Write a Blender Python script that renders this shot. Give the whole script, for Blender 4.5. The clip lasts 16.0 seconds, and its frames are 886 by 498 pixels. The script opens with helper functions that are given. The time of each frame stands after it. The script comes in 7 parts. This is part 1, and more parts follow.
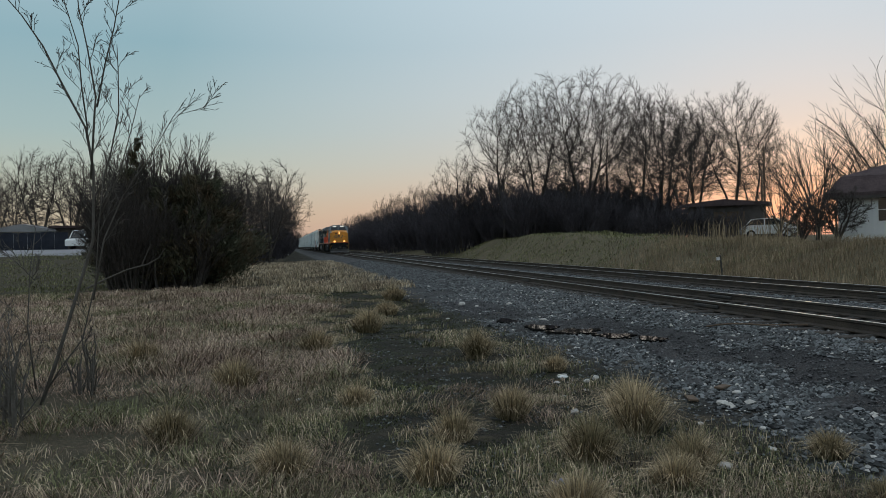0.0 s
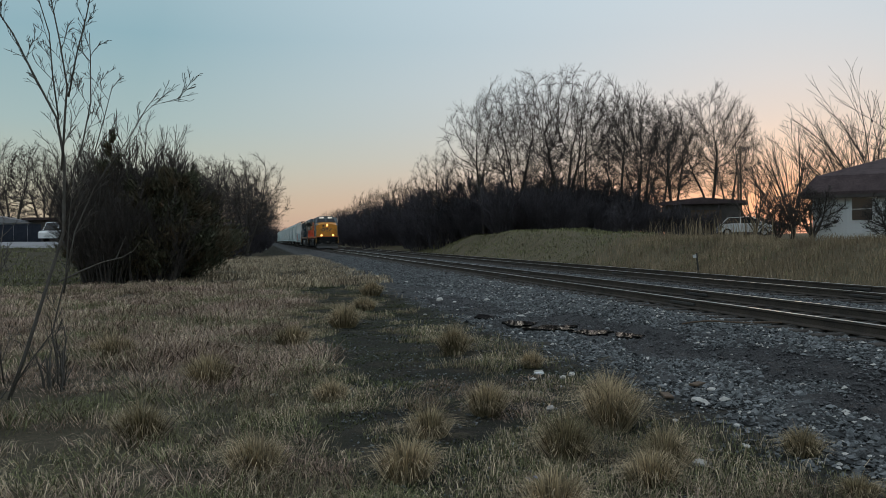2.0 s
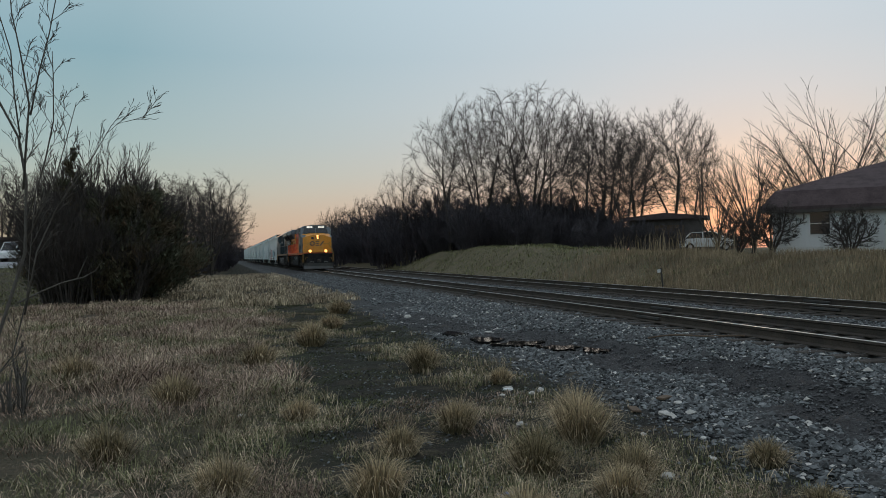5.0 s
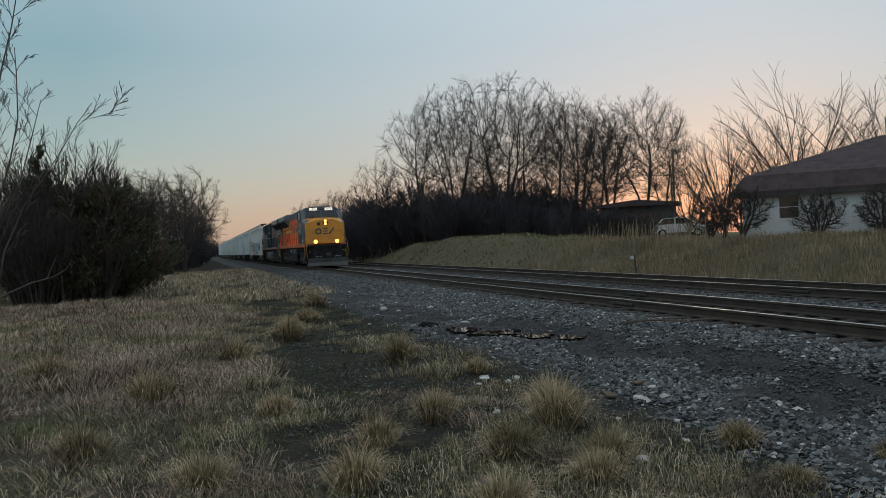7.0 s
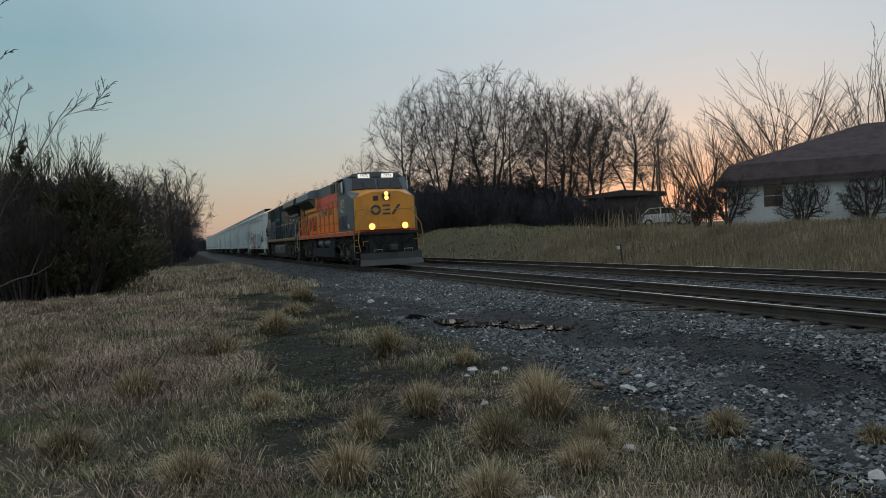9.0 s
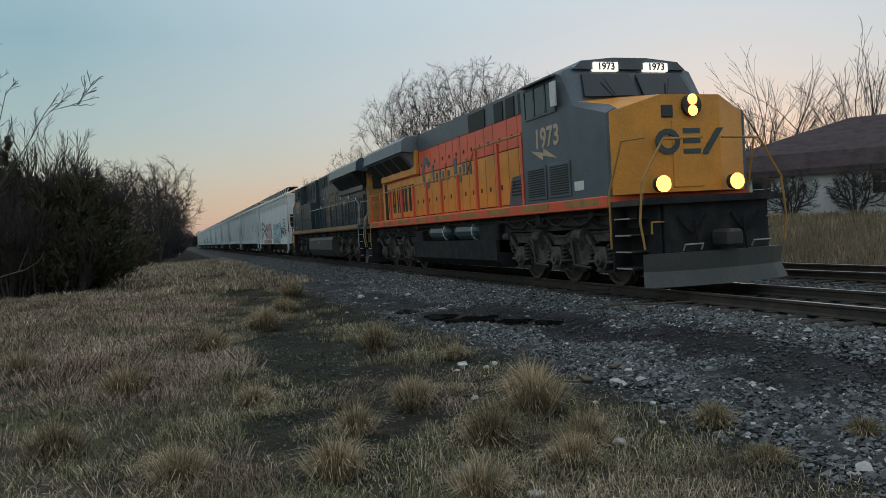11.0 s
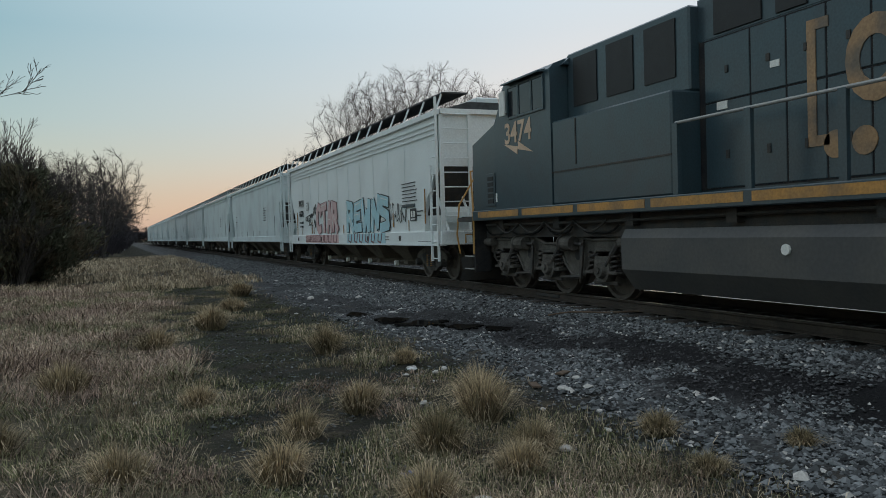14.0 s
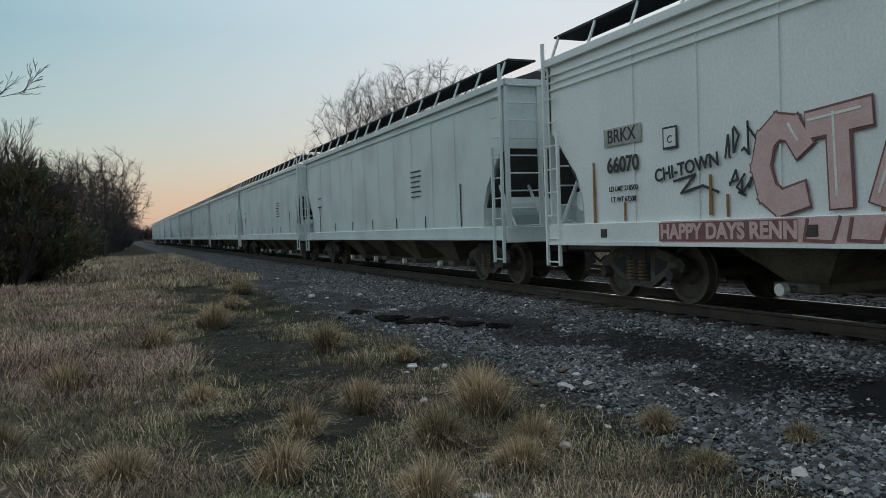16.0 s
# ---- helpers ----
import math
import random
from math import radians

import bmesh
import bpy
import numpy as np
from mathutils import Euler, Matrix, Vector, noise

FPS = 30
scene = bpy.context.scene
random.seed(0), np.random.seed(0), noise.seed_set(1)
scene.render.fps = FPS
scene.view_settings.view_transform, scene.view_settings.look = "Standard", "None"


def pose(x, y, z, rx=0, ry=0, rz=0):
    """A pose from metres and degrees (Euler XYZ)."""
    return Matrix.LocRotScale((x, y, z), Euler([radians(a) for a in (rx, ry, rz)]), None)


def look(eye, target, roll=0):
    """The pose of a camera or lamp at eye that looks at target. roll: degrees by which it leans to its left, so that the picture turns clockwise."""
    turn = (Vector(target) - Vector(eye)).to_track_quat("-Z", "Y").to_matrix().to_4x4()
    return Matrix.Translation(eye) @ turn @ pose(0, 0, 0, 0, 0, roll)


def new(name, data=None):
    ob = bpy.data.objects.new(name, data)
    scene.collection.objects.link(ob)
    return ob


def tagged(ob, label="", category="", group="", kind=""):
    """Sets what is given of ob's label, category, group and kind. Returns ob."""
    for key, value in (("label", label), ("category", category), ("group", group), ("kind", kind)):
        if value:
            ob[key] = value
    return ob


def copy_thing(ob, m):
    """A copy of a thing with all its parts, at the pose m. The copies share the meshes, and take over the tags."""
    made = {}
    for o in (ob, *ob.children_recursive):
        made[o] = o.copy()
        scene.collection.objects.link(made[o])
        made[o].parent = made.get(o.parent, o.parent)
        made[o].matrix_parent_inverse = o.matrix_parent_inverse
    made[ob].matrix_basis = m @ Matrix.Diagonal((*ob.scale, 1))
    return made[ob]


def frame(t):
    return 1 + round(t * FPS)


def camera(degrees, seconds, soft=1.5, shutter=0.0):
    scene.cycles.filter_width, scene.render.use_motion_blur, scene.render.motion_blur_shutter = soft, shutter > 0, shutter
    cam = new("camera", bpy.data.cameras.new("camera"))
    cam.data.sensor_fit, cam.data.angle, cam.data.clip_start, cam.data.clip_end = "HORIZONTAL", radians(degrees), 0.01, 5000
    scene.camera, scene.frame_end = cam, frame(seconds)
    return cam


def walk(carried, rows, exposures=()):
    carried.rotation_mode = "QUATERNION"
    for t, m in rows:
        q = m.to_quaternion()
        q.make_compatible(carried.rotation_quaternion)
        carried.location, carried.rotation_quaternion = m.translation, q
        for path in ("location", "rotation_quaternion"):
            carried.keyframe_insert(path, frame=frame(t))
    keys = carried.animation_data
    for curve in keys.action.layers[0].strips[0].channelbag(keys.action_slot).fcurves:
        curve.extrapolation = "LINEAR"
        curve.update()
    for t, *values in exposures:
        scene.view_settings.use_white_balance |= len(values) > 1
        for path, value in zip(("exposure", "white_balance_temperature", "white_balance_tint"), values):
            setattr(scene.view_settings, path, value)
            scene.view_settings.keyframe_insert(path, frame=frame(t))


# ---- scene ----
cam = camera(58.5, 16.0, 0.6)
PATH = [
    (0, (-1.561, 0.024, 1.275), (-1.164, 1.984, 1.259), -1.3),
    (0.5, (-1.554, 0.04, 1.273), (-1.148, 1.999, 1.257), -1.2),
    (1, (-1.547, 0.047, 1.273), (-1.13, 2.003, 1.25), -1.4),
    (1.5, (-1.529, 0.068, 1.267), (-1.099, 2.021, 1.237), -1.1),
    (2, (-1.529, 0.073, 1.271), (-1.08, 2.022, 1.243), -0.8),
    (2.5, (-1.538, 0.065, 1.275), (-1.086, 2.013, 1.264), -0.6),
    (3, (-1.561, 0.06, 1.276), (-1.098, 2.006, 1.283), -0.6),
    (3.5, (-1.569, 0.059, 1.277), (-1.074, 1.997, 1.294), -0.6),
    (4, (-1.564, 0.06, 1.278), (-1.055, 1.994, 1.296), -0.7),
    (6.5, (-1.55, 0.027, 1.277), (-0.974, 1.943, 1.273), -2.3),
    (7, (-1.546, 0.027, 1.275), (-0.955, 1.938, 1.263), -2.5),
    (7.5, (-1.541, 0.037, 1.279), (-0.939, 1.944, 1.258), -2.6),
    (8, (-1.535, 0.026, 1.284), (-0.927, 1.931, 1.256), -2.8),
    (8.5, (-1.544, 0.033, 1.279), (-0.93, 1.936, 1.247), -2.9),
    (9, (-1.539, 0.024, 1.28), (-0.918, 1.925, 1.246), -3.1),
    (11.5, (-1.528, 0.033, 1.281), (-0.879, 1.924, 1.226), -3.3),
    (12, (-1.538, 0.02, 1.284), (-0.882, 1.909, 1.221), -3.2),
    (12.5, (-1.54, 0.037, 1.275), (-0.873, 1.921, 1.205), -2.8),
    (13, (-1.528, 0.046, 1.278), (-0.839, 1.922, 1.21), -2.1),
    (13.5, (-1.538, 0.046, 1.28), (-0.784, 1.898, 1.231), -1.7),
    (14, (-1.538, 0.048, 1.284), (-0.78, 1.898, 1.24), -1.6),
    (14.5, (-1.521, 0.052, 1.284), (-0.764, 1.902, 1.233), -1.6),
    (15, (-1.509, 0.057, 1.282), (-0.753, 1.908, 1.225), -1.8),
    (15.5, (-1.516, 0.032, 1.291), (-0.761, 1.883, 1.233), -1.9),
    (16, (-1.527, 0.027, 1.295), (-0.772, 1.878, 1.243), -1.9),
]
walk(cam, [(t, look(eye, target, roll)) for t, eye, target, roll in PATH], ((0, -0.05), (4, -0.08), (9, -0.16), (11.5, 0.0), (16, 0.1)))

# ---- world and light: clear sky just after sunset, the glow low over the far trees ----
SUN_YAW = 37.0  # degrees from the track's direction towards the second track
world = bpy.data.worlds.new("dusk")
scene.world = world
world.use_nodes = True


def build_world():
    nt = world.node_tree
    nt.nodes.clear()
    N, L = nt.nodes.new, nt.links.new
    out, bg = N("ShaderNodeOutputWorld"), N("ShaderNodeBackground")
    sky = N("ShaderNodeTexSky")
    sky.sky_type, sky.sun_disc = "NISHITA", False
    sky.sun_elevation, sky.sun_rotation = radians(1.0), radians(SUN_YAW)
    sky.dust_density, sky.ozone_density = 1.5, 2.0
    tc, sep = N("ShaderNodeTexCoord"), N("ShaderNodeSeparateXYZ")
    L(tc.outputs["Generated"], sep.inputs[0])
    ramp = N("ShaderNodeValToRGB")
    L(sep.outputs["Z"], ramp.inputs[0])
    el = ramp.color_ramp.elements
    el[0].position, el[0].color = 0.0, (0.56, 0.42, 0.33, 1)
    el[1].position, el[1].color = 1.0, (0.70, 0.78, 0.88, 1)
    for p, c in ((0.035, (0.57, 0.49, 0.37, 1)), (0.08, (0.50, 0.53, 0.45, 1)), (0.14, (0.39, 0.51, 0.51, 1)), (0.24, (0.29, 0.46, 0.52, 1)),
                 (0.42, (0.50, 0.63, 0.69, 1)), (0.6, (0.66, 0.75, 0.83, 1))):
        e = el.new(p)
        e.color = c
    # brighter, whiter towards the sunset; pink low down
    dot = N("ShaderNodeVectorMath")
    dot.operation = "DOT_PRODUCT"
    L(tc.outputs["Generated"], dot.inputs[0])
    a = radians(SUN_YAW)
    dot.inputs[1].default_value = (math.sin(a), math.cos(a), 0.0)
    wide = N("ShaderNodeMapRange")
    wide.inputs["From Min"].default_value, wide.inputs["From Max"].default_value = 0.70, 0.97
    wide.inputs["To Min"].default_value, wide.inputs["To Max"].default_value = 0.0, 0.68
    L(dot.outputs["Value"], wide.inputs["Value"])
    ramp2 = N("ShaderNodeValToRGB")
    L(sep.outputs["Z"], ramp2.inputs[0])
    e2 = ramp2.color_ramp.elements
    e2[0].position, e2[0].color = 0.0, (0.70, 0.39, 0.32, 1)
    e2[1].position, e2[1].color = 0.6, (0.75, 0.85, 1.0, 1)
    for p, c in ((0.05, (0.70, 0.48, 0.41, 1)), (0.10, (0.65, 0.61, 0.59, 1)), (0.18, (0.69, 0.72, 0.76, 1)), (0.32, (0.72, 0.83, 0.92, 1))):
        e = e2.new(p)
        e.color = c
    mix = N("ShaderNodeMix")
    mix.data_type = "RGBA"
    L(wide.outputs[0], mix.inputs["Factor"])
    L(ramp.outputs[0], mix.inputs["A"])
    L(ramp2.outputs[0], mix.inputs["B"])
    # a share of the physical sky
    sc = N("ShaderNodeVectorMath")
    sc.operation = "SCALE"
    L(sky.outputs[0], sc.inputs[0])
    sc.inputs["Scale"].default_value = 0.05
    add = N("ShaderNodeVectorMath")
    add.operation = "ADD"
    L(mix.outputs["Result"], add.inputs[0])
    L(sc.outputs[0], add.inputs[1])
    L(add.outputs[0], bg.inputs["Color"])
    bg.inputs["Strength"].default_value = 0.92
    L(bg.outputs[0], out.inputs["Surface"])


build_world()
sun = new("sun", bpy.data.lights.new("sun", "SUN"))
sun.data.energy, sun.data.angle, sun.data.color = 0.15, radians(12), (1.0, 0.66, 0.45)
sun.matrix_world = look((60 * math.sin(radians(SUN_YAW)), 60 * math.cos(radians(SUN_YAW)), 3.5), (0, 0, 0))

# ---- materials ----


def mat(name, color, rough=0.7, metal=0.0, vary=0.25, scale=6.0, fine=60.0, bump=0.15, second=None, amount=0.35, rand=0.0, emit=None, strength=0.0):
    """A surface with variation at two scales: broad stains towards a second colour, and fine grain with relief."""
    m = bpy.data.materials.new(name)
    m.use_nodes = True
    nt = m.node_tree
    N, L = nt.nodes.new, nt.links.new
    b = nt.nodes["Principled BSDF"]
    tc = N("ShaderNodeTexCoord")
    n1, n2 = N("ShaderNodeTexNoise"), N("ShaderNodeTexNoise")
    n1.inputs["Scale"].default_value, n1.inputs["Detail"].default_value = scale, 5
    n2.inputs["Scale"].default_value, n2.inputs["Detail"].default_value = fine, 3
    L(tc.outputs["Object"], n1.inputs["Vector"])
    L(tc.outputs["Object"], n2.inputs["Vector"])
    c2 = second or tuple(c * (1 - vary) for c in color)
    r1 = N("ShaderNodeMapRange")
    r1.inputs["From Min"].default_value, r1.inputs["From Max"].default_value = 0.42, 0.68
    r1.inputs["To Max"].default_value = amount if second else 1.0
    L(n1.outputs["Fac"], r1.inputs["Value"])
    mx = N("ShaderNodeMix")
    mx.data_type = "RGBA"
    mx.inputs["A"].default_value, mx.inputs["B"].default_value = (*color, 1), (*c2, 1)
    L(r1.outputs[0], mx.inputs["Factor"])
    hs = N("ShaderNodeHueSaturation")
    v = N("ShaderNodeMapRange")
    v.inputs["From Min"].default_value, v.inputs["From Max"].default_value = 0.3, 0.7
    v.inputs["To Min"].default_value, v.inputs["To Max"].default_value = 1 - vary * 0.6, 1 + vary * 0.6
    L(n2.outputs["Fac"], v.inputs["Value"])
    L(mx.outputs["Result"], hs.inputs["Color"])
    last = v.outputs[0]
    if rand:
        gi = N("ShaderNodeNewGeometry")
        rr = N("ShaderNodeMapRange")
        rr.inputs["To Min"].default_value, rr.inputs["To Max"].default_value = 1 - rand, 1 + rand
        L(gi.outputs["Random Per Island"], rr.inputs["Value"])
        mu = N("ShaderNodeMath")
        mu.operation = "MULTIPLY"
        L(last, mu.inputs[0])
        L(rr.outputs[0], mu.inputs[1])
        last = mu.outputs[0]
    L(last, hs.inputs["Value"])
    L(hs.outputs[0], b.inputs["Base Color"])
    b.inputs["Roughness"].default_value, b.inputs["Metallic"].default_value = rough, metal
    if rough >= 0.75:
        b.inputs["Specular IOR Level"].default_value = 0.15
    if bump:
        bp = N("ShaderNodeBump")
        bp.inputs["Strength"].default_value, bp.inputs["Distance"].default_value = bump, 0.02
        L(n2.outputs["Fac"], bp.inputs["Height"])
        L(bp.outputs[0], b.inputs["Normal"])
    if emit:
        b.inputs["Emission Color"].default_value, b.inputs["Emission Strength"].default_value = (*emit, 1), strength
    return m


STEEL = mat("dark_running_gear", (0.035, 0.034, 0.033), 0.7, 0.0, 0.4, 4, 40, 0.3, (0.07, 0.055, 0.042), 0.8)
WHEELC = mat("dusty_wheel", (0.10, 0.085, 0.07), 0.6, 0.2, 0.35, 4, 40, 0.2, (0.05, 0.043, 0.038), 0.8)
FRAMEC = mat("truck_frame", (0.115, 0.108, 0.096), 0.75, 0.0, 0.4, 4, 40, 0.3, (0.045, 0.04, 0.036), 0.9)
RAILSIDE = mat("rusty_rail", (0.075, 0.062, 0.052), 0.75, 0.1, 0.4, 3, 50, 0.3, (0.045, 0.04, 0.036), 0.8)
RAILTOP = mat("polished_rail_head", (0.55, 0.54, 0.53), 0.28, 1.0, 0.15, 3, 50, 0.0)
TIE = mat("creosoted_tie", (0.05, 0.043, 0.038), 0.9, 0.0, 0.4, 6, 60, 0.5, (0.1, 0.09, 0.08), 0.6)
YELLOW = mat("golden_yellow_paint", (0.80, 0.32, 0.04), 0.42, 0.0, 0.16, 1.6, 30, 0.05, (0.52, 0.23, 0.04), 0.6)
ORANGE = mat("vermilion_paint", (0.82, 0.125, 0.055), 0.42, 0.0, 0.16, 1.6, 30, 0.05, (0.58, 0.10, 0.05), 0.6)
NAVY = mat("dark_blue_paint", (0.038, 0.066, 0.080), 0.28, 0.0, 0.25, 2.5, 30, 0.06, (0.04, 0.055, 0.065), 0.7)
GREYBLUE = mat("slate_blue_paint", (0.095, 0.12, 0.14), 0.42, 0.0, 0.2, 2.5, 30, 0.05, (0.07, 0.085, 0.095), 0.7)
PALESLATE = mat("pale_slate_paint", (0.16, 0.19, 0.215), 0.45, 0.0, 0.2, 2.0, 30, 0.05, (0.11, 0.13, 0.145), 0.7)
DIMYEL = mat("faded_gold_paint", (0.44, 0.22, 0.055), 0.5, 0.0, 0.3, 3, 30, 0.06, (0.22, 0.13, 0.06), 0.8)
OLDGOLD = mat("worn_gold_lettering", (0.33, 0.20, 0.10), 0.55, 0.0, 0.3, 2.5, 30, 0.05, (0.12, 0.10, 0.08), 0.9)
TANK = mat("dusty_tank_paint", (0.06, 0.06, 0.06), 0.6, 0.0, 0.2, 1.2, 20, 0.08, (0.085, 0.08, 0.072), 0.8)
PILOT = mat("black_pilot_paint", (0.022, 0.023, 0.026), 0.75, 0.0, 0.3, 3, 30, 0.1, (0.05, 0.045, 0.04), 0.7)
HOPPER = mat("grey_white_hopper_paint", (0.71, 0.755, 0.75), 0.5, 0.0, 0.12, 0.8, 25, 0.05, (0.61, 0.64, 0.63), 0.7)
HOPPER2 = mat("pale_grey_hopper_paint", (0.57, 0.65, 0.65), 0.52, 0.0, 0.12, 0.8, 25, 0.05, (0.45, 0.485, 0.49), 0.7)
HOPDARK = mat("grime_and_bay_shade", (0.19, 0.17, 0.14), 0.8, 0.0, 0.4, 2.5, 30, 0.2, (0.10, 0.085, 0.07), 0.8)
GRATE = mat("dark_walkway_grating", (0.07, 0.075, 0.078), 0.8, 0.1, 0.3, 8, 80, 0.4)
BLACK = mat("black_opening", (0.012, 0.013, 0.014), 0.6, 0.0, 0.3, 5, 50, 0.1)
GLASS = mat("cab_glass", (0.02, 0.025, 0.03), 0.06, 0.0, 0.1, 3, 30, 0.0)
WHITE = mat("white_lettering", (0.72, 0.72, 0.68), 0.6, 0.0, 0.15, 6, 40, 0.0)
INK = mat("black_lettering", (0.025, 0.028, 0.03), 0.6, 0.0, 0.2, 6, 40, 0.0)
PALEGOLD = mat("pale_gold_lettering", (0.60, 0.43, 0.30), 0.55, 0.0, 0.2, 6, 40, 0.0)
PINK = mat("pink_spray_paint", (0.56, 0.40, 0.39), 0.6, 0.0, 0.2, 5, 40, 0.0, (0.50, 0.29, 0.28), 0.6)
AQUA = mat("aqua_spray_paint", (0.36, 0.58, 0.64), 0.6, 0.0, 0.2, 4, 40, 0.0, (0.40, 0.52, 0.54), 0.7)
MAROON = mat("maroon_spray_paint", (0.19, 0.085, 0.085), 0.6, 0.0, 0.2, 6, 40, 0.0)
RUST = mat("rust_streak", (0.30, 0.17, 0.07), 0.8, 0.0, 0.3, 6, 40, 0.1)
LAMP = mat("lit_headlight", (1, 0.8, 0.5), 0.3, 0.0, 0.0, 3, 30, 0.0, emit=(1.0, 0.36, 0.06), strength=3.2)
BOARD = mat("lit_number_board", (0.9, 0.9, 0.85), 0.4, 0.0, 0.0, 3, 30, 0.0, emit=(1.0, 0.95, 0.85), strength=0.9)
LENS = mat("unlit_lamp_glass", (0.6, 0.6, 0.6), 0.1, 0.3, 0.1, 3, 30, 0.0)
RAILING = mat("yellow_handrail", (0.42, 0.23, 0.06), 0.5, 0.0, 0.2, 8, 60, 0.05)
GREYRAIL = mat("worn_steel_handrail", (0.34, 0.34, 0.33), 0.5, 0.2, 0.2, 8, 60, 0.05)
BARK = mat("grey_brown_bark", (0.085, 0.074, 0.066), 0.9, 0.0, 0.4, 3, 30, 0.3, (0.05, 0.044, 0.04), 0.7)
TWIG = mat("bare_twigs", (0.075, 0.065, 0.06), 0.9, 0.0, 0.3, 3, 30, 0.0, rand=0.3)
HEDGE = mat("dark_hedge_twigs", (0.085, 0.078, 0.088), 0.95, 0.0, 0.3, 1, 20, 0.0, rand=0.3)
SAPLING = mat("pale_sapling_bark", (0.115, 0.105, 0.095), 0.85, 0.0, 0.3, 6, 40, 0.2, (0.08, 0.07, 0.06), 0.7)
CEDAR = mat("winter_cedar_foliage", (0.08, 0.084, 0.056), 0.9, 0.0, 0.3, 0.8, 20, 0.0, (0.11, 0.07, 0.045), 0.8, rand=0.4)
BUNCH = mat("bunch_grass_blades", (0.43, 0.34, 0.22), 0.85, 0.0, 0.3, 0.9, 20, 0.0, (0.17, 0.14, 0.08), 0.95, rand=0.75)
STRAW = mat("dry_grass_blades", (0.46, 0.375, 0.26), 0.85, 0.0, 0.3, 0.9, 20, 0.0, (0.18, 0.13, 0.09), 0.95, rand=0.75)
ROSESTRAW = mat("russet_grass_blades", (0.38, 0.28, 0.215), 0.85, 0.0, 0.3, 0.9, 20, 0.0, (0.15, 0.10, 0.075), 0.95, rand=0.75)
GREEN = mat("short_green_grass", (0.17, 0.175, 0.085), 0.85, 0.0, 0.3, 0.9, 20, 0.0, (0.17, 0.145, 0.095), 0.8, rand=0.55)
MOSS = mat("dark_moss", (0.055, 0.062, 0.03), 0.9, 0.0, 0.3, 0.9, 20, 0.0, (0.085, 0.075, 0.045), 0.8, rand=0.6)
REED = mat("dry_reeds", (0.30, 0.235, 0.155), 0.9, 0.0, 0.3, 0.5, 20, 0.0, (0.15, 0.115, 0.08), 0.8, rand=0.4)
STONE = mat("grey_ballast_stone", (0.122, 0.128, 0.13), 0.85, 0.0, 0.3, 3, 40, 0.2, rand=0.85)
WETSTONE = mat("wet_black_gravel", (0.03, 0.03, 0.032), 0.5, 0.0, 0.3, 3, 40, 0.2, rand=0.7)
PALESTONE = mat("pale_limestone", (0.50, 0.48, 0.45), 0.85, 0.0, 0.25, 6, 50, 0.3, (0.33, 0.31, 0.28), 0.8)
WATER = mat("puddle_water", (0.012, 0.011, 0.01), 0.0, 0.0, 0.1, 3, 9, 0.0)
SIDING = mat("white_siding", (0.82, 0.83, 0.84), 0.6, 0.0, 0.1, 2, 30, 0.05)
SHINGLE = mat("brown_roof_shingles", (0.085, 0.064, 0.066), 0.9, 0.0, 0.3, 1.5, 12, 0.3)
SHED = mat("dark_shed_wall", (0.09, 0.08, 0.075), 0.85, 0.0, 0.3, 1.5, 20, 0.2)
FENCE = mat("dark_blue_fence", (0.028, 0.032, 0.045), 0.8, 0.0, 0.3, 1.5, 20, 0.2)
POLEW = mat("weathered_pole_wood", (0.13, 0.095, 0.07), 0.9, 0.0, 0.3, 3, 40, 0.3)
CARWHITE = mat("white_car_paint", (0.68, 0.69, 0.70), 0.3, 0.0, 0.05, 2, 30, 0.0)
TYRE = mat("black_rubber", (0.02, 0.02, 0.02), 0.85, 0.0, 0.2, 6, 40, 0.1)
PAVE = mat("pale_lot_paving", (0.27, 0.27, 0.28), 0.9, 0.0, 0.2, 0.5, 20, 0.1)
BLUECAN = mat("crushed_blue_can", (0.06, 0.10, 0.32), 0.35, 0.4, 0.2, 20, 80, 0.2, (0.5, 0.5, 0.55), 0.7)
PAPER = mat("white_litter", (0.62, 0.62, 0.62), 0.7, 0.0, 0.2, 20, 80, 0.2)


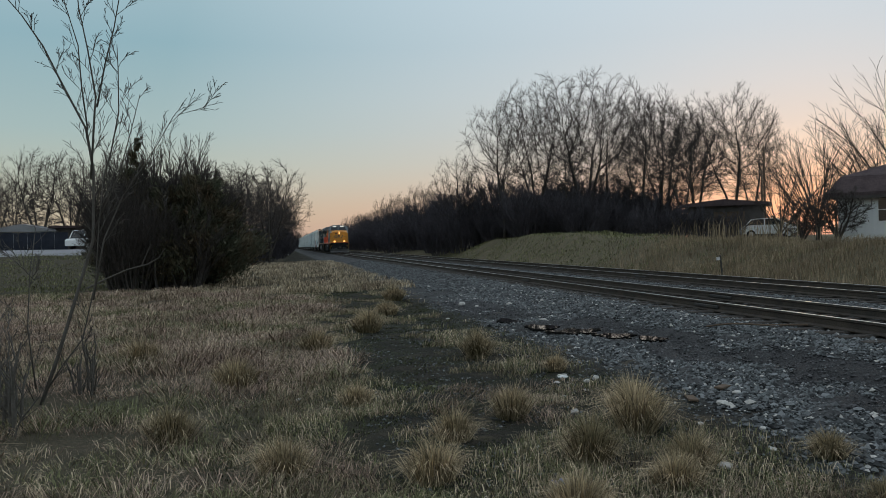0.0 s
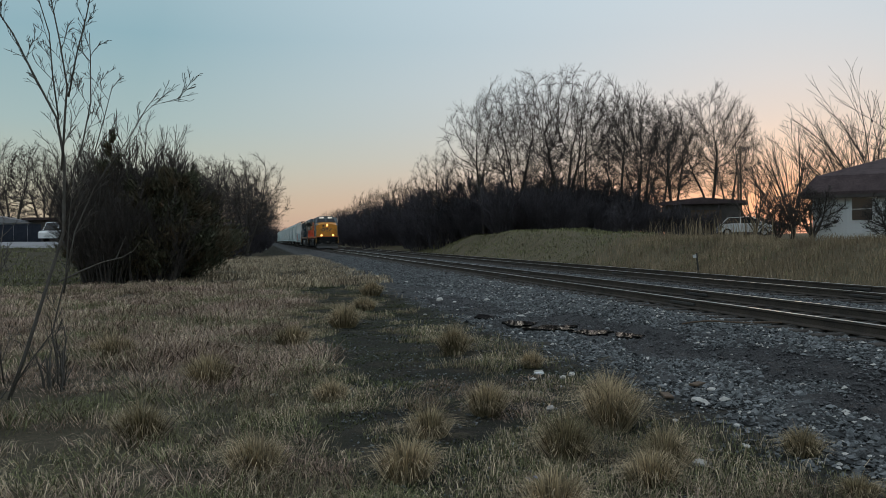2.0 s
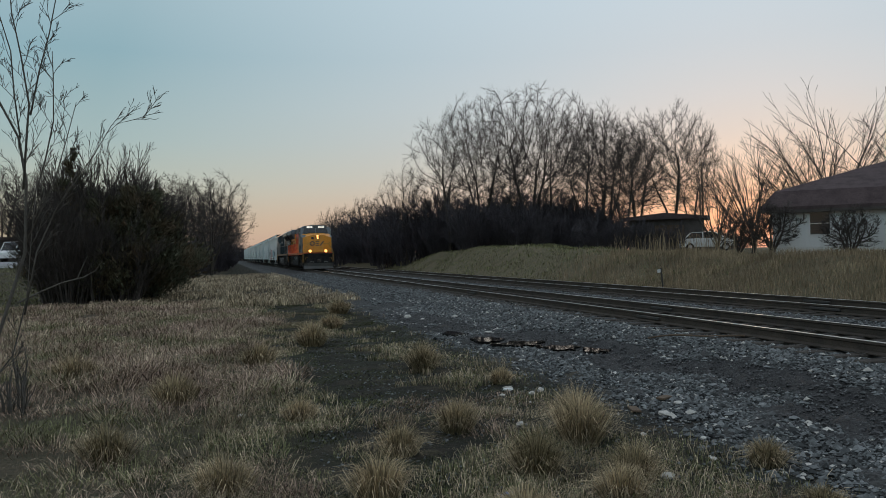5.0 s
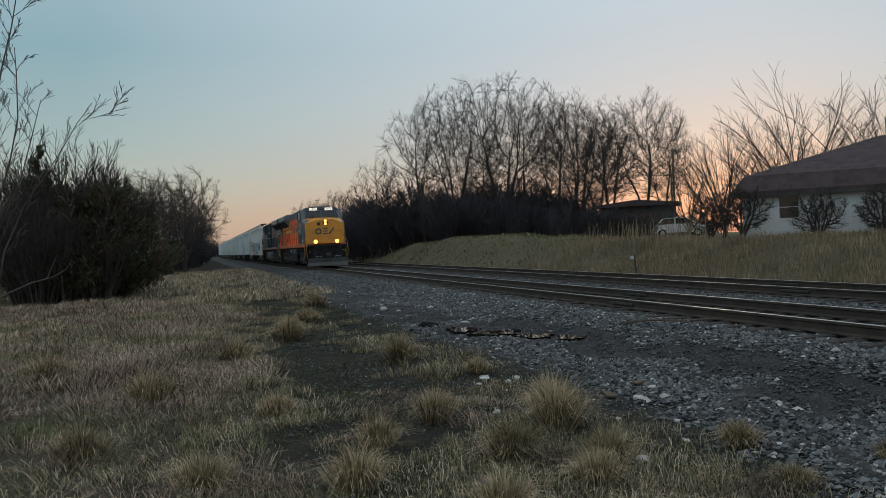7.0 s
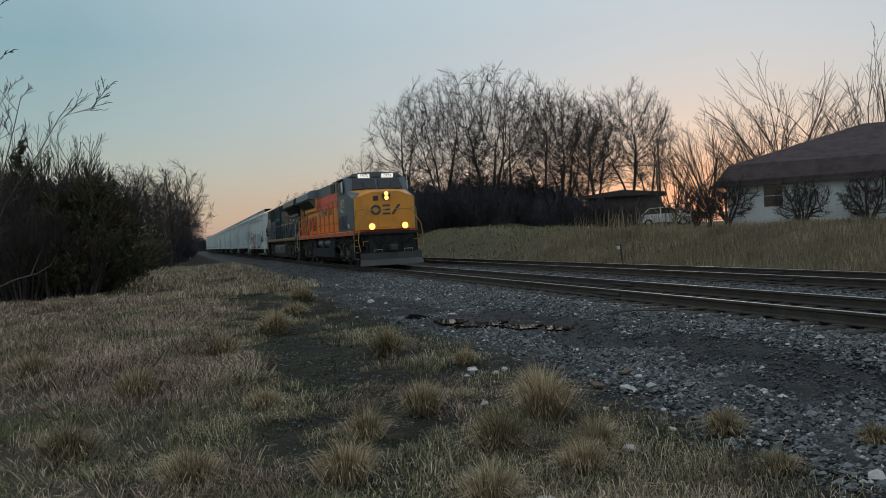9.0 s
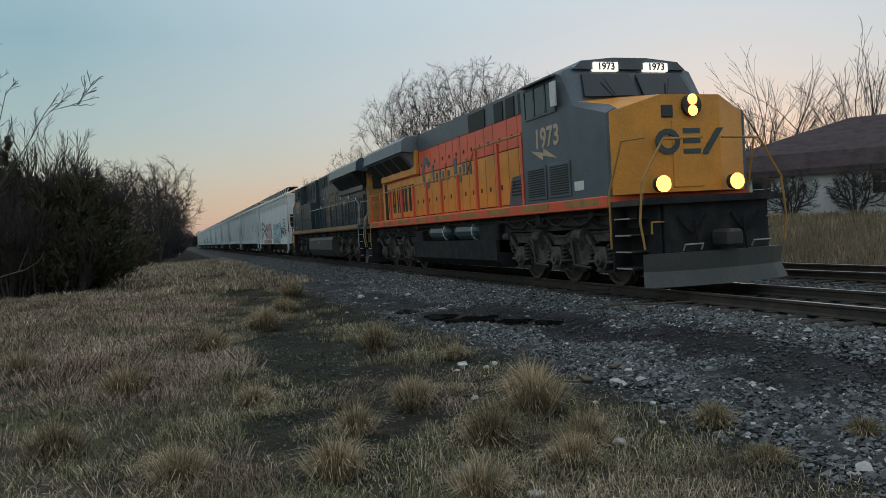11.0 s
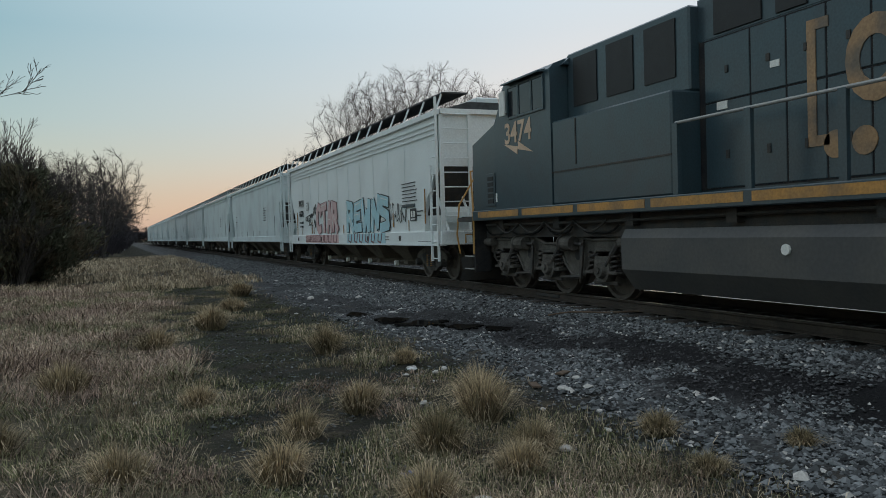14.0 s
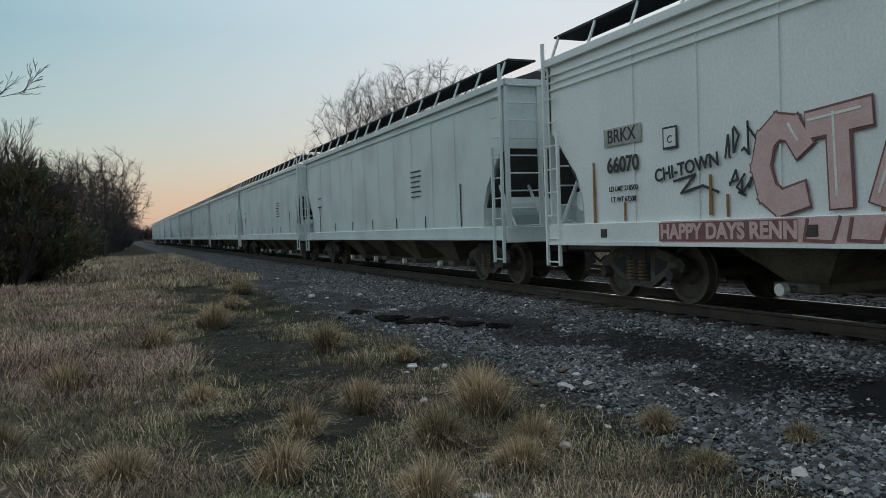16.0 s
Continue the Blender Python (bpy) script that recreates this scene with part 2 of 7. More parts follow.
def ground_material():
    """Turf, bare wet soil, ballast dust and the mossy bank, by place along and across the line."""
    m = bpy.data.materials.new("turf_and_ballast")
    m.use_nodes = True
    nt = m.node_tree
    N, L = nt.nodes.new, nt.links.new
    b = nt.nodes["Principled BSDF"]
    geo, sep = N("ShaderNodeNewGeometry"), N("ShaderNodeSeparateXYZ")
    L(geo.outputs["Position"], sep.inputs[0])

    def noise_tex(s, d=6.0, rough=0.6):
        n = N("ShaderNodeTexNoise")
        n.inputs["Scale"].default_value, n.inputs["Detail"].default_value, n.inputs["Roughness"].default_value = s, d, rough
        L(geo.outputs["Position"], n.inputs["Vector"])
        return n.outputs["Fac"]

    def rng(v, a, b_, lo=0.0, hi=1.0):
        r = N("ShaderNodeMapRange")
        for k, q in (("From Min", a), ("From Max", b_), ("To Min", lo), ("To Max", hi)):
            r.inputs[k].default_value = q
        L(v, r.inputs["Value"])
        return r.outputs[0]

    def math_(op, a, b_):
        n = N("ShaderNodeMath")
        n.operation = op
        for i, q in enumerate((a, b_)):
            if isinstance(q, (int, float)):
                n.inputs[i].default_value = q
            else:
                L(q, n.inputs[i])
        return n.outputs[0]

    def mix(f, a, b_):
        n = N("ShaderNodeMix")
        n.data_type = "RGBA"
        L(f, n.inputs["Factor"])
        for k, q in (("A", a), ("B", b_)):
            if isinstance(q, tuple):
                n.inputs[k].default_value = (*q, 1)
            else:
                L(q, n.inputs[k])
        return n.outputs["Result"]

    big, mid, fine = noise_tex(0.35), noise_tex(1.6), noise_tex(22.0, 4)
    grain = noise_tex(60.0, 3)
    turf = mix(rng(mid, 0.38, 0.62), (0.062, 0.052, 0.036), (0.034, 0.036, 0.020))
    turf = mix(rng(fine, 0.4, 0.7), turf, (0.10, 0.082, 0.055))
    # bare, trodden soil between the grass and the ballast
    xw = math_("ADD", sep.outputs["X"], math_("MULTIPLY", math_("SUBTRACT", big, 0.5), 4.0))
    soil = math_("MULTIPLY", rng(xw, -1.9, -0.7), rng(mid, 0.30, 0.5))
    path = math_("MULTIPLY", math_("MULTIPLY", rng(sep.outputs["Y"], 26.0, 28.5), rng(sep.outputs["Y"], 41.0, 36.0)), math_("MULTIPLY", rng(xw, -3.4, -1.8), rng(mid, 0.34, 0.5)))
    soil = math_("MAXIMUM", soil, path)
    ground = mix(soil, turf, mix(rng(mid, 0.45, 0.65), (0.017, 0.016, 0.014), (0.030, 0.032, 0.018)))
    bal = rng(math_("ADD", sep.outputs["X"], math_("MULTIPLY", math_("SUBTRACT", mid, 0.5), 2.4)), 2.4, 3.4)
    gravel = mix(rng(fine, 0.35, 0.65), (0.03, 0.03, 0.032), (0.10, 0.10, 0.10))
    ground = mix(bal, ground, gravel)
    # black wet strip along the toe of the ballast
    off = math_("ABSOLUTE", math_("SUBTRACT", math_("ADD", sep.outputs["X"], math_("MULTIPLY", math_("SUBTRACT", big, 0.5), 1.4)), rng(sep.outputs["Y"], 9.0, 20.0, 4.7, 3.35)), 0)
    wet = math_("MULTIPLY", rng(off, 1.1, 0.5), rng(mid, 0.26, 0.42))
    ground = mix(wet, ground, (0.010, 0.010, 0.011))
    bank = rng(sep.outputs["X"], 14.0, 15.2)
    bankc = mix(rng(mid, 0.4, 0.62), (0.13, 0.11, 0.07), (0.075, 0.076, 0.042))
    ground = mix(bank, ground, mix(rng(fine, 0.4, 0.7), bankc, (0.15, 0.12, 0.08)))
    L(ground, b.inputs["Base Color"])
    L(rng(wet, 0, 1, 0.95, 0.6), b.inputs["Roughness"])
    b.inputs["Specular IOR Level"].default_value = 0.15
    bp = N("ShaderNodeBump")
    bp.inputs["Strength"].default_value, bp.inputs["Distance"].default_value = 0.7, 0.05
    L(math_("ADD", fine, math_("MULTIPLY", grain, 0.4)), bp.inputs["Height"])
    L(bp.outputs[0], b.inputs["Normal"])
    return m


GROUND = ground_material()

# ---- mesh helpers ----


class Geo:
    """Collects boxes, rods, prisms and sheets into one mesh."""

    def __init__(self):
        self.v, self.f = [], []

    def add(self, verts, faces):
        n = len(self.v)
        self.v += [tuple(p) for p in verts]
        self.f += [tuple(i + n for i in q) for q in faces]
        return self

    def box(self, x0, x1, y0, y1, z0, z1, c=0.0):
        x0, x1, y0, y1, z0, z1 = min(x0, x1), max(x0, x1), min(y0, y1), max(y0, y1), min(z0, z1), max(z0, z1)
        c = min(c, (x1 - x0) / 3, (y1 - y0) / 3, (z1 - z0) / 3)
        if c <= 0:
            v = [(x, y, z) for z in (z0, z1) for x, y in ((x0, y0), (x1, y0), (x1, y1), (x0, y1))]
            return self.add(v, [(3, 2, 1, 0), (4, 5, 6, 7), (0, 1, 5, 4), (1, 2, 6, 5), (2, 3, 7, 6), (3, 0, 4, 7)])
        bm = bmesh.new()
        bmesh.ops.create_cube(bm, size=1.0)
        for q in bm.verts:
            q.co = ((x0 + x1) / 2 + q.co.x * (x1 - x0), (y0 + y1) / 2 + q.co.y * (y1 - y0), (z0 + z1) / 2 + q.co.z * (z1 - z0))
        bmesh.ops.bevel(bm, geom=list(bm.edges), offset=c, segments=1, affect="EDGES")
        bm.verts.index_update()
        self.add([q.co for q in bm.verts], [[w.index for w in f.verts] for f in bm.faces])
        bm.free()
        return self

    def rod(self, p, q, r, r2=None, seg=8, cap=True):
        p, q = Vector(p), Vector(q)
        d = (q - p).normalized()
        u = d.orthogonal().normalized()
        w = d.cross(u)
        r2 = r if r2 is None else r2
        v = []
        for c, k in ((p, r), (q, r2)):
            v += [c + (u * math.cos(2 * math.pi * i / seg) + w * math.sin(2 * math.pi * i / seg)) * k for i in range(seg)]
        f = [(i, (i + 1) % seg, seg + (i + 1) % seg, seg + i) for i in range(seg)]
        if cap:
            f += [tuple(range(seg))[::-1], tuple(range(seg, 2 * seg))]
        return self.add(v, f)

    def pipe(self, pts, r, seg=6):
        """One bent tube through the points."""
        pts = [Vector(p) for p in pts]
        ways = [(b - a).normalized() for a, b in zip(pts[:-1], pts[1:])]
        u = ways[0].orthogonal().normalized()
        rings = []
        for k, p in enumerate(pts):
            t = (ways[max(k - 1, 0)] + ways[min(k, len(ways) - 1)]).normalized()
            u = (u - t * u.dot(t)).normalized()
            w = t.cross(u)
            rings.append([p + (u * math.cos(math.tau * i / seg) + w * math.sin(math.tau * i / seg)) * r for i in range(seg)])
        return self.loft(rings)

    def prism(self, outline, axis, a, b):
        """An outline of 2D points drawn out along an axis: 'x' takes (y, z), 'y' takes (x, z), 'z' takes (x, y)."""
        def put(p, k):
            return {"x": (k, p[0], p[1]), "y": (p[0], k, p[1]), "z": (p[0], p[1], k)}[axis]
        n = len(outline)
        v = [put(p, a) for p in outline] + [put(p, b) for p in outline]
        f = [(i, (i + 1) % n, n + (i + 1) % n, n + i) for i in range(n)] + [tuple(range(n))[::-1], tuple(range(n, 2 * n))]
        return self.add(v, f)

    def loft(self, rings, caps=True):
        n = len(rings[0])
        v = [p for r in rings for p in r]
        f = [(k * n + i, k * n + (i + 1) % n, (k + 1) * n + (i + 1) % n, (k + 1) * n + i) for k in range(len(rings) - 1) for i in range(n)]
        if caps:
            f += [tuple(range(n))[::-1], tuple(range((len(rings) - 1) * n, len(rings) * n))]
        return self.add(v, f)

    def mesh(self, name, material, smooth=False):
        me = bpy.data.meshes.new(name)
        me.from_pydata(self.v, [], self.f)
        me.materials.append(material)
        bm = bmesh.new()
        bm.from_mesh(me)
        bmesh.ops.recalc_face_normals(bm, faces=bm.faces)
        bm.to_mesh(me)
        bm.free()
        if smooth:
            me.shade_smooth()
        return me


def part(name, geo, material, parent, label="", smooth=False):
    ob = new(name, geo.mesh(name, material, smooth))
    ob.parent = parent
    return tagged(ob, label) if label else ob


def empty(name, label, category, group="", kind="", at=None):
    ob = new(name)
    ob.empty_display_size = 0.3
    if at is not None:
        ob.matrix_world = at
    return tagged(ob, label, category, group, kind)


def sheet(name, verts, faces, material, smooth=False):
    """A mesh object from numpy arrays of vertices and equal-sized faces."""
    me = bpy.data.meshes.new(name)
    me.from_pydata(verts, [], faces)
    me.materials.append(material)
    if smooth:
        me.shade_smooth()
    return new(name, me)


def lettering(name, text, size, material, parent, m, bold=0.0, label=""):
    """Raised letters in the built-in font, laid on a side by the pose m (letters run along its x, up along its y)."""
    cu = bpy.data.curves.new(name, "FONT")
    cu.body, cu.size, cu.extrude, cu.offset, cu.align_x, cu.align_y = text, size, 0.003, bold, "CENTER", "CENTER"
    cu.resolution_u = 4
    tmp = bpy.data.objects.new(name, cu)
    scene.collection.objects.link(tmp)
    me = bpy.data.meshes.new_from_object(tmp.evaluated_get(bpy.context.evaluated_depsgraph_get()))
    bpy.data.objects.remove(tmp)
    me.materials.clear()
    me.materials.append(material)
    ob = new(name, me)
    ob.parent = parent
    ob.matrix_basis = m
    return tagged(ob, label) if label else ob


def on_side(x, y, z, way=-1):
    """The pose of letters on a vehicle's side at x: way -1 on the side that looks to -x, 1 on the one that looks to +x."""
    rot = Matrix(((0, 0, way), (way, 0, 0), (0, 1, 0))).to_4x4()
    return Matrix.Translation((x, y, z)) @ rot

# ---- ground ----
XC, XC2 = 7.42, 11.69  # the two tracks' centre lines; rail heads at z = 0


def smooth_step(a, b, v):
    v = np.clip((v - a) / (b - a), 0, 1)
    return v * v * (3 - 2 * v)


def ground_z(x, y):
    """Height of the ground: rough grass, ballast bed under both tracks, ditch, and the bank beyond."""
    x, y = np.asarray(x, float), np.asarray(y, float)
    z = -0.5 + 0.03 * np.sin(x * 1.1 + y * 0.37) * np.cos(y * 0.23 - x * 0.5) + 0.02 * np.sin(x * 3.1 + 1) * np.sin(y * 2.3)
    z = z + 0.05 * smooth_step(2.4, 4.2, x)
    z = z + (-0.21 - z) * smooth_step(4.2, 5.95, x)
    z = z + (-0.48 - z) * smooth_step(13.2, 14.4, x)
    top = 0.82 + 0.88 * smooth_step(28, 60, y) + 0.08 * np.sin(y * 0.6) + 0.05 * np.sin(y * 1.7 + x)
    bank = smooth_step(15.2, 19.6, x + 0.35 * np.sin(y * 0.35))
    top = top - 0.7 * smooth_step(21.5, 25.5, x)
    fade = 1 - 0.75 * smooth_step(66, 95, y)
    z = z + (top * fade - z) * bank
    z = z + 1.9 * smooth_step(42, 78, y) * smooth_step(9, 15, -x)
    far = smooth_step(150, 600, np.hypot(x, y))
    return z * (1 - far) + (-0.4) * far


def ground_axis(parts):
    out = []
    for a, b, step in parts:
        out += list(np.arange(a, b, step))
    return np.array(out + [parts[-1][1]])


def build_ground():
    xs = ground_axis(((-2500, -300, 440), (-300, -60, 40), (-60, -12, 3), (-12, 2.0, 0.3), (2.0, 6.6, 0.16), (6.6, 13.0, 0.8), (13.0, 21, 0.35), (21, 60, 3), (60, 300, 40), (300, 2500, 440)))
    ys = ground_axis(((-400, -40, 60), (-40, 2, 3), (2, 26, 0.25), (26, 70, 0.8), (70, 200, 5), (200, 600, 50), (600, 3000, 400)))
    X, Y = np.meshgrid(xs, ys)
    Z = ground_z(X, Y)
    near = (np.abs(X) < 14) & (Y > 1) & (Y < 60)
    rnd = np.random.default_rng(3).normal(0, 0.012, X.shape)
    Z = Z + np.where(near, rnd, 0)
    n = len(xs)
    v = np.stack([X, Y, Z], -1).reshape(-1, 3).tolist()
    f = [(j * n + i, j * n + i + 1, (j + 1) * n + i + 1, (j + 1) * n + i) for j in range(len(ys) - 1) for i in range(n - 1)]
    tagged(sheet("ground", v, f, GROUND, True), "rough winter turf, wet black soil and grey ballast beside the railway", "ground", kind="structure")


build_ground()

# ---- tracks ----


def build_track(name, xc, label):
    track = empty(name, label, "railway track", kind="structure", at=pose(xc, 0, 0))
    half = 0.7175 + 0.035
    for s in (-1, 1):
        g = Geo()
        prof = [(-0.075, -0.17), (0.075, -0.17), (0.075, -0.155), (0.012, -0.13), (0.012, -0.05), (0.036, -0.035), (0.036, -0.003), (-0.036, -0.003), (-0.036, -0.035), (-0.012, -0.05), (-0.012, -0.13), (-0.075, -0.155)]
        g.prism([(s * half + a, b) for a, b in prof], "y", -60, 420)
        rail = part("rail", g, RAILSIDE, track)
        part("rail_head", Geo().box(s * half - 0.034, s * half + 0.034, -60, 420, -0.0025, 0.002), RAILTOP, rail, "polished running surface")
        joint = Geo()
        for k in range(-1, 12):
            joint.box(s * half - 0.05, s * half + 0.05, k * 11.9 + 3 + s, k * 11.9 + 3.9 + s, -0.12, -0.06, 0.01)
        part("joint_bar", joint, STEEL, rail)
    rnd = random.Random(5)
    shapes = []
    for k in range(4):
        shapes.append(Geo().box(-1.3, 1.3, -0.115, 0.115, -0.34, -0.17 - 0.004 * k, 0.015).mesh("tie", TIE))
    plate = Geo()
    for s in (-1, 1):
        plate.box(s * half - 0.13, s * half + 0.13, -0.09, 0.09, -0.176, -0.164)
    plate_mesh = plate.mesh("tie_plates", STEEL)
    rest = Geo()
    y = -20.0
    k = 0
    while y < 300:
        if -2 < y < 70:
            ob = new("tie", shapes[k % 4])
            ob.parent = track
            ob.matrix_basis = pose(rnd.uniform(-0.05, 0.05), y, rnd.uniform(-0.006, 0.004), 0, 0, rnd.uniform(-0.8, 0.8))
            pl = new("tie_plate", plate_mesh)
            pl.parent = ob
        else:
            rest.box(-1.3, 1.3, y - 0.115, y + 0.115, -0.34, -0.17)
        y += 0.53 + rnd.uniform(-0.02, 0.02)
        k += 1
    tagged(part("ties", rest, TIE, track), kind="stuff")
    return track


build_track("main_track", XC, "railway track with rusty rails on dark wooden ties")
build_track("second_track", XC2, "second railway track with rusty rails and dark ties")

# ---- train ----
WHEELS = []  # wheelsets that turn: object, place in its vehicle, radius


def wheelset(parent, y, r, name="wheelset"):
    """An axle with two flanged wheels, built round its own centre."""
    ax = new(name)
    ax.parent = parent
    ax.location = (0, y, r)
    part("axle", Geo().rod((-0.8, 0, 0), (0.8, 0, 0), 0.085, seg=8), STEEL, ax)
    for s in (-1, 1):
        g = Geo()
        seg = 28
        prof = [(0.66, r + 0.025), (0.69, r + 0.025), (0.70, r), (0.83, r - 0.004), (0.83, r - 0.07), (0.77, r - 0.10), (0.77, 0.17), (0.86, 0.13), (0.86, 0.0)]
        g.loft([[(s * a, b * math.cos(2 * math.pi * i / seg), b * math.sin(2 * math.pi * i / seg)) for i in range(seg)] for a, b in prof], caps=False)
        part("wheel", g, WHEELC, ax)
    WHEELS.append((ax, y, r))
    return ax


def coil(x, y, z0, z1, r, wire=0.02, turns=4):
    """A coil spring standing at (x, y)."""
    n = turns * 7
    return Geo().pipe([(x + r * math.cos(k * math.tau / 7), y + r * math.sin(k * math.tau / 7), z0 + (z1 - z0) * k / n) for k in range(n + 1)], wire, 5)


def loco_truck(loco, ys):
    """A three-axle truck: cast side frames that dip between the axles, axle boxes on coil springs, brake gear and hoses."""
    truck = new("truck")
    truck.parent = loco
    a, b, c = ys
    top = [(a - 0.95, 0.96), (a - 0.5, 1.08), (a + 0.42, 1.06), (b - 0.75, 1.15), (b - 0.25, 0.99), (b + 0.25, 0.99), (b + 0.75, 1.15), (c - 0.42, 1.06), (c + 0.5, 1.08), (c + 0.95, 0.96)]
    under = [(c + 0.9, 0.78), (c + 0.42, 0.80), (c + 0.3, 0.88), (c - 0.3, 0.88), (c - 0.45, 0.72), (c - 0.68, 0.44), (b + 0.75, 0.40), (b + 0.5, 0.62), (b + 0.34, 0.84), (b - 0.34, 0.84), (b - 0.5, 0.62), (b - 0.75, 0.40),
             (a + 0.68, 0.44), (a + 0.45, 0.72), (a + 0.3, 0.88), (a - 0.3, 0.88), (a - 0.42, 0.80), (a - 0.9, 0.78)]
    for s in (-1, 1):
        fr = part("side_frame", Geo().prism(top + under, "x", s * 0.93, s * 1.10), FRAMEC, truck, "cast side frame grey with road dust")
        flange = Geo()
        for edge in (top, under[1:5], under[4:8], under[7:12], under[11:15]):
            for p, q in zip(edge[:-1], edge[1:]):
                flange.rod((s * 1.11, *p), (s * 1.11, *q), 0.032, seg=6)
        part("flange", flange, FRAMEC, fr)
        for y in (b - 0.92, b + 0.92):
            part("casting_hole", Geo().rod((s * 1.095, y, 0.78), (s * 1.106, y, 0.78), 0.10, seg=12), BLACK, fr)
        for k, y in enumerate(ys):
            box = part("axle_box", Geo().prism([(y - 0.2, 0.78), (y - 0.24, 0.5), (y - 0.12, 0.34), (y + 0.12, 0.34), (y + 0.24, 0.5), (y + 0.2, 0.78)], "x", s * 1.04, s * 1.22), FRAMEC, truck)
            part("bearing_cap", Geo().rod((s * 1.22, y, 0.54), (s * 1.30, y, 0.54), 0.16, 0.13, 14).rod((s * 1.30, y, 0.54), (s * 1.33, y, 0.54), 0.06, seg=8), FRAMEC, box)
            for dy in (-0.34, 0.34):
                part("spring", coil(s * 1.15, y + dy, 0.52, 0.86, 0.085), STEEL, box)
                part("spring_seat", Geo().box(s * 1.05, s * 1.25, y + dy - 0.11, y + dy + 0.11, 0.47, 0.52, 0.01), FRAMEC, box)
            part("pedestal_tie", Geo().box(s * 1.06, s * 1.14, y - 0.36, y + 0.36, 0.28, 0.34, 0.01), STEEL, box)
            part("damper", Geo().rod((s * 1.2, y + 0.12, 0.62), (s * 1.2, y + 0.5, 1.0), 0.045, seg=8).rod((s * 1.2, y + 0.3, 0.80), (s * 1.2, y + 0.5, 1.0), 0.062, seg=8), STEEL, box)
            shoe = Geo()
            for dy in (-1, 1):
                arc = [(y + dy * 0.60 * math.cos(t), 0.53 + 0.60 * math.sin(t)) for t in (-0.5, -0.2, 0.1, 0.4)]
                for p, q in zip(arc[:-1], arc[1:]):
                    shoe.rod((s * 0.80, *p), (s * 0.80, *q), 0.06, seg=6)
            part("brake_shoe", shoe, STEEL, truck)
        for y in (a + 0.93, b + 0.93):
            cyl = part("brake_cylinder", Geo().rod((s * 1.2, y - 0.34, 1.0), (s * 1.2, y + 0.02, 1.0), 0.135, seg=12).rod((s * 1.2, y - 0.38, 1.0), (s * 1.2, y - 0.34, 1.0), 0.16, seg=12), FRAMEC, truck)
            part("push_rod", Geo().rod((s * 1.2, y + 0.02, 1.0), (s * 1.2, y + 0.3, 0.98), 0.03, seg=6), STEEL, cyl)
            part("brake_lever", Geo().prism([(y + 0.24, 1.06), (y + 0.33, 1.06), (y + 0.22, 0.36), (y + 0.14, 0.36)], "x", s * 1.16, s * 1.2), STEEL, cyl)
            part("pull_rod", Geo().rod((s * 1.18, y - 0.5, 0.36), (s * 1.18, y + 0.2, 0.40), 0.028, seg=6), STEEL, cyl)
        for y0, y1 in ((a - 0.8, a + 0.2), (a + 0.3, b - 0.1), (b + 0.1, b + 1.0), (c - 0.6, c + 0.6)):
            part("air_hose", Geo().pipe([(s * 1.26, y0 + (y1 - y0) * t, 1.32 - 0.16 * math.sin(math.pi * t) - 0.03 * math.sin(9 * t)) for t in np.linspace(0, 1, 9)], 0.02), TYRE, truck)
        for y, d in ((a - 0.66, 1), (c + 0.66, -1)):
            part("sand_pipe", Geo().pipe([(s * 1.12, y - d * 0.1, 1.25), (s * 1.1, y - d * 0.08, 0.7), (s * 0.85, y + d * 0.06, 0.2)], 0.026), FRAMEC, truck)
            part("snubber", Geo().rod((s * 1.2, y - d * 0.25, 1.02), (s * 1.2, y + d * 0.1, 1.02), 0.09, seg=10), FRAMEC, truck)
    for y in ys:
        wheelset(loco, y, 0.53)
    return truck


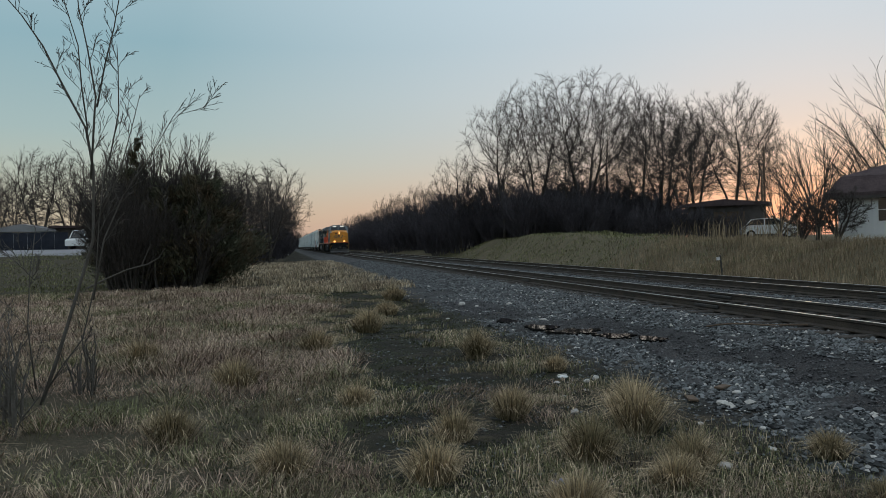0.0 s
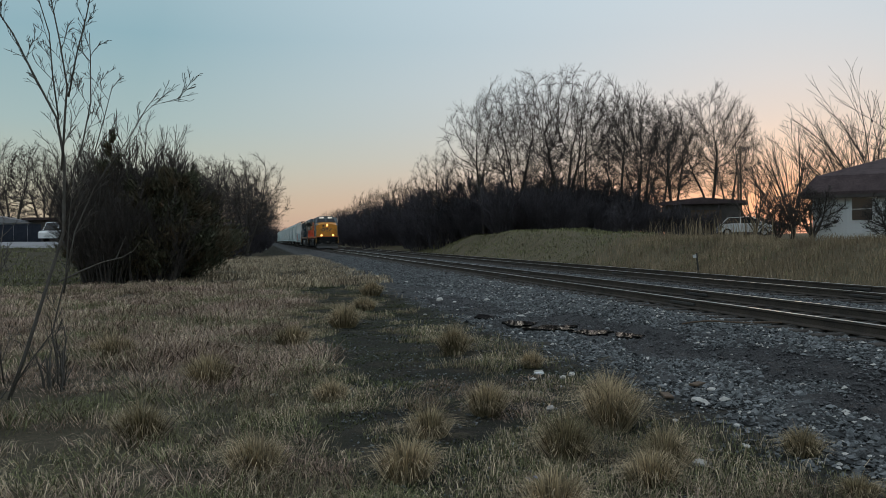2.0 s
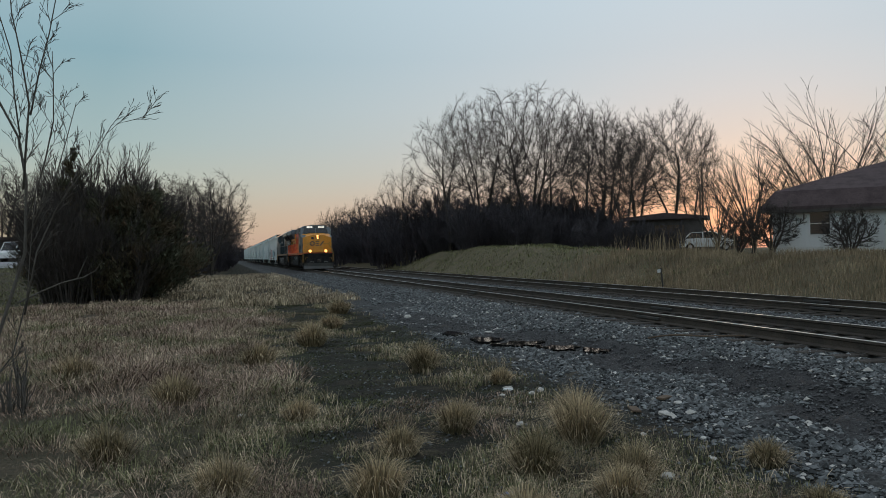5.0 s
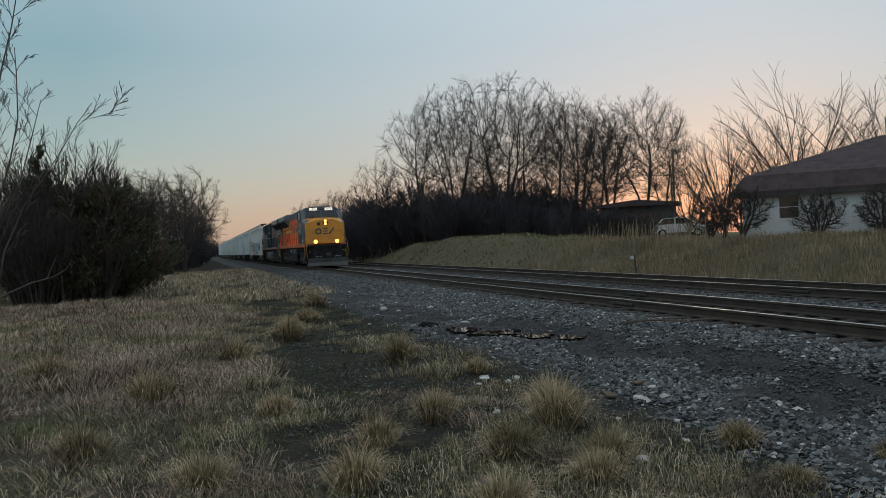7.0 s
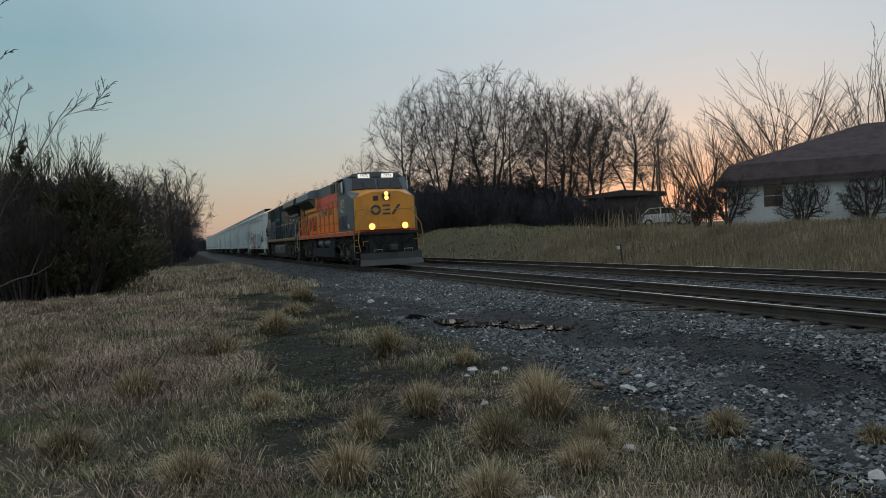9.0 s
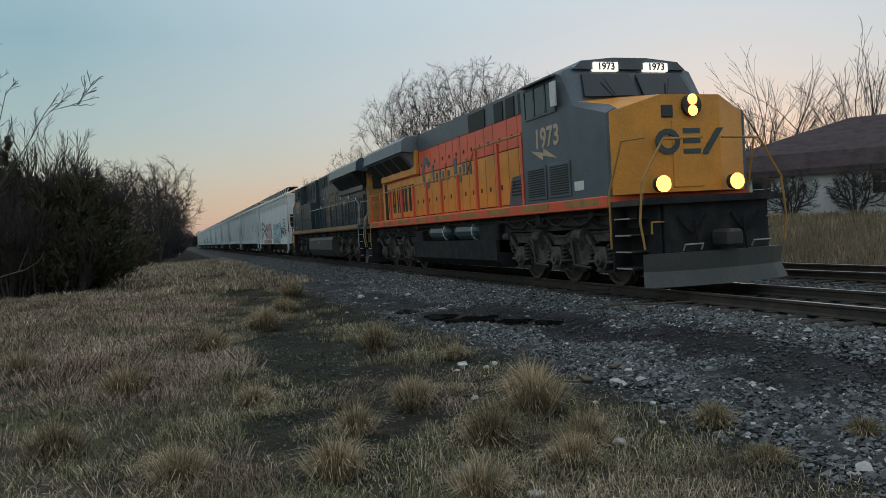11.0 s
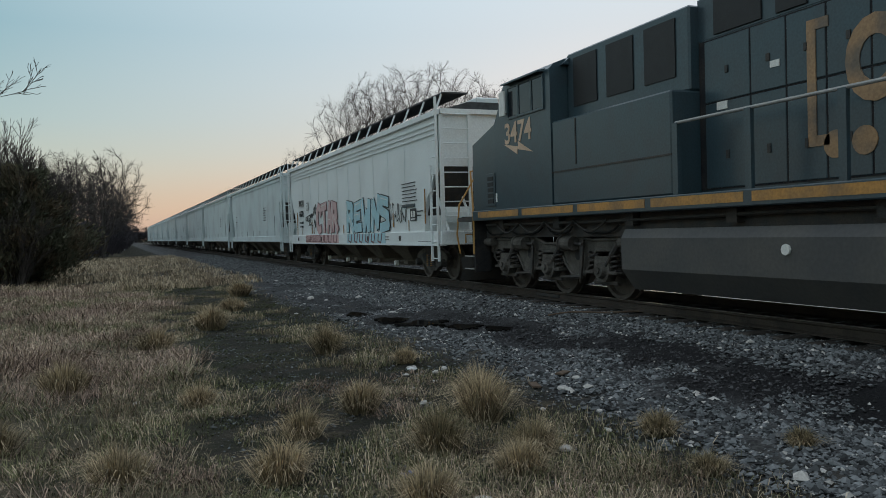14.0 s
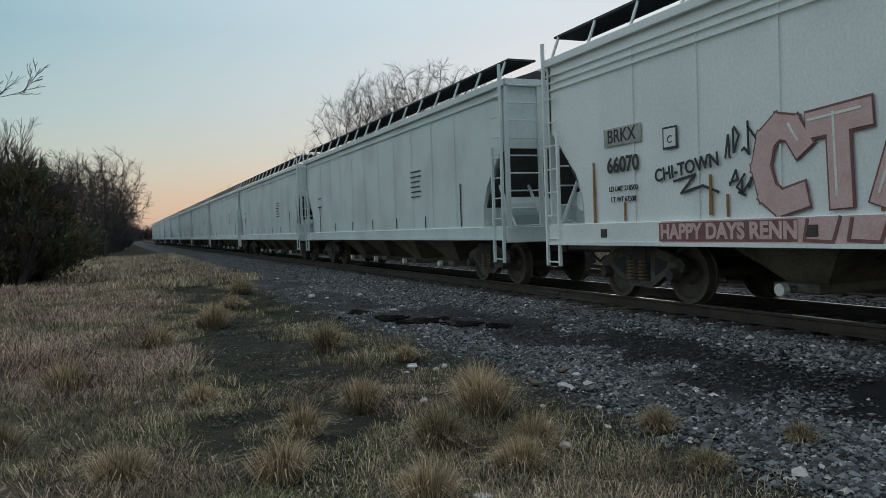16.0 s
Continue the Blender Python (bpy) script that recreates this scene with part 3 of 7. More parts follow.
def locomotive(label, body, band, lower, upper, cabc, nose, post, rail, wing, wide, number, facing, lit):
    """A six-axle diesel locomotive; y = 0 at the nose corner, the long hood towards +y. facing: the side that the line shows."""
    L = 18.15 if lit else 18.7
    loco = empty("locomotive", label, "locomotive")
    # frame and running boards
    part("frame", Geo().box(-1.2, 1.2, -0.4, L + 0.2, 1.12, 1.5), STEEL, loco)
    sill = part("sill", Geo().box(-1.55, 1.55, 0, L, 1.5, 1.72, 0.015), band, loco)
    for k in range(9):
        for s in (-1, 1):
            part("sill_stripe", Geo().box(s * 1.55, s * 1.556, 0.3 + k * 2.05, (1.6 if lit else 2.2) + k * 2.05, 1.56, 1.69), DIMYEL, sill)
    # cab
    cab_g = Geo()
    rings = []
    for y, ztop, wtop, w in ((-0.02, 3.28, 1.34, 1.50), (1.15, 3.6, 1.38, 1.52), (1.55, 4.36, 1.25, 1.52), (1.7, 4.42, 1.2, 1.52), (3.5, 4.42, 1.2, 1.52)):
        zs = ztop - 0.08
        rings.append([(-w, y, 1.72), (w, y, 1.72), (w, y, zs - 0.10), (min(w, wtop + 0.22), y, zs), (wtop, y, ztop), (-wtop, y, ztop), (-min(w, wtop + 0.22), y, zs), (-w, y, zs - 0.10)])
    cab_g.loft(rings)
    cab = part("cab", cab_g, cabc, loco)
    part("cab_roof", Geo().prism([(-1.3, 4.30), (1.3, 4.30), (1.12, 4.46), (0.4, 4.53), (-0.4, 4.53), (-1.12, 4.46)], "y", 1.45, 3.6), upper, cab)
    for s in (-1, 1):
        for y0, y1 in ((1.85, 2.25), (2.32, 2.78), (2.85, 3.25)):
            w = part("side_window", Geo().box(s * 1.50, s * 1.535, y0, y1, 3.56, 4.14, 0.008), GLASS, cab)
            f = Geo()
            for a, b, c, d in ((y0 - 0.04, y0, 3.52, 4.18), (y1, y1 + 0.04, 3.52, 4.18), (y0, y1, 3.52, 3.56), (y0, y1, 4.14, 4.18)):
                f.box(s * 1.51, s * 1.55, a, b, c, d)
            part("window_frame", f, upper, w)
        part("sun_shade", Geo().prism([(s * 1.3, 4.26), (s * 1.68, 4.20), (s * 1.68, 4.23), (s * 1.3, 4.32)], "y", 1.8, 3.3), upper, cab)
        m = part("mirror", Geo().box(s * 1.60, s * 1.64, 1.62, 1.86, 3.6, 4.1, 0.01), WHITE, cab)
        part("mirror_arm", Geo().rod((s * 1.5, 1.8, 3.65), (s * 1.62, 1.74, 3.65), 0.015), STEEL, m)
        # vents and doors low on the cab
        for y0 in (1.35, 2.4) if lit else (0.75,):
            d = part("vent_door", Geo().box(s * 1.52, s * 1.545, y0, y0 + (0.92 if lit else 0.4), 1.8, 2.5, 0.01), cabc, cab)
            sl = Geo()
            for k in range(12 if lit else 5):
                sl.box(s * 1.54, s * 1.555, y0 + 0.07, y0 + (0.85 if lit else 0.33), 1.86 + k * (0.05 if lit else 0.12), 1.885 + k * (0.05 if lit else 0.12) + (0 if lit else 0.06))
            part("louvres", sl, BLACK, d)
    # windshield, set in the sloping front
    for s in (-1, 1):
        g = Geo().add([(s * 0.07, 1.14, 3.72), (s * 1.24, 1.17, 3.70), (s * 1.14, 1.44, 4.2), (s * 0.07, 1.42, 4.2)], [(0, 1, 2, 3)])
        g.add([(p[0], p[1] - 0.03, p[2]) for p in g.v], [(0, 1, 2, 3)])
        ws = part("windshield", g, GLASS, cab)
        part("wiper", Geo().rod((s * 0.6, 1.1, 3.74), (s * 0.75, 1.25, 4.08), 0.012, seg=5), STEEL, ws)
        b = part("number_board", Geo().box(s * 0.30, s * 0.86, 1.40, 1.52, 4.25, 4.43, 0.01), BOARD if lit else WHITE, cab)
        lettering("number", number, 0.2, INK, b, Matrix.Translation((s * 0.58, 1.395, 4.34)) @ pose(0, 0, 0, 90, 0, 0), 0.004)
    # nose: faceted front
    g = Geo()
    g.loft([[(-1.48, 0.0, 1.72), (-0.62, -0.42, 1.72), (0.62, -0.42, 1.72), (1.48, 0.0, 1.72)], [(-1.48, 0.0, 3.2), (-0.62, -0.42, 3.46), (0.62, -0.42, 3.46), (1.48, 0.0, 3.2)], [(-1.38, 1.2, 3.62), (-0.62, 1.2, 3.68), (0.62, 1.2, 3.68), (1.38, 1.2, 3.62)]])
    nose_o = part("nose", g, nose, loco, "golden yellow nose")
    part("nose_door", Geo().box(-0.42, 0.22, -0.445, -0.41, 1.8, 3.0, 0.01), nose, nose_o)
    part("nose_window", Geo().box(-0.62, -0.38, -0.45, -0.41, 3.05, 3.27, 0.02), GLASS, nose_o)
    # plain dark bars and rings for the company mark
    mk = Geo()
    up = 0.2
    seg = 14
    for k in range(seg):
        a0, a1 = k * math.tau / seg, (k + 1) * math.tau / seg
        mk.add([(-0.52 + r * math.cos(a) * 1.1, y, 2.42 + up + r * math.sin(a)) for y in (-0.455, -0.425) for a, r in ((a0, 0.13), (a0, 0.23), (a1, 0.23), (a1, 0.13))], [(0, 1, 2, 3), (7, 6, 5, 4), (0, 4, 5, 1), (2, 6, 7, 3), (1, 5, 6, 2), (3, 7, 4, 0)])
    mk.box(-0.2, 0.16, -0.455, -0.425, 2.76, 2.85).box(-0.2, 0.16, -0.455, -0.425, 2.58, 2.66).box(-0.2, 0.16, -0.455, -0.425, 2.39, 2.48)
    for q in (1,):
        mk.add([(0.43 + q * a, y, z) for y in (-0.455 - 0.002 * q, -0.425) for a, z in ((-0.24, 2.39), (-0.11, 2.39), (0.24, 2.85), (0.11, 2.85))], [(0, 1, 2, 3), (7, 6, 5, 4), (0, 4, 5, 1), (1, 5, 6, 2), (2, 6, 7, 3), (3, 7, 4, 0)])
    part("emblem", mk, NAVY, nose_o, "dark blue emblem of plain bars and a ring")
    hl = part("headlight", Geo().rod((0, -0.42, 3.26), (0, -0.49, 3.26), 0.2, seg=14), STEEL, nose_o)
    for z in (3.16, 3.36):
        part("bulb", Geo().rod((0, -0.49, z), (0, -0.505, z), 0.10, seg=12), LAMP if lit else LENS, hl, "lit warm headlamp" if lit else "")
    for s in (-1, 1):
        d = part("ditch_light", Geo().rod((s * 0.78, -0.62, 1.86), (s * 0.78, -0.5, 1.86), 0.14, seg=14), STEEL, loco)
        part("bulb", Geo().rod((s * 0.78, -0.645, 1.86), (s * 0.78, -0.622, 1.86), 0.15, seg=12), LAMP if lit else LENS, d, "lit warm ditch lamp" if lit else "")
    # porches, pilot, steps and plough at both ends
    for end, y0, s2 in (("front", -0.0, -1), ("rear", L, 1)):
        p = part("porch", Geo().box(-1.5, 1.5, y0, y0 + s2 * 0.95, 1.5, 1.6), STEEL, loco)
        part("pilot", Geo().box(-1.06, 1.06, y0 + s2 * 0.92, y0 + s2 * 1.02, 0.55, 1.56, 0.02), PILOT, p)
        part("anticlimber", Geo().prism([(-1.4, y0 + s2 * 0.95), (1.4, y0 + s2 * 0.95), (1.0, y0 + s2 * 1.16), (-1.0, y0 + s2 * 1.16)], "z", 1.5, 1.62), PILOT, p)
        blade = [(-1.5, y0 + s2 * 0.98), (-1.1, y0 + s2 * 1.22), (-0.2, y0 + s2 * 1.36), (0.2, y0 + s2 * 1.36), (1.1, y0 + s2 * 1.22), (1.5, y0 + s2 * 0.98)]
        plough = part("plough", Geo().loft([[(x, y, 0.10) for x, y in blade], [(x * 0.96, y - s2 * 0.10, 0.36) for x, y in blade], [(x * 0.97, y - s2 * 0.06, 0.66) for x, y in blade]]), TANK, p, "worn dark snow plough")
        for q in (-0.7, 0.7):
            part("grab_iron", Geo().pipe([(q - 0.18, y0 + s2 * 1.24, 0.7), (q - 0.18, y0 + s2 * 1.3, 0.8), (q + 0.18, y0 + s2 * 1.3, 0.8), (q + 0.18, y0 + s2 * 1.24, 0.7)], 0.016), GREYRAIL, plough)
        part("coupler", Geo().box(-0.16, 0.16, y0 + s2 * 1.02, y0 + s2 * 1.5, 0.72, 1.02, 0.05), STEEL, p)
        for q in (-1, 1):
            hose = Geo()
            hose.pipe([(q * (0.25 + 0.6 * t), y0 + s2 * 1.07, 1.3 - 0.3 * math.sin(math.pi * t)) for t in np.linspace(0, 1, 8)], 0.022)
            hose.pipe([(q * 0.5, y0 + s2 * 1.07, 1.2), (q * 0.5, y0 + s2 * 1.15, 0.6)], 0.025)
            part("hose", hose, TYRE, p)
        for s in (-1, 1):
            st = part("step_well", Geo().box(s * 1.08, s * 1.14, y0 + s2 * 0.05, y0 + s2 * 0.95, 0.35, 1.5), PILOT, p)
            part("step_side", Geo().box(s * 1.14, s * 1.5, y0 + s2 * 0.02, y0 + s2 * 0.06, 0.35, 1.5), PILOT, st)
            for k in range(4):
                part("step", Geo().box(s * 1.14, s * 1.48, y0 + s2 * 0.12, y0 + s2 * 0.62, 0.40 + k * 0.29, 0.425 + k * 0.29), STEEL, st)
                part("step_edge", Geo().box(s * 1.48, s * 1.5, y0 + s2 * 0.12, y0 + s2 * 0.62, 0.40 + k * 0.29, 0.425 + k * 0.29), GREYRAIL, st)
            paint_ = rail if s2 > 0 else RAILING
            part("grab_rail", Geo().pipe([(s * 1.52, y0 + s2 * 0.03, 0.75), (s * 1.52, y0 + s2 * 0.03, 1.75), (s * 1.42, y0 + s2 * 0.35, 2.65), (s * 1.1, y0 + s2 * 0.6, 2.68)], 0.022), paint_, p)
            part("grab_rail", Geo().pipe([(s * 1.45, y0 + s2 * 0.98, 0.75), (s * 1.52, y0 + s2 * 0.98, 1.2), (s * 1.45, y0 + s2 * 0.98, 1.9), (s * 1.0, y0 + s2 * 0.98, 2.6), (s * 0.2, y0 + s2 * 0.98, 2.62)], 0.022), paint_, p)
            part("cut_lever", Geo().pipe([(s * 1.3, y0 + s2 * 0.98, 1.0), (s * 1.3, y0 + s2 * 0.98, 1.2), (s * 0.3, y0 + s2 * 1.0, 1.2)], 0.02), paint_, p)

    # hood
    h0 = 6.9 if wide else 3.5
    if wide:
        part("side_cabinet", Geo().box(-1.5, 1.5, 3.5, h0, 1.72, 3.25, 0.03), cabc, loco)
        part("upper_cabinet", Geo().box(-1.15, 1.15, 3.5, h0, 3.25, 4.5, 0.03), upper, loco)
        seams = Geo()
        for s in (-1, 1):
            seams.box(s * 1.5, s * 1.512, 3.5, h0, 2.3, 2.33).box(s * 1.5, s * 1.512, 4.3, 4.33, 2.4, 3.2)
            for k in range(3):
                part("cooling_grille", Geo().box(s * 1.15, s * 1.17, 3.75 + k * 1.05, 4.5 + k * 1.05, 3.5, 4.38), BLACK, loco)
        part("panel_seam", seams, STEEL, loco)
    zo, lift = (3.15, 0.18) if lit else (3.02, 0.26)
    part("hood_lower", Geo().box(-0.98, 0.98, h0, L - 0.5, 1.72, zo, 0.02), lower, loco)
    part("hood_band", Geo().box(-0.985, 0.985, h0, L - 0.5, zo, 3.95, 0.01), body, loco)
    part("hood_roof", Geo().prism([(-0.985, 3.95), (0.985, 3.95), (0.985, 4.3 + lift), (0.7, 4.4 + lift), (-0.7, 4.4 + lift), (-0.985, 4.3 + lift)], "y", h0, 13.0), upper, loco)
    part("radiator_cab", Geo().box(-1.1, 1.1, 13.0, L - 0.5, 3.2, 4.0, 0.02), lower if lit else upper, loco)
    for s in (-1, 1):
        g = Geo().prism([(0, 3.93), (s * 1.1, 3.93), (s * 1.55, 3.98), (s * 1.52, 4.34), (s * 1.36, 4.48), (0, 4.58)], "y", 13.05, L + 0.35)
        g.prism([(s * 0.97, 3.3), (s * 1.5, 3.95), (s * 0.97, 3.95)], "y", 13.2, L - 0.55)
        w = end_of_wing = part("radiator_wing", g, wing, loco, "overhanging radiator wing")
        for k in range(4):
            g = Geo().add([(s * 0.985 + s * 0.0, 13.5 + k * 1.25, 3.36), (s * 0.985, 14.55 + k * 1.25, 3.36), (s * 1.46, 14.55 + k * 1.25, 3.90), (s * 1.46, 13.5 + k * 1.25, 3.90)], [(0, 1, 2, 3)])
            g.add([(p[0] + s * 0.03, p[1], p[2] - 0.03) for p in g.v], [(0, 1, 2, 3)])
            part("radiator_screen", g, BLACK, w)
    if not lit:
        for dx in (-1.0, 1.0):
            lettering("number", number, 0.26, PALEGOLD, end_of_wing, Matrix.Translation((dx, L + 0.352, 4.18)) @ pose(0, 0, 0, 90, 0, 180))
    end = part("hood_end", Geo().box(-0.95, 0.95, L - 0.5, L - 0.05, 1.72, 4.0, 0.03), DIMYEL if not lit else lower, loco)
    part("end_window", Geo().box(-0.75, -0.2, L - 0.05, L - 0.03, 3.2, 3.75), BLACK, end)
    part("end_window", Geo().box(0.2, 0.75, L - 0.05, L - 0.03, 3.2, 3.75), BLACK, end)
    lh = part("rear_headlight", Geo().box(-0.2, 0.2, L - 0.05, L + 0.02, 3.5, 3.75, 0.02), STEEL, end)
    for dx in (-0.09, 0.09):
        part("bulb", Geo().rod((dx, L + 0.02, 3.62), (dx, L + 0.035, 3.62), 0.07, seg=10), LENS, lh)
    part("door_frame", Geo().box(-0.992, 0.992, h0 + 0.02, 12.95, 1.78, 3.93), PILOT, loco)
    part("door_frame", Geo().box(-0.992, 0.992, 12.96, L - 0.55, 1.78, zo), PILOT, loco)
    # hood doors, latches and grilles on both sides
    rnd = random.Random(4)
    for s in (-1, 1):
        y, k = h0 + 0.15, 0
        while y < L - 1.3:
            wd = rnd.choice((0.62, 0.62, 0.9))
            top = zo - 0.012
            d = part("hood_door", Geo().box(s * 0.975, s * 1.005, y, y + wd - 0.03, 1.80, top, 0.008), lower, loco)
            part("latch", Geo().box(s * 1.0, s * 1.02, y + wd * 0.5 - 0.03, y + wd * 0.5 + 0.03, 2.2, 2.32), STEEL, d)
            if y > 13.2:
                for g0 in (0.09, wd * 0.5 + 0.02):
                    part("door_grille", Geo().box(s * 0.995, s * 1.008, y + g0, y + g0 + wd * 0.5 - 0.16, 2.0, 2.92), BLACK, d)
                part("hinge", Geo().rod((s * 1.008, y + 0.02, 2.1), (s * 1.008, y + 0.02, 2.25), 0.018, seg=6).rod((s * 1.008, y + 0.02, 2.7), (s * 1.008, y + 0.02, 2.85), 0.018, seg=6), lower, d)
            if y < 12.6:
                u = part("upper_door", Geo().box(s * 0.98, s * 1.005, y, y + wd - 0.03, zo + 0.012, 3.91, 0.008), body, loco)
                part("latch", Geo().box(s * 1.0, s * 1.02, y + wd * 0.5 - 0.03, y + wd * 0.5 + 0.03, 3.4, 3.5), STEEL, u)
            y += wd
            k += 1
        for y0, y1 in ((h0 + 0.35, h0 + 1.25), (h0 + 1.5, h0 + 2.0), (h0 + 2.2, h0 + 2.75), (h0 + 3.4, h0 + 4.6)):
            part("intake_grille", Geo().box(s * 0.98, s * 1.012, y0, y1, 3.72 + lift, 4.22 + lift, 0.005), BLACK, loco)
        # handrail with posts
        yr = h0 + 0.1
        pts = [(s * 1.5, yr, 2.75 + (0.55 if lit else 0)), (s * 1.5, yr + (2.9 if lit else 2.3), 2.75 + (0.55 if lit else 0)), (s * 1.5, yr + (3.5 if lit else 2.5), 2.75), (s * 1.5, L - 0.1, 2.75), (s * 1.45, L + 0.05, 2.6), (s * 1.45, L + 0.1, 1.7)]
        part("handrail", Geo().pipe(pts, 0.024, 8), rail, loco)
        y = yr
        while y < L - 0.3:
            part("stanchion", Geo().box(s * 1.47, s * 1.53, y - 0.055, y + 0.055, 1.55, 2.75 + (0.5 if lit and y < yr + 2.95 else 0)), post, loco)
            y += 1.42
    roof = Geo()
    roof.box(-0.5, 0.5, 8.2, 10.2, 4.36, 4.5 + lift, 0.03).rod((0, 11.2, 4.3), (0, 11.2, 4.62 + lift), 0.32, seg=14).box(-0.35, 0.35, 12, 12.8, 4.36, 4.52 + lift, 0.03)
    part("exhaust_stack", roof, upper, loco)
    part("horn", Geo().rod((0.3, 4.4, 4.6), (0.3, 3.9, 4.6), 0.03, 0.08, 8).rod((0.5, 4.4, 4.58), (0.5, 4.0, 4.58), 0.03, 0.07, 8), STEEL, cab)
    # fuel tank and reservoirs
    if lit:
        tank = part("fuel_tank", Geo().prism([(-1.45, 0.95), (-1.45, 0.45), (-1.2, 0.26), (1.2, 0.26), (1.45, 0.45), (1.45, 0.95)], "y", 5.5, 12.5), PILOT, loco, "black fuel tank under the frame")
        part("tank_end", Geo().box(-1.4, 1.4, 5.5, 6.75, 0.6, 1.36, 0.04), PILOT, tank)
        part("tank_shelf", Geo().box(-1.4, 1.4, 11.7, 12.5, 0.6, 1.28, 0.04), PILOT, tank)
        for s in (-1, 1):
            for y0 in (6.95, 9.3):
                t = part("air_reservoir", Geo().loft([[(s * 1.14 + r * math.cos(a), y, 1.2 + r * math.sin(a)) for a in np.linspace(0, 2 * math.pi, 15)[:-1]] for y, r in ((y0, 0.12), (y0 + 0.1, 0.24), (y0 + 0.2, 0.27), (y0 + 1.6, 0.27), (y0 + 1.7, 0.24), (y0 + 1.8, 0.12))]), NAVY, tank, "black air reservoir with a white strap")
                part("strap", Geo().rod((s * 1.14, y0 + 0.3, 1.2), (s * 1.14, y0 + 0.36, 1.2), 0.278, seg=14), WHITE, t)
    else:
        tank = part("fuel_tank", Geo().prism([(-1.42, 1.24), (-1.5, 1.1), (-1.5, 0.6), (-1.25, 0.27), (1.25, 0.27), (1.5, 0.6), (1.5, 1.1), (1.42, 1.24)], "y", 5.6, 12.6), TANK, loco, "broad grey fuel tank under the frame")
        part("filler", Geo().rod((facing * 1.5, 9.0, 0.95), (facing * 1.53, 9.0, 0.95), 0.07, seg=8), WHITE, tank)
    piping = Geo()
    for s in (-1, 1):
        piping.pipe([(s * 1.3, 0.2, 1.4), (s * 1.32, 5, 1.38), (s * 1.3, 9, 1.42), (s * 1.32, 14, 1.38), (s * 1.3, L - 0.2, 1.4)], 0.03)
        piping.pipe([(s * 1.36, 0.8 + 0.15 * k, 1.42 - 0.2 * abs(math.sin(k * math.pi / 7))) for k in range(29)], 0.02)
        piping.pipe([(s * 1.36, 13.2 + 0.16 * k, 1.42 - 0.2 * abs(math.sin(k * math.pi / 7))) for k in range(29)], 0.02)
        for k in range(8):
            piping.box(s * 1.2, s * 1.34, 0.9 + k * 2.3, 1.1 + k * 2.3, 1.3, 1.5)
    part("piping", piping, STEEL, loco)
    loco_truck(loco, (0.9, 2.75, 4.6))
    loco_truck(loco, (13.5, 15.35, 17.2))
    # number and lightning mark on the cab side
    for s in (-1, 1):
        lettering("number", number, 0.58, PALEGOLD, cab, on_side(s * 1.526, 2.32 if lit else 2.2, 3.05 if lit else 3.22, s), 0.012)
        z, y = (2.74, 2.5) if lit else (2.92, 2.2)
        bolt = [(-0.6, -0.14), (-0.02, 0.12), (-0.02, 0.02), (0.6, 0.12), (0.02, -0.13), (0.02, -0.03)]
        part("bolt_mark", Geo().prism([(y - s * u, z + w) for u, w in bolt], "x", s * 1.52, s * 1.53), PALEGOLD, cab)
        part("notice", Geo().box(s * 1.52, s * 1.528, 0.85, 1.22, 1.88, 2.06), WHITE, cab)
    return loco


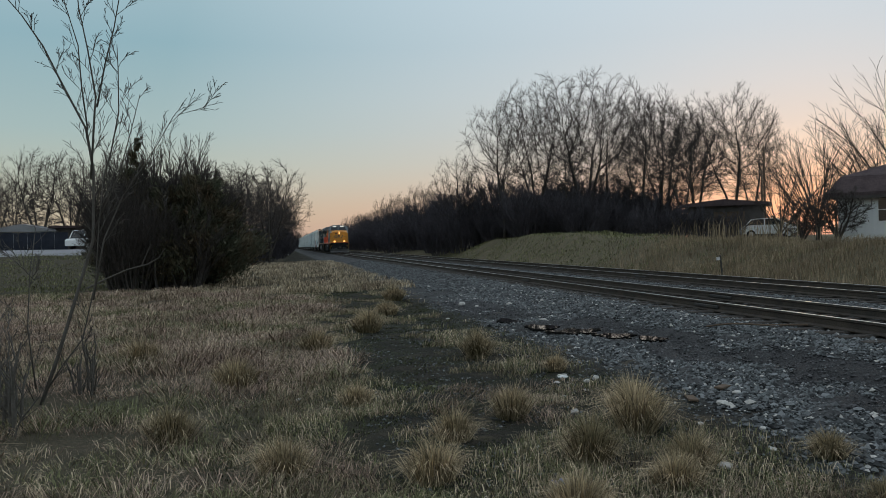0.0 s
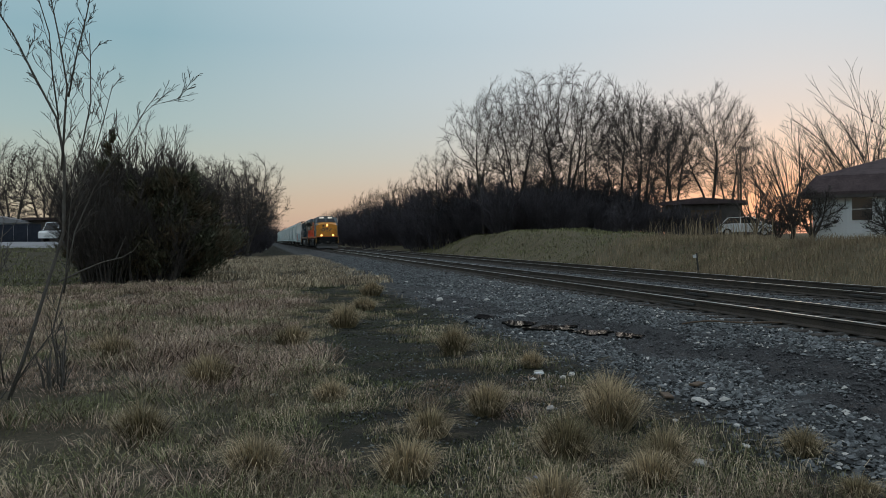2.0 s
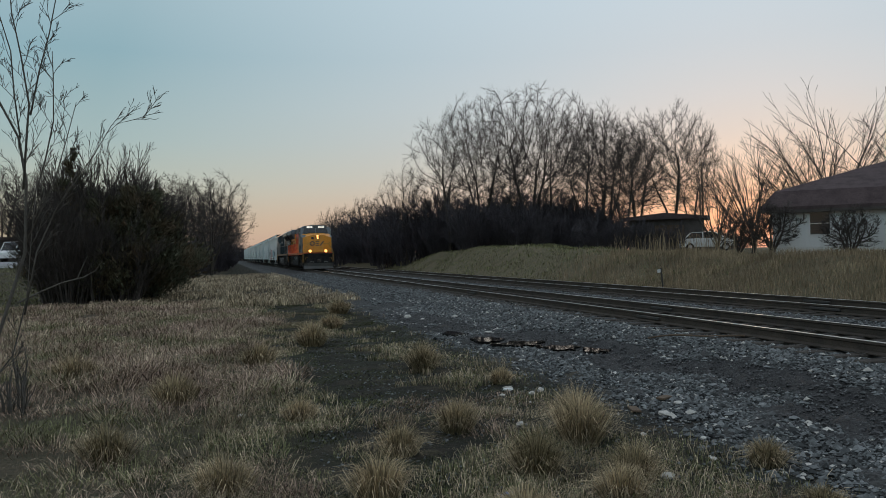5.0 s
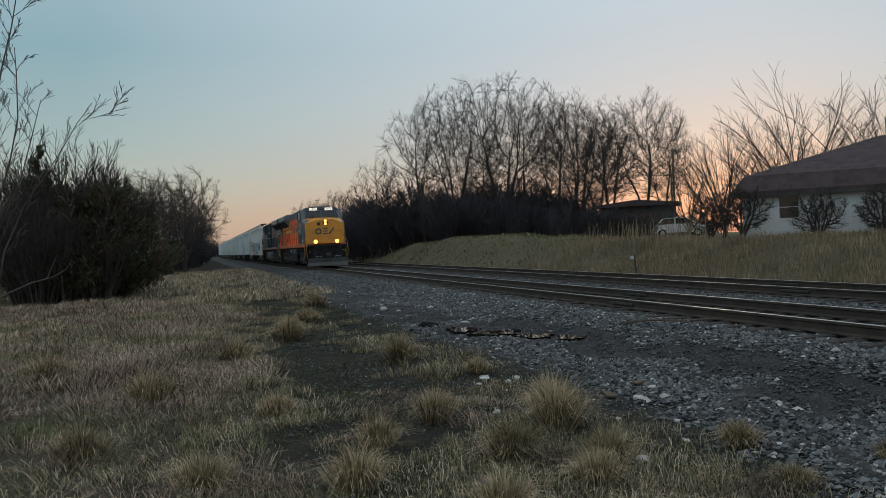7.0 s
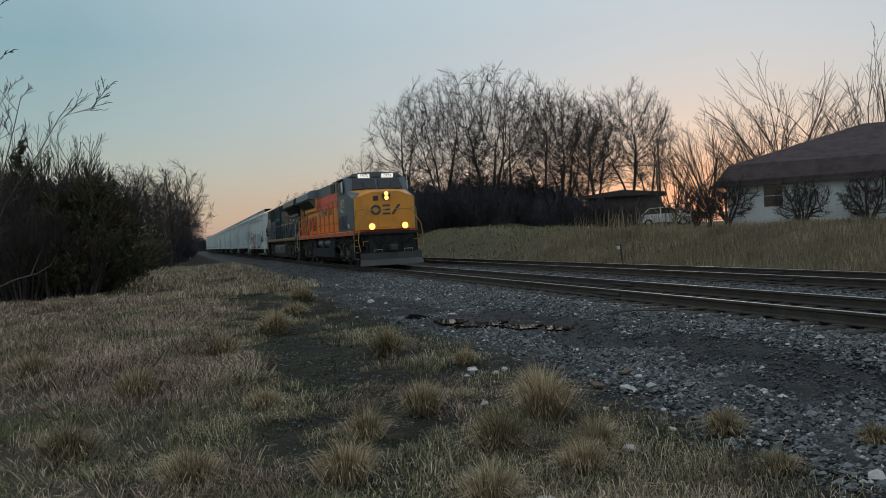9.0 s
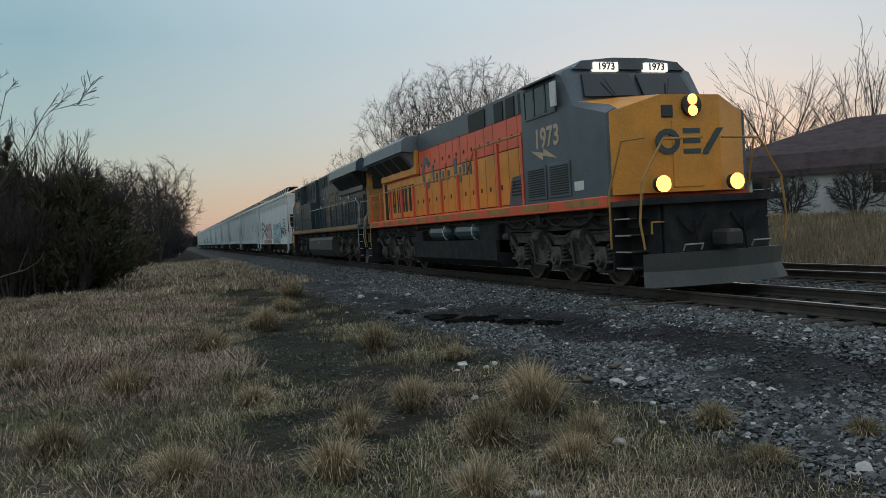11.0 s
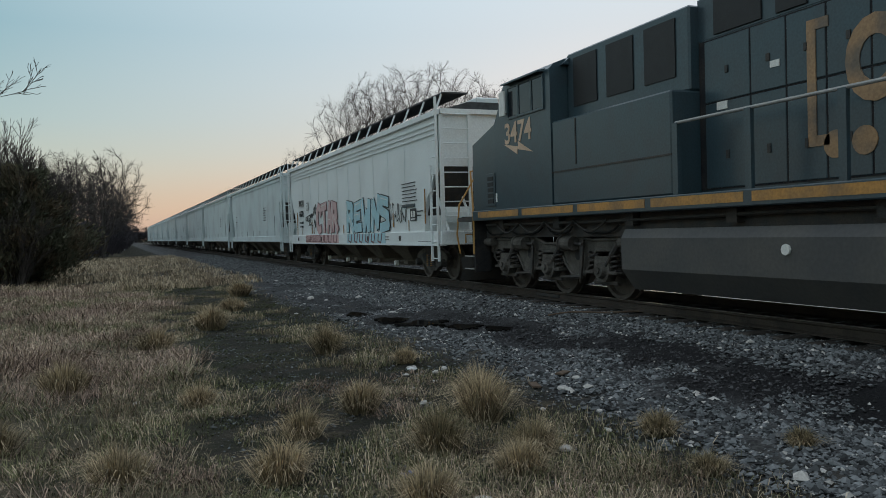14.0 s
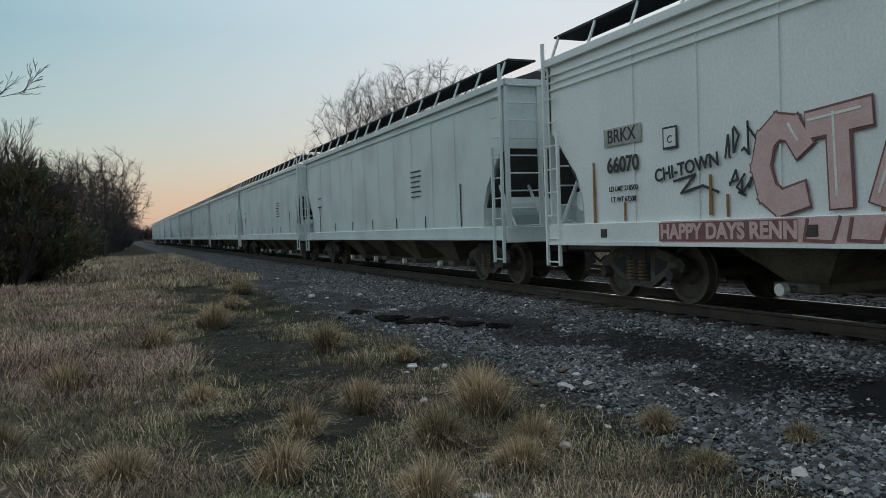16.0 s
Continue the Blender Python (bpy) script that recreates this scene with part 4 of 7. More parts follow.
def hopper_car(label, L, lines, paint, bays, sill_z=0.97):
    """A covered hopper; y = 0 at the leading end of its side sill. Built with open ends, slope sheets, bays and a roof walk."""
    car_ = empty("hopper_car", label, "freight car", "covered hoppers")
    W = 1.58
    c0, c1 = 0.1, 1.15
    side = [(c0, 4.2), (c0, 2.98), (c0 + 0.3, 2.7), (c1 - 0.22, 2.15), (c1 - 0.05, 1.75), (c1, 1.28), (L - c1, 1.28), (L - c1 + 0.05, 1.75), (L - c1 + 0.22, 2.15), (L - c0 - 0.3, 2.7), (L - c0, 2.98), (L - c0, 4.2)]
    body = part("body", Geo().loft([[(-W + 0.02, y, z) for y, z in side], [(-W, y, z) for y, z in side], [(W, y, z) for y, z in side], [(W - 0.02, y, z) for y, z in side]]), paint, car_)
    seams = Geo()
    n = 11
    for s in (-1, 1):
        for k in range(1, n):
            y = c1 + (L - 2 * c1) * k / n
            seams.box(s * W, s * (W + 0.006), y - 0.012, y + 0.012, 1.3, 4.05)
        for k in range(lines):
            seams.box(s * W, s * (W + 0.02), c0 + 0.02, L - c0 - 0.02, 3.98 - k * 0.13, 4.01 - k * 0.13)
    part("panel_seam", seams, paint, body)
    ribs = Geo()
    for s in (-1, 1):
        for k in range(7):
            y = c1 + 1.2 + (L - 2 * c1 - 2.4) * k / 6
            ribs.box(s * W, s * (W + 0.012), y - 0.02, y + 0.02, 1.32, 1.62 + (0.7 if lines == 1 and k in (0, 6) else 0))
    part("rib", ribs, RUST if lines > 1 else GRATE, body)
    for s in (-1, 1):
        sill = part("side_sill", Geo().box(s * 1.45, s * 1.63, 0.0, L, sill_z, 1.3, 0.015), paint, car_)
        part("top_chord", Geo().box(s * 1.48, s * 1.64, c0 - 0.1, L - c0 + 0.1, 4.16, 4.3, 0.01), paint, car_)
        part("sill_lip", Geo().box(s * 1.44, s * 1.67, 0.0, L, sill_z - 0.04, sill_z + 0.01), paint, sill)
    # dark roof colour stands for the shadow under the roof walk
    part("roof", Geo().prism([(-1.5, 4.28), (1.5, 4.28), (0.75, 4.52), (-0.75, 4.52)], "y", c0, L - c0), GRATE, car_, "roof coloured dark for its shadowed sides")
    part("hatch_trough", Geo().box(-0.32, 0.32, c0 + 0.4, L - c0 - 0.4, 4.5, 4.72, 0.03), paint, car_)
    for s in (-1, 1):
        walk_ = part("roof_walk", Geo().box(s * 0.78, s * 1.42, c0 - 0.05, L - c0 + 0.05, 4.70, 4.74), GRATE, car_, "dark grating roof walk")
        for k in range(16):
            y = c0 + 0.1 + (L - 2 * c0 - 0.2) * k / 15
            part("bracket", Geo().rod((s * 1.58, y, 4.28), (s * 1.40, y + 0.02, 4.71), 0.028, seg=5), paint, walk_)
    # ends: corner posts, end wall, ladders, slope sheet, brake gear
    for y0, d in ((0.0, 1), (L, -1)):
        end = part("end_wall", Geo().box(-1.45, 1.45, y0 + d * (c0 - 0.04), y0 + d * (c0 - 0.004), 2.9, 4.3), paint, car_)
        # sheet colour holds both grime and the shade inside the open end
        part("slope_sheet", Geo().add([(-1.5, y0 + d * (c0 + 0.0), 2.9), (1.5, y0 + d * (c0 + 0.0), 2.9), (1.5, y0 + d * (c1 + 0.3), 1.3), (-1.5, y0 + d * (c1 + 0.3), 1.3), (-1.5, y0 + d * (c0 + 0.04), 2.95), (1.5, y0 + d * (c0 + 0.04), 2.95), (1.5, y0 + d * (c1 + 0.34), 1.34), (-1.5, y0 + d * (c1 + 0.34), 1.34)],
             [(0, 1, 2, 3), (7, 6, 5, 4), (0, 4, 5, 1), (2, 6, 7, 3), (1, 5, 6, 2), (3, 7, 4, 0)]), STEEL, end, "slope sheet coloured black for grime and end shade")
        plat = part("end_platform", Geo().box(-1.5, 1.5, y0, y0 + d * 0.9, 1.12, 1.2), paint, end)
        part("end_sill", Geo().box(-1.6, 1.6, y0 - d * 0.02, y0 + d * 0.12, 0.95, 1.28, 0.015), paint, end)
        fr = Geo()
        for x in (-1.52, -0.75, 0.75, 1.52):
            fr.box(x - 0.05, x + 0.05, y0 + d * 0.0, y0 + d * 0.055, 1.2, 4.3)
            fr.rod((x * 0.9, y0 + d * 0.05, 1.3), (x * 0.9, y0 + d * 0.75, 2.2), 0.035, seg=5)
        fr.box(-1.55, 1.55, y0 + d * -0.02, y0 + d * 0.06, 4.2, 4.32)
        part("end_post", fr, paint, end)
        for s in (-1, 1):
            lad = Geo()
            for k in range(9):
                z = 0.62 + k * 0.42
                lad.rod((s * 1.65, y0 + d * 0.04, z), (s * 1.65, y0 + d * 0.44, z), 0.016, seg=5)
            lad.box(s * 1.63, s * 1.685, y0 + d * 0.0, y0 + d * 0.05, 0.55, 4.6).box(s * 1.63, s * 1.685, y0 + d * 0.43, y0 + d * 0.48, 0.55, 2.95)
            part("side_ladder", lad, paint, end)
            for k in range(9):
                z = 1.3 + k * 0.36
                part("rung", Geo().rod((s * 0.8, y0 - d * 0.06, z), (s * 1.5, y0 - d * 0.06, z), 0.016, seg=5), paint, end)
        gear = Geo()
        gear.rod((-1.25, y0 + d * 0.6, 1.72), (-0.3, y0 + d * 0.6, 1.72), 0.2, seg=12).rod((0.5, y0 + d * 0.12, 2.2), (0.5, y0 + d * 0.18, 2.2), 0.28, seg=14)
        gear.box(0.35, 0.65, y0 + d * 0.4, y0 + d * 0.65, 1.2, 2.0, 0.02).pipe([(-0.5, y0 + d * 0.7, 1.5), (0.2, y0 + d * 0.4, 1.35), (0.5, y0 + d * 0.5, 1.25)], 0.03)
        part("brake_gear", gear, paint, end)
        part("coupler", Geo().box(-0.15, 0.15, y0 - d * 0.95, y0 + d * 0.6, 0.72, 1.0, 0.05), STEEL, end)
        part("air_hose", Geo().pipe([(0.35, y0, 0.9), (0.35, y0 - d * 0.2, 0.62), (0.3, y0 - d * 0.5, 0.5), (0.2, y0 - d * 0.85, 0.62)], 0.025), TYRE, end)
        # truck
        yt = y0 + d * 2.0
        truck = new("truck")
        truck.parent = car_
        part("bolster", Geo().box(-1.1, 1.1, yt - 0.18, yt + 0.18, 0.45, 0.9), STEEL, truck)
        for s in (-1, 1):
            prof = [(yt - 1.12, 0.62), (yt - 1.0, 0.72), (yt - 0.35, 0.9), (yt + 0.35, 0.9), (yt + 1.0, 0.72), (yt + 1.12, 0.62), (yt + 1.05, 0.5), (yt + 0.75, 0.5), (yt + 0.3, 0.24), (yt - 0.3, 0.24), (yt - 0.75, 0.5), (yt - 1.05, 0.5)]
            fr = part("side_frame", Geo().prism(prof, "x", s * 0.95, s * 1.08), FRAMEC, truck)
            part("frame_opening", Geo().box(s * 1.075, s * 1.085, yt - 0.28, yt + 0.28, 0.34, 0.76), BLACK, fr)
            for q in (-1, 1):
                part("frame_opening", Geo().prism([(yt + q * 0.40, 0.74), (yt + q * 0.72, 0.66), (yt + q * 0.66, 0.56), (yt + q * 0.40, 0.42)], "x", s * 1.075, s * 1.085), BLACK, fr)
            for k in range(4):
                sp = Geo()
                for j in range(6):
                    sp.rod((s * 1.1, yt - 0.21 + k * 0.14, 0.36 + j * 0.055), (s * 1.1, yt - 0.21 + k * 0.14, 0.385 + j * 0.055), 0.055, seg=8)
                part("spring", sp, RUST if k % 2 else STEEL, fr)
            for q in (-0.89, 0.89):
                part("bearing_cap", Geo().rod((s * 1.05, yt + q, 0.46), (s * 1.2, yt + q, 0.46), 0.12, 0.09, 12), STEEL, fr)
        for q in (-0.89, 0.89):
            wheelset(car_, yt + q, 0.46)
    # bays under the body
    part("centre_sill", Geo().box(-0.22, 0.22, 0, L, 0.72, 1.05), STEEL, car_)
    # added dark box that stands for the shade between the bays
    part("bay_shade_box", Geo().box(-1.2, 1.2, 3.3, L - 3.3, 0.98, 1.28), HOPDARK, car_)
    for k in range(bays):
        yb = 3.6 + (L - 7.2) * (k + 0.5) / bays
        wb = (L - 7.2) / bays * 0.48
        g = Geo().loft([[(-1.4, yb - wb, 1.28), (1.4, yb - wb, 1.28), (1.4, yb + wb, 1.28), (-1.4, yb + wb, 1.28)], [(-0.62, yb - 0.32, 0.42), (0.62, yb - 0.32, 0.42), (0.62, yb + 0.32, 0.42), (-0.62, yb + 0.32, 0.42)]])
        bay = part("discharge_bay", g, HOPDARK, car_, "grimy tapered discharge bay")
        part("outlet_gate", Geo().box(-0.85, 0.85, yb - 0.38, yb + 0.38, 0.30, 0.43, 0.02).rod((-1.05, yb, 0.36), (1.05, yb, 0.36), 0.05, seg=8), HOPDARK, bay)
        part("gate_capstan", Geo().rod((-1.12, yb, 0.36), (-1.02, yb, 0.36), 0.085, seg=10), WHITE, bay)
    return car_


def ribbon(geo, pts, width, x):
    """A painted stroke through (y, z) points on the side that looks to -x."""
    for k, ((a, b), (c, d)) in enumerate(zip(pts[:-1], pts[1:])):
        x -= 0.0007
        ln = math.hypot(c - a, d - b) or 1
        nx, nz = -(d - b) / ln * width / 2, (c - a) / ln * width / 2
        ex, ez = (c - a) / ln * width * 0.3, (d - b) / ln * width * 0.3
        q = [(a - ex + nx, b - ez + nz), (c + ex + nx, d + ez + nz), (c + ex - nx, d + ez - nz), (a - ex - nx, b - ez - nz)]
        geo.add([(x, *p) for p in q] + [(x + 0.01, *p) for p in q], [(0, 1, 2, 3), (0, 4, 5, 1), (1, 5, 6, 2), (2, 6, 7, 3), (3, 7, 4, 0)])


GLYPHS = (
    (((0, 0), (0.02, 1), (0.62, 0.92), (0.6, 0.5), (0.05, 0.48)), ((0.3, 0.5), (0.75, 0.0))),
    (((0.75, 0.95), (0.1, 0.88), (0, 0.5), (0.05, 0.05), (0.75, 0.08)), ((0.05, 0.5), (0.6, 0.52))),
    (((0.0, 1.05), (0.1, 0.0), (0.5, 0.6), (0.62, 0.0), (0.85, 1.0)),),
    (((0, 0), (0.1, 0.95), (0.6, 0.1), (0.75, 1.1)),),
    (((0.8, 0.9), (0.2, 1.0), (0.1, 0.62), (0.7, 0.45), (0.72, 0.1), (0.0, 0.02)),),
    (((0.78, 0.72), (0.62, 0.95), (0.36, 1.0), (0.12, 0.85), (0.0, 0.5), (0.1, 0.16), (0.34, 0.0), (0.74, 0.08)),),
    (((0.0, 0.95), (0.85, 1.0)), ((0.42, 1.0), (0.38, 0.0))),
    (((0.0, 0.0), (0.38, 1.05), (0.75, 0.0)), ((0.16, 0.35), (0.62, 0.38))),
)


def spray_piece(parent, y0, y1, z0, z1, fill, line, shapes, seed, x):
    """Broad angular spray-painted forms: each a fat stroke with a dark outline, overlapping its neighbours."""
    rnd = random.Random(seed)
    w = (y1 - y0) / len(shapes)
    h = z1 - z0
    side = x
    for k, s in enumerate(shapes):
        x = side - 0.0004 * k
        edge, fat, shine = Geo(), Geo(), Geo()
        a, tilt = y1 - k * w, rnd.uniform(-0.12, 0.12)
        for stroke in GLYPHS[s]:
            pts = [(a - (u * 0.98 + tilt * v + 0.04) * w, z0 + h * (0.12 + 0.78 * v)) for u, v in stroke]
            ribbon(edge, pts, 0.35, x - 0.0003 * k)
            ribbon(fat, pts, 0.29, x - 0.0105 - 0.0003 * k)
            ribbon(shine, [(p[0] + 0.05, p[1] + 0.06) for p in pts[:2]], 0.03, x - 0.0165 - 0.0003 * k)
            x -= 0.0009
        p = part("spray_outline", edge, line, parent)
        part("spray_paint", fat, fill, p)
        part("spray_highlight", shine, WHITE, p)


def spray_tag(parent, y0, y1, z0, z1, line, seed, x, n=9):
    rnd = random.Random(seed)
    for k in range(n):
        c = y0 + (y1 - y0) * (k + 0.5) / n
        g = Geo()
        ribbon(g, [(c + rnd.uniform(-0.1, 0.1), rnd.uniform(z0, z1)) for _ in range(4)], 0.028, x - 0.006)
        part("spray_tag", g, line, parent)


def bars(parent, y0, y1, z0, z1, rows, material, x, seed=1):
    """Small unreadable lettering as plain bars."""
    rnd = random.Random(seed)
    g = Geo()
    h = (z1 - z0) / rows
    for k in range(rows):
        y = y1
        while y > y0 + 0.1:
            w = rnd.uniform(0.05, 0.16)
            g.box(x - 0.004, x + 0.004, max(y - w, y0), y, z0 + h * (k + 0.33), z0 + h * (k + 0.6))
            y -= w + 0.03
    return part("stencil_bars", g, material, parent)


def build_train():
    cars = []
    l1 = locomotive("yellow, vermilion and slate-blue diesel locomotive with lit headlights", ORANGE, ORANGE, YELLOW, GREYBLUE, GREYBLUE, YELLOW, ORANGE, RAILING, PALESLATE, False, "1973", -1, True)
    emblem_on_hood(l1)
    cars.append((l1, 0.0, 0))
    l2 = locomotive("dark blue diesel locomotive running long hood first", NAVY, NAVY, NAVY, NAVY, NAVY, YELLOW, NAVY, GREYRAIL, NAVY, True, "3474", 1, False)
    bracket_mark(l2)
    cars.append((l2, 39.1, 180))
    h1 = hopper_car("pale grey covered hopper car with pink and aqua graffiti", 18.3, 3, HOPPER, 4)
    dress_first_hopper(h1)
    cars.append((h1, 40.9, 0))
    h2 = hopper_car("pale grey covered hopper car with plain sides", 18.6, 1, HOPPER2, 4, 1.05)
    x = -1.585
    bars(h2, 4.9, 5.7, 2.1, 2.9, 6, INK, x, 3)
    bars(h2, 15.9, 16.5, 2.55, 2.7, 1, INK, x, 4)
    bars(h2, 15.9, 16.6, 2.2, 2.38, 1, INK, x, 5)
    cars.append((h2, 60.95, 0))
    for k in range(1, 10):
        c = copy_thing(h2, Matrix.Identity(4))
        cars.append((c, 60.95 + 18.75 * k + (1.2 if k else 0), 0))
    return cars


def emblem_on_hood(loco):
    """The hood's long mark as plain shapes: an open ring and rounded bars."""
    x = -1.014
    g = Geo()
    for k in range(20):
        a0, a1 = 0.6 + k * 5.1 / 20, 0.6 + (k + 1) * 5.1 / 20
        g.add([(xx, 12.1 - r * math.cos(a), 3.14 + r * math.sin(a) * 1.15) for xx in (x - 0.004, x + 0.02) for a, r in ((a0, 0.27), (a0, 0.46), (a1, 0.46), (a1, 0.27))], [(0, 1, 2, 3), (0, 4, 5, 1), (1, 5, 6, 2), (2, 6, 7, 3), (3, 7, 4, 0)])
    part("ring_mark", g, GREYBLUE, loco)
    g = Geo()
    for k, (y, w, z0, z1) in enumerate(((11.4, 0.26, 2.78, 3.34), (11.06, 0.28, 2.78, 3.12), (10.74, 0.24, 2.78, 3.12), (10.44, 0.24, 2.78, 3.12), (10.2, 0.1, 2.78, 3.28), (9.95, 0.28, 2.78, 3.12),
                         (9.3, 0.36, 2.76, 3.36), (8.94, 0.26, 2.62, 3.12), (8.64, 0.24, 2.78, 3.12), (8.38, 0.16, 2.78, 3.3), (8.1, 0.28, 2.78, 3.12), (7.68, 0.42, 2.78, 3.12))):
        part("bar_mark", Geo().box(x - 0.006, x + 0.01, y - w * 0.3, y + w * 0.3, z0, z1 - 0.06 * (k % 2)), GREYBLUE, loco)
    # slate-blue paint sweeping back from the cab over the hood's first doors
    g = Geo().prism([(3.5, 1.74), (5.6, 1.74), (5.3, 2.45), (4.6, 2.5), (4.1, 3.3), (4.3, 3.94), (3.5, 3.95)], "x", -1.010, 1.010)
    part("paint_sweep", g, GREYBLUE, loco)
    g = Geo()
    for y0 in (3.75, 4.75):
        for k in range(5):
            g.box(-1.02, -1.0, y0, y0 + 0.6, 2.0 + k * 0.08, 2.04 + k * 0.08)
    part("louvres", g, BLACK, loco)


def bracket_mark(loco):
    """The dim gold mark on the dark hood as plain strokes between brackets."""
    x = 1.012
    g = Geo()
    for y, d in ((8.9, 1), (12.5, -1)):
        g.box(x - 0.01, x + 0.008, y, y + d * 0.13, 2.2, 3.75).box(x - 0.01, x + 0.006, y, y + d * 0.32, 2.2, 2.33).box(x - 0.01, x + 0.006, y, y + d * 0.32, 3.62, 3.75)
    for k in range(16):
        a0, a1 = k * math.tau / 16, (k + 1) * math.tau / 16
        g.add([(xx, 9.85 + r * math.cos(a) * 0.8, 3.12 + r * math.sin(a)) for xx in (x - 0.01, x + 0.006) for a, r in ((a0, 0.26), (a0, 0.5), (a1, 0.5), (a1, 0.26))], [(0, 1, 2, 3), (7, 6, 5, 4), (0, 4, 5, 1), (1, 5, 6, 2), (2, 6, 7, 3), (3, 7, 4, 0)])
    for a, b, p, q in ((10.4, 10.95, 3.45, 3.62), (10.4, 10.95, 3.04, 3.2), (10.4, 10.95, 2.62, 2.79)):
        g.box(x - 0.01, x + 0.006, a, b, p, q)
    for q in (1,):
        g.prism([(11.55 - q * 0.48, 2.62), (11.55 - q * 0.24, 2.62), (11.55 + q * 0.48, 3.62), (11.55 + q * 0.24, 3.62)], "x", x - 0.01, x + 0.006 + 0.002 * q)
    for y in (9.3, 9.7, 11.5, 11.95):
        g.rod((x - 0.01, y, 2.2), (x + 0.006, y, 2.2), 0.17, seg=16)
    for y, z, w in ((7.3, 2.9, 0.2), (8.3, 3.3, 0.16), (12.9, 3.05, 0.26), (13.6, 2.75, 0.3), (14.7, 3.0, 0.3), (11.3, 2.15, 0.2), (16.2, 2.85, 0.2)):
        part("notice", Geo().box(x - 0.01, x + 0.006, y, y + w, z, z + w * 0.55), WHITE, loco)
    part("gold_mark", g, OLDGOLD, loco, "worn gold emblem of plain strokes and discs")


def dress_first_hopper(car_):
    x = -1.588
    spray_piece(car_, 9.75, 13.1, 1.32, 2.5, PINK, MAROON, (5, 6, 7, 0), 7, x - 0.004)
    part("spray_band", Geo().box(-1.637, -1.62, 9.7, 15.0, 0.98, 1.29), PINK, car_)
    spray_piece(car_, 3.85, 8.6, 1.3, 2.4, AQUA, INK, (0, 1, 2, 3, 4), 9, x - 0.004)
    part("spray_band", Geo().box(-1.637, -1.62, 4.3, 8.55, 0.98, 1.29), AQUA, car_)
    g = Geo()
    for y in (4.6, 5.3, 5.9, 6.6, 7.2, 7.9):
        ribbon(g, [(y, 1.28), (y + 0.14, 1.0), (y + 0.42, 1.05), (y + 0.36, 1.26)], 0.045, -1.645)
    for y in (9.9, 10.7, 11.3, 11.9):
        ribbon(g, [(y, 1.28), (y + 0.1, 1.0), (y + 0.5, 1.02), (y + 0.45, 1.26)], 0.04, -1.645)
    part("spray_outline", g, MAROON, car_)
    spray_tag(car_, 2.5, 3.85, 1.55, 2.15, INK, 3, x, 8)
    spray_tag(car_, 13.15, 13.7, 2.05, 2.55, INK, 4, x, 4)
    spray_tag(car_, 13.1, 13.6, 1.5, 1.95, INK, 6, x, 5)
    part("mark_panel", Geo().box(x - 0.003, x + 0.004, 15.5, 16.48, 2.52, 2.80), GREYRAIL, car_)
    lettering("reporting_mark", "BRKX", 0.30, INK, car_, on_side(x - 0.008, 16.0, 2.66, -1))
    lettering("car_number", "66070", 0.34, INK, car_, on_side(x - 0.006, 15.98, 2.2, -1), 0.008)
    lettering("load_limit", "LD LMT 218500", 0.115, INK, car_, on_side(x - 0.006, 15.98, 1.83, -1), 0.002)
    lettering("light_weight", "LT WT 67500", 0.115, INK, car_, on_side(x - 0.006, 15.98, 1.66, -1), 0.002)
    b = part("grade_box", Geo().box(x - 0.003, x + 0.004, 14.66, 14.98, 2.33, 2.65), INK, car_)
    part("box_field", Geo().box(x - 0.006, x, 14.69, 14.95, 2.36, 2.62), HOPPER, b)
    lettering("grade", "C", 0.16, INK, b, on_side(x - 0.009, 14.82, 2.46, -1))
    lettering("tag_word", "CHI-TOWN", 0.26, INK, car_, on_side(x - 0.006, 14.5, 2.02, -1) @ pose(0, 0, 0, 0, 0, 6), 0.006)
    g = Geo()
    ribbon(g, [(14.75, 1.86), (14.3, 1.92), (14.6, 1.68), (14.15, 1.76), (13.85, 1.66)], 0.035, x - 0.006)
    part("spray_tag", g, INK, car_)
    part("spray_banner", Geo().box(-1.641, -1.62, 12.5, 15.05, 1.0, 1.27), MAROON, car_)
    lettering("tag_line", "HAPPY DAYS RENN", 0.29, PINK, car_, on_side(-1.644, 13.75, 1.13, -1), 0.012)
    bars(car_, 1.65, 2.85, 2.1, 2.68, 6, INK, x, 5)
    part("stencil_panel", Geo().box(x - 0.005, x + 0.003, 1.85, 2.85, 1.97, 2.06), NAVY, car_)
    p = part("plate", Geo().box(x - 0.005, x + 0.003, 1.75, 2.22, 1.6, 1.93), INK, car_)
    bars(car_, 1.25, 1.68, 1.68, 1.9, 2, INK, x, 6)
    part("plate_marks", Geo().box(x - 0.008, x, 1.83, 1.95, 1.7, 1.86).box(x - 0.008, x, 2.02, 2.14, 1.7, 1.86).box(x - 0.008, x, 1.8, 2.17, 1.63, 1.66), WHITE, p)
    for y, z0, z1 in ((1.02, 1.5, 2.4), (3.6, 1.45, 1.85), (10.6, 1.45, 2.1), (13.95, 1.35, 1.9), (16.75, 1.3, 2.3), (12.0, 1.4, 2.0)):
        part("rust_streak", Geo().prism([(y + 0.01, z0), (y + 0.07, z0), (y + 0.06, z1), (y + 0.025, z1)], "x", x - 0.016, x + 0.003), RUST, car_)
    bars(car_, 3.9, 4.3, 1.05, 1.22, 2, INK, -1.635, 8)
    bars(car_, 0.6, 1.5, 1.02, 1.06, 1, INK, -1.635, 9)
    for y in (2.9, 6.0, 12.2, 16.4):
        part("sill_bracket", Geo().box(-1.645, -1.62, y, y + 0.17, 1.06, 1.2, 0.01), STEEL, car_)


CARS = build_train()

# ---- trees and shrubs ----


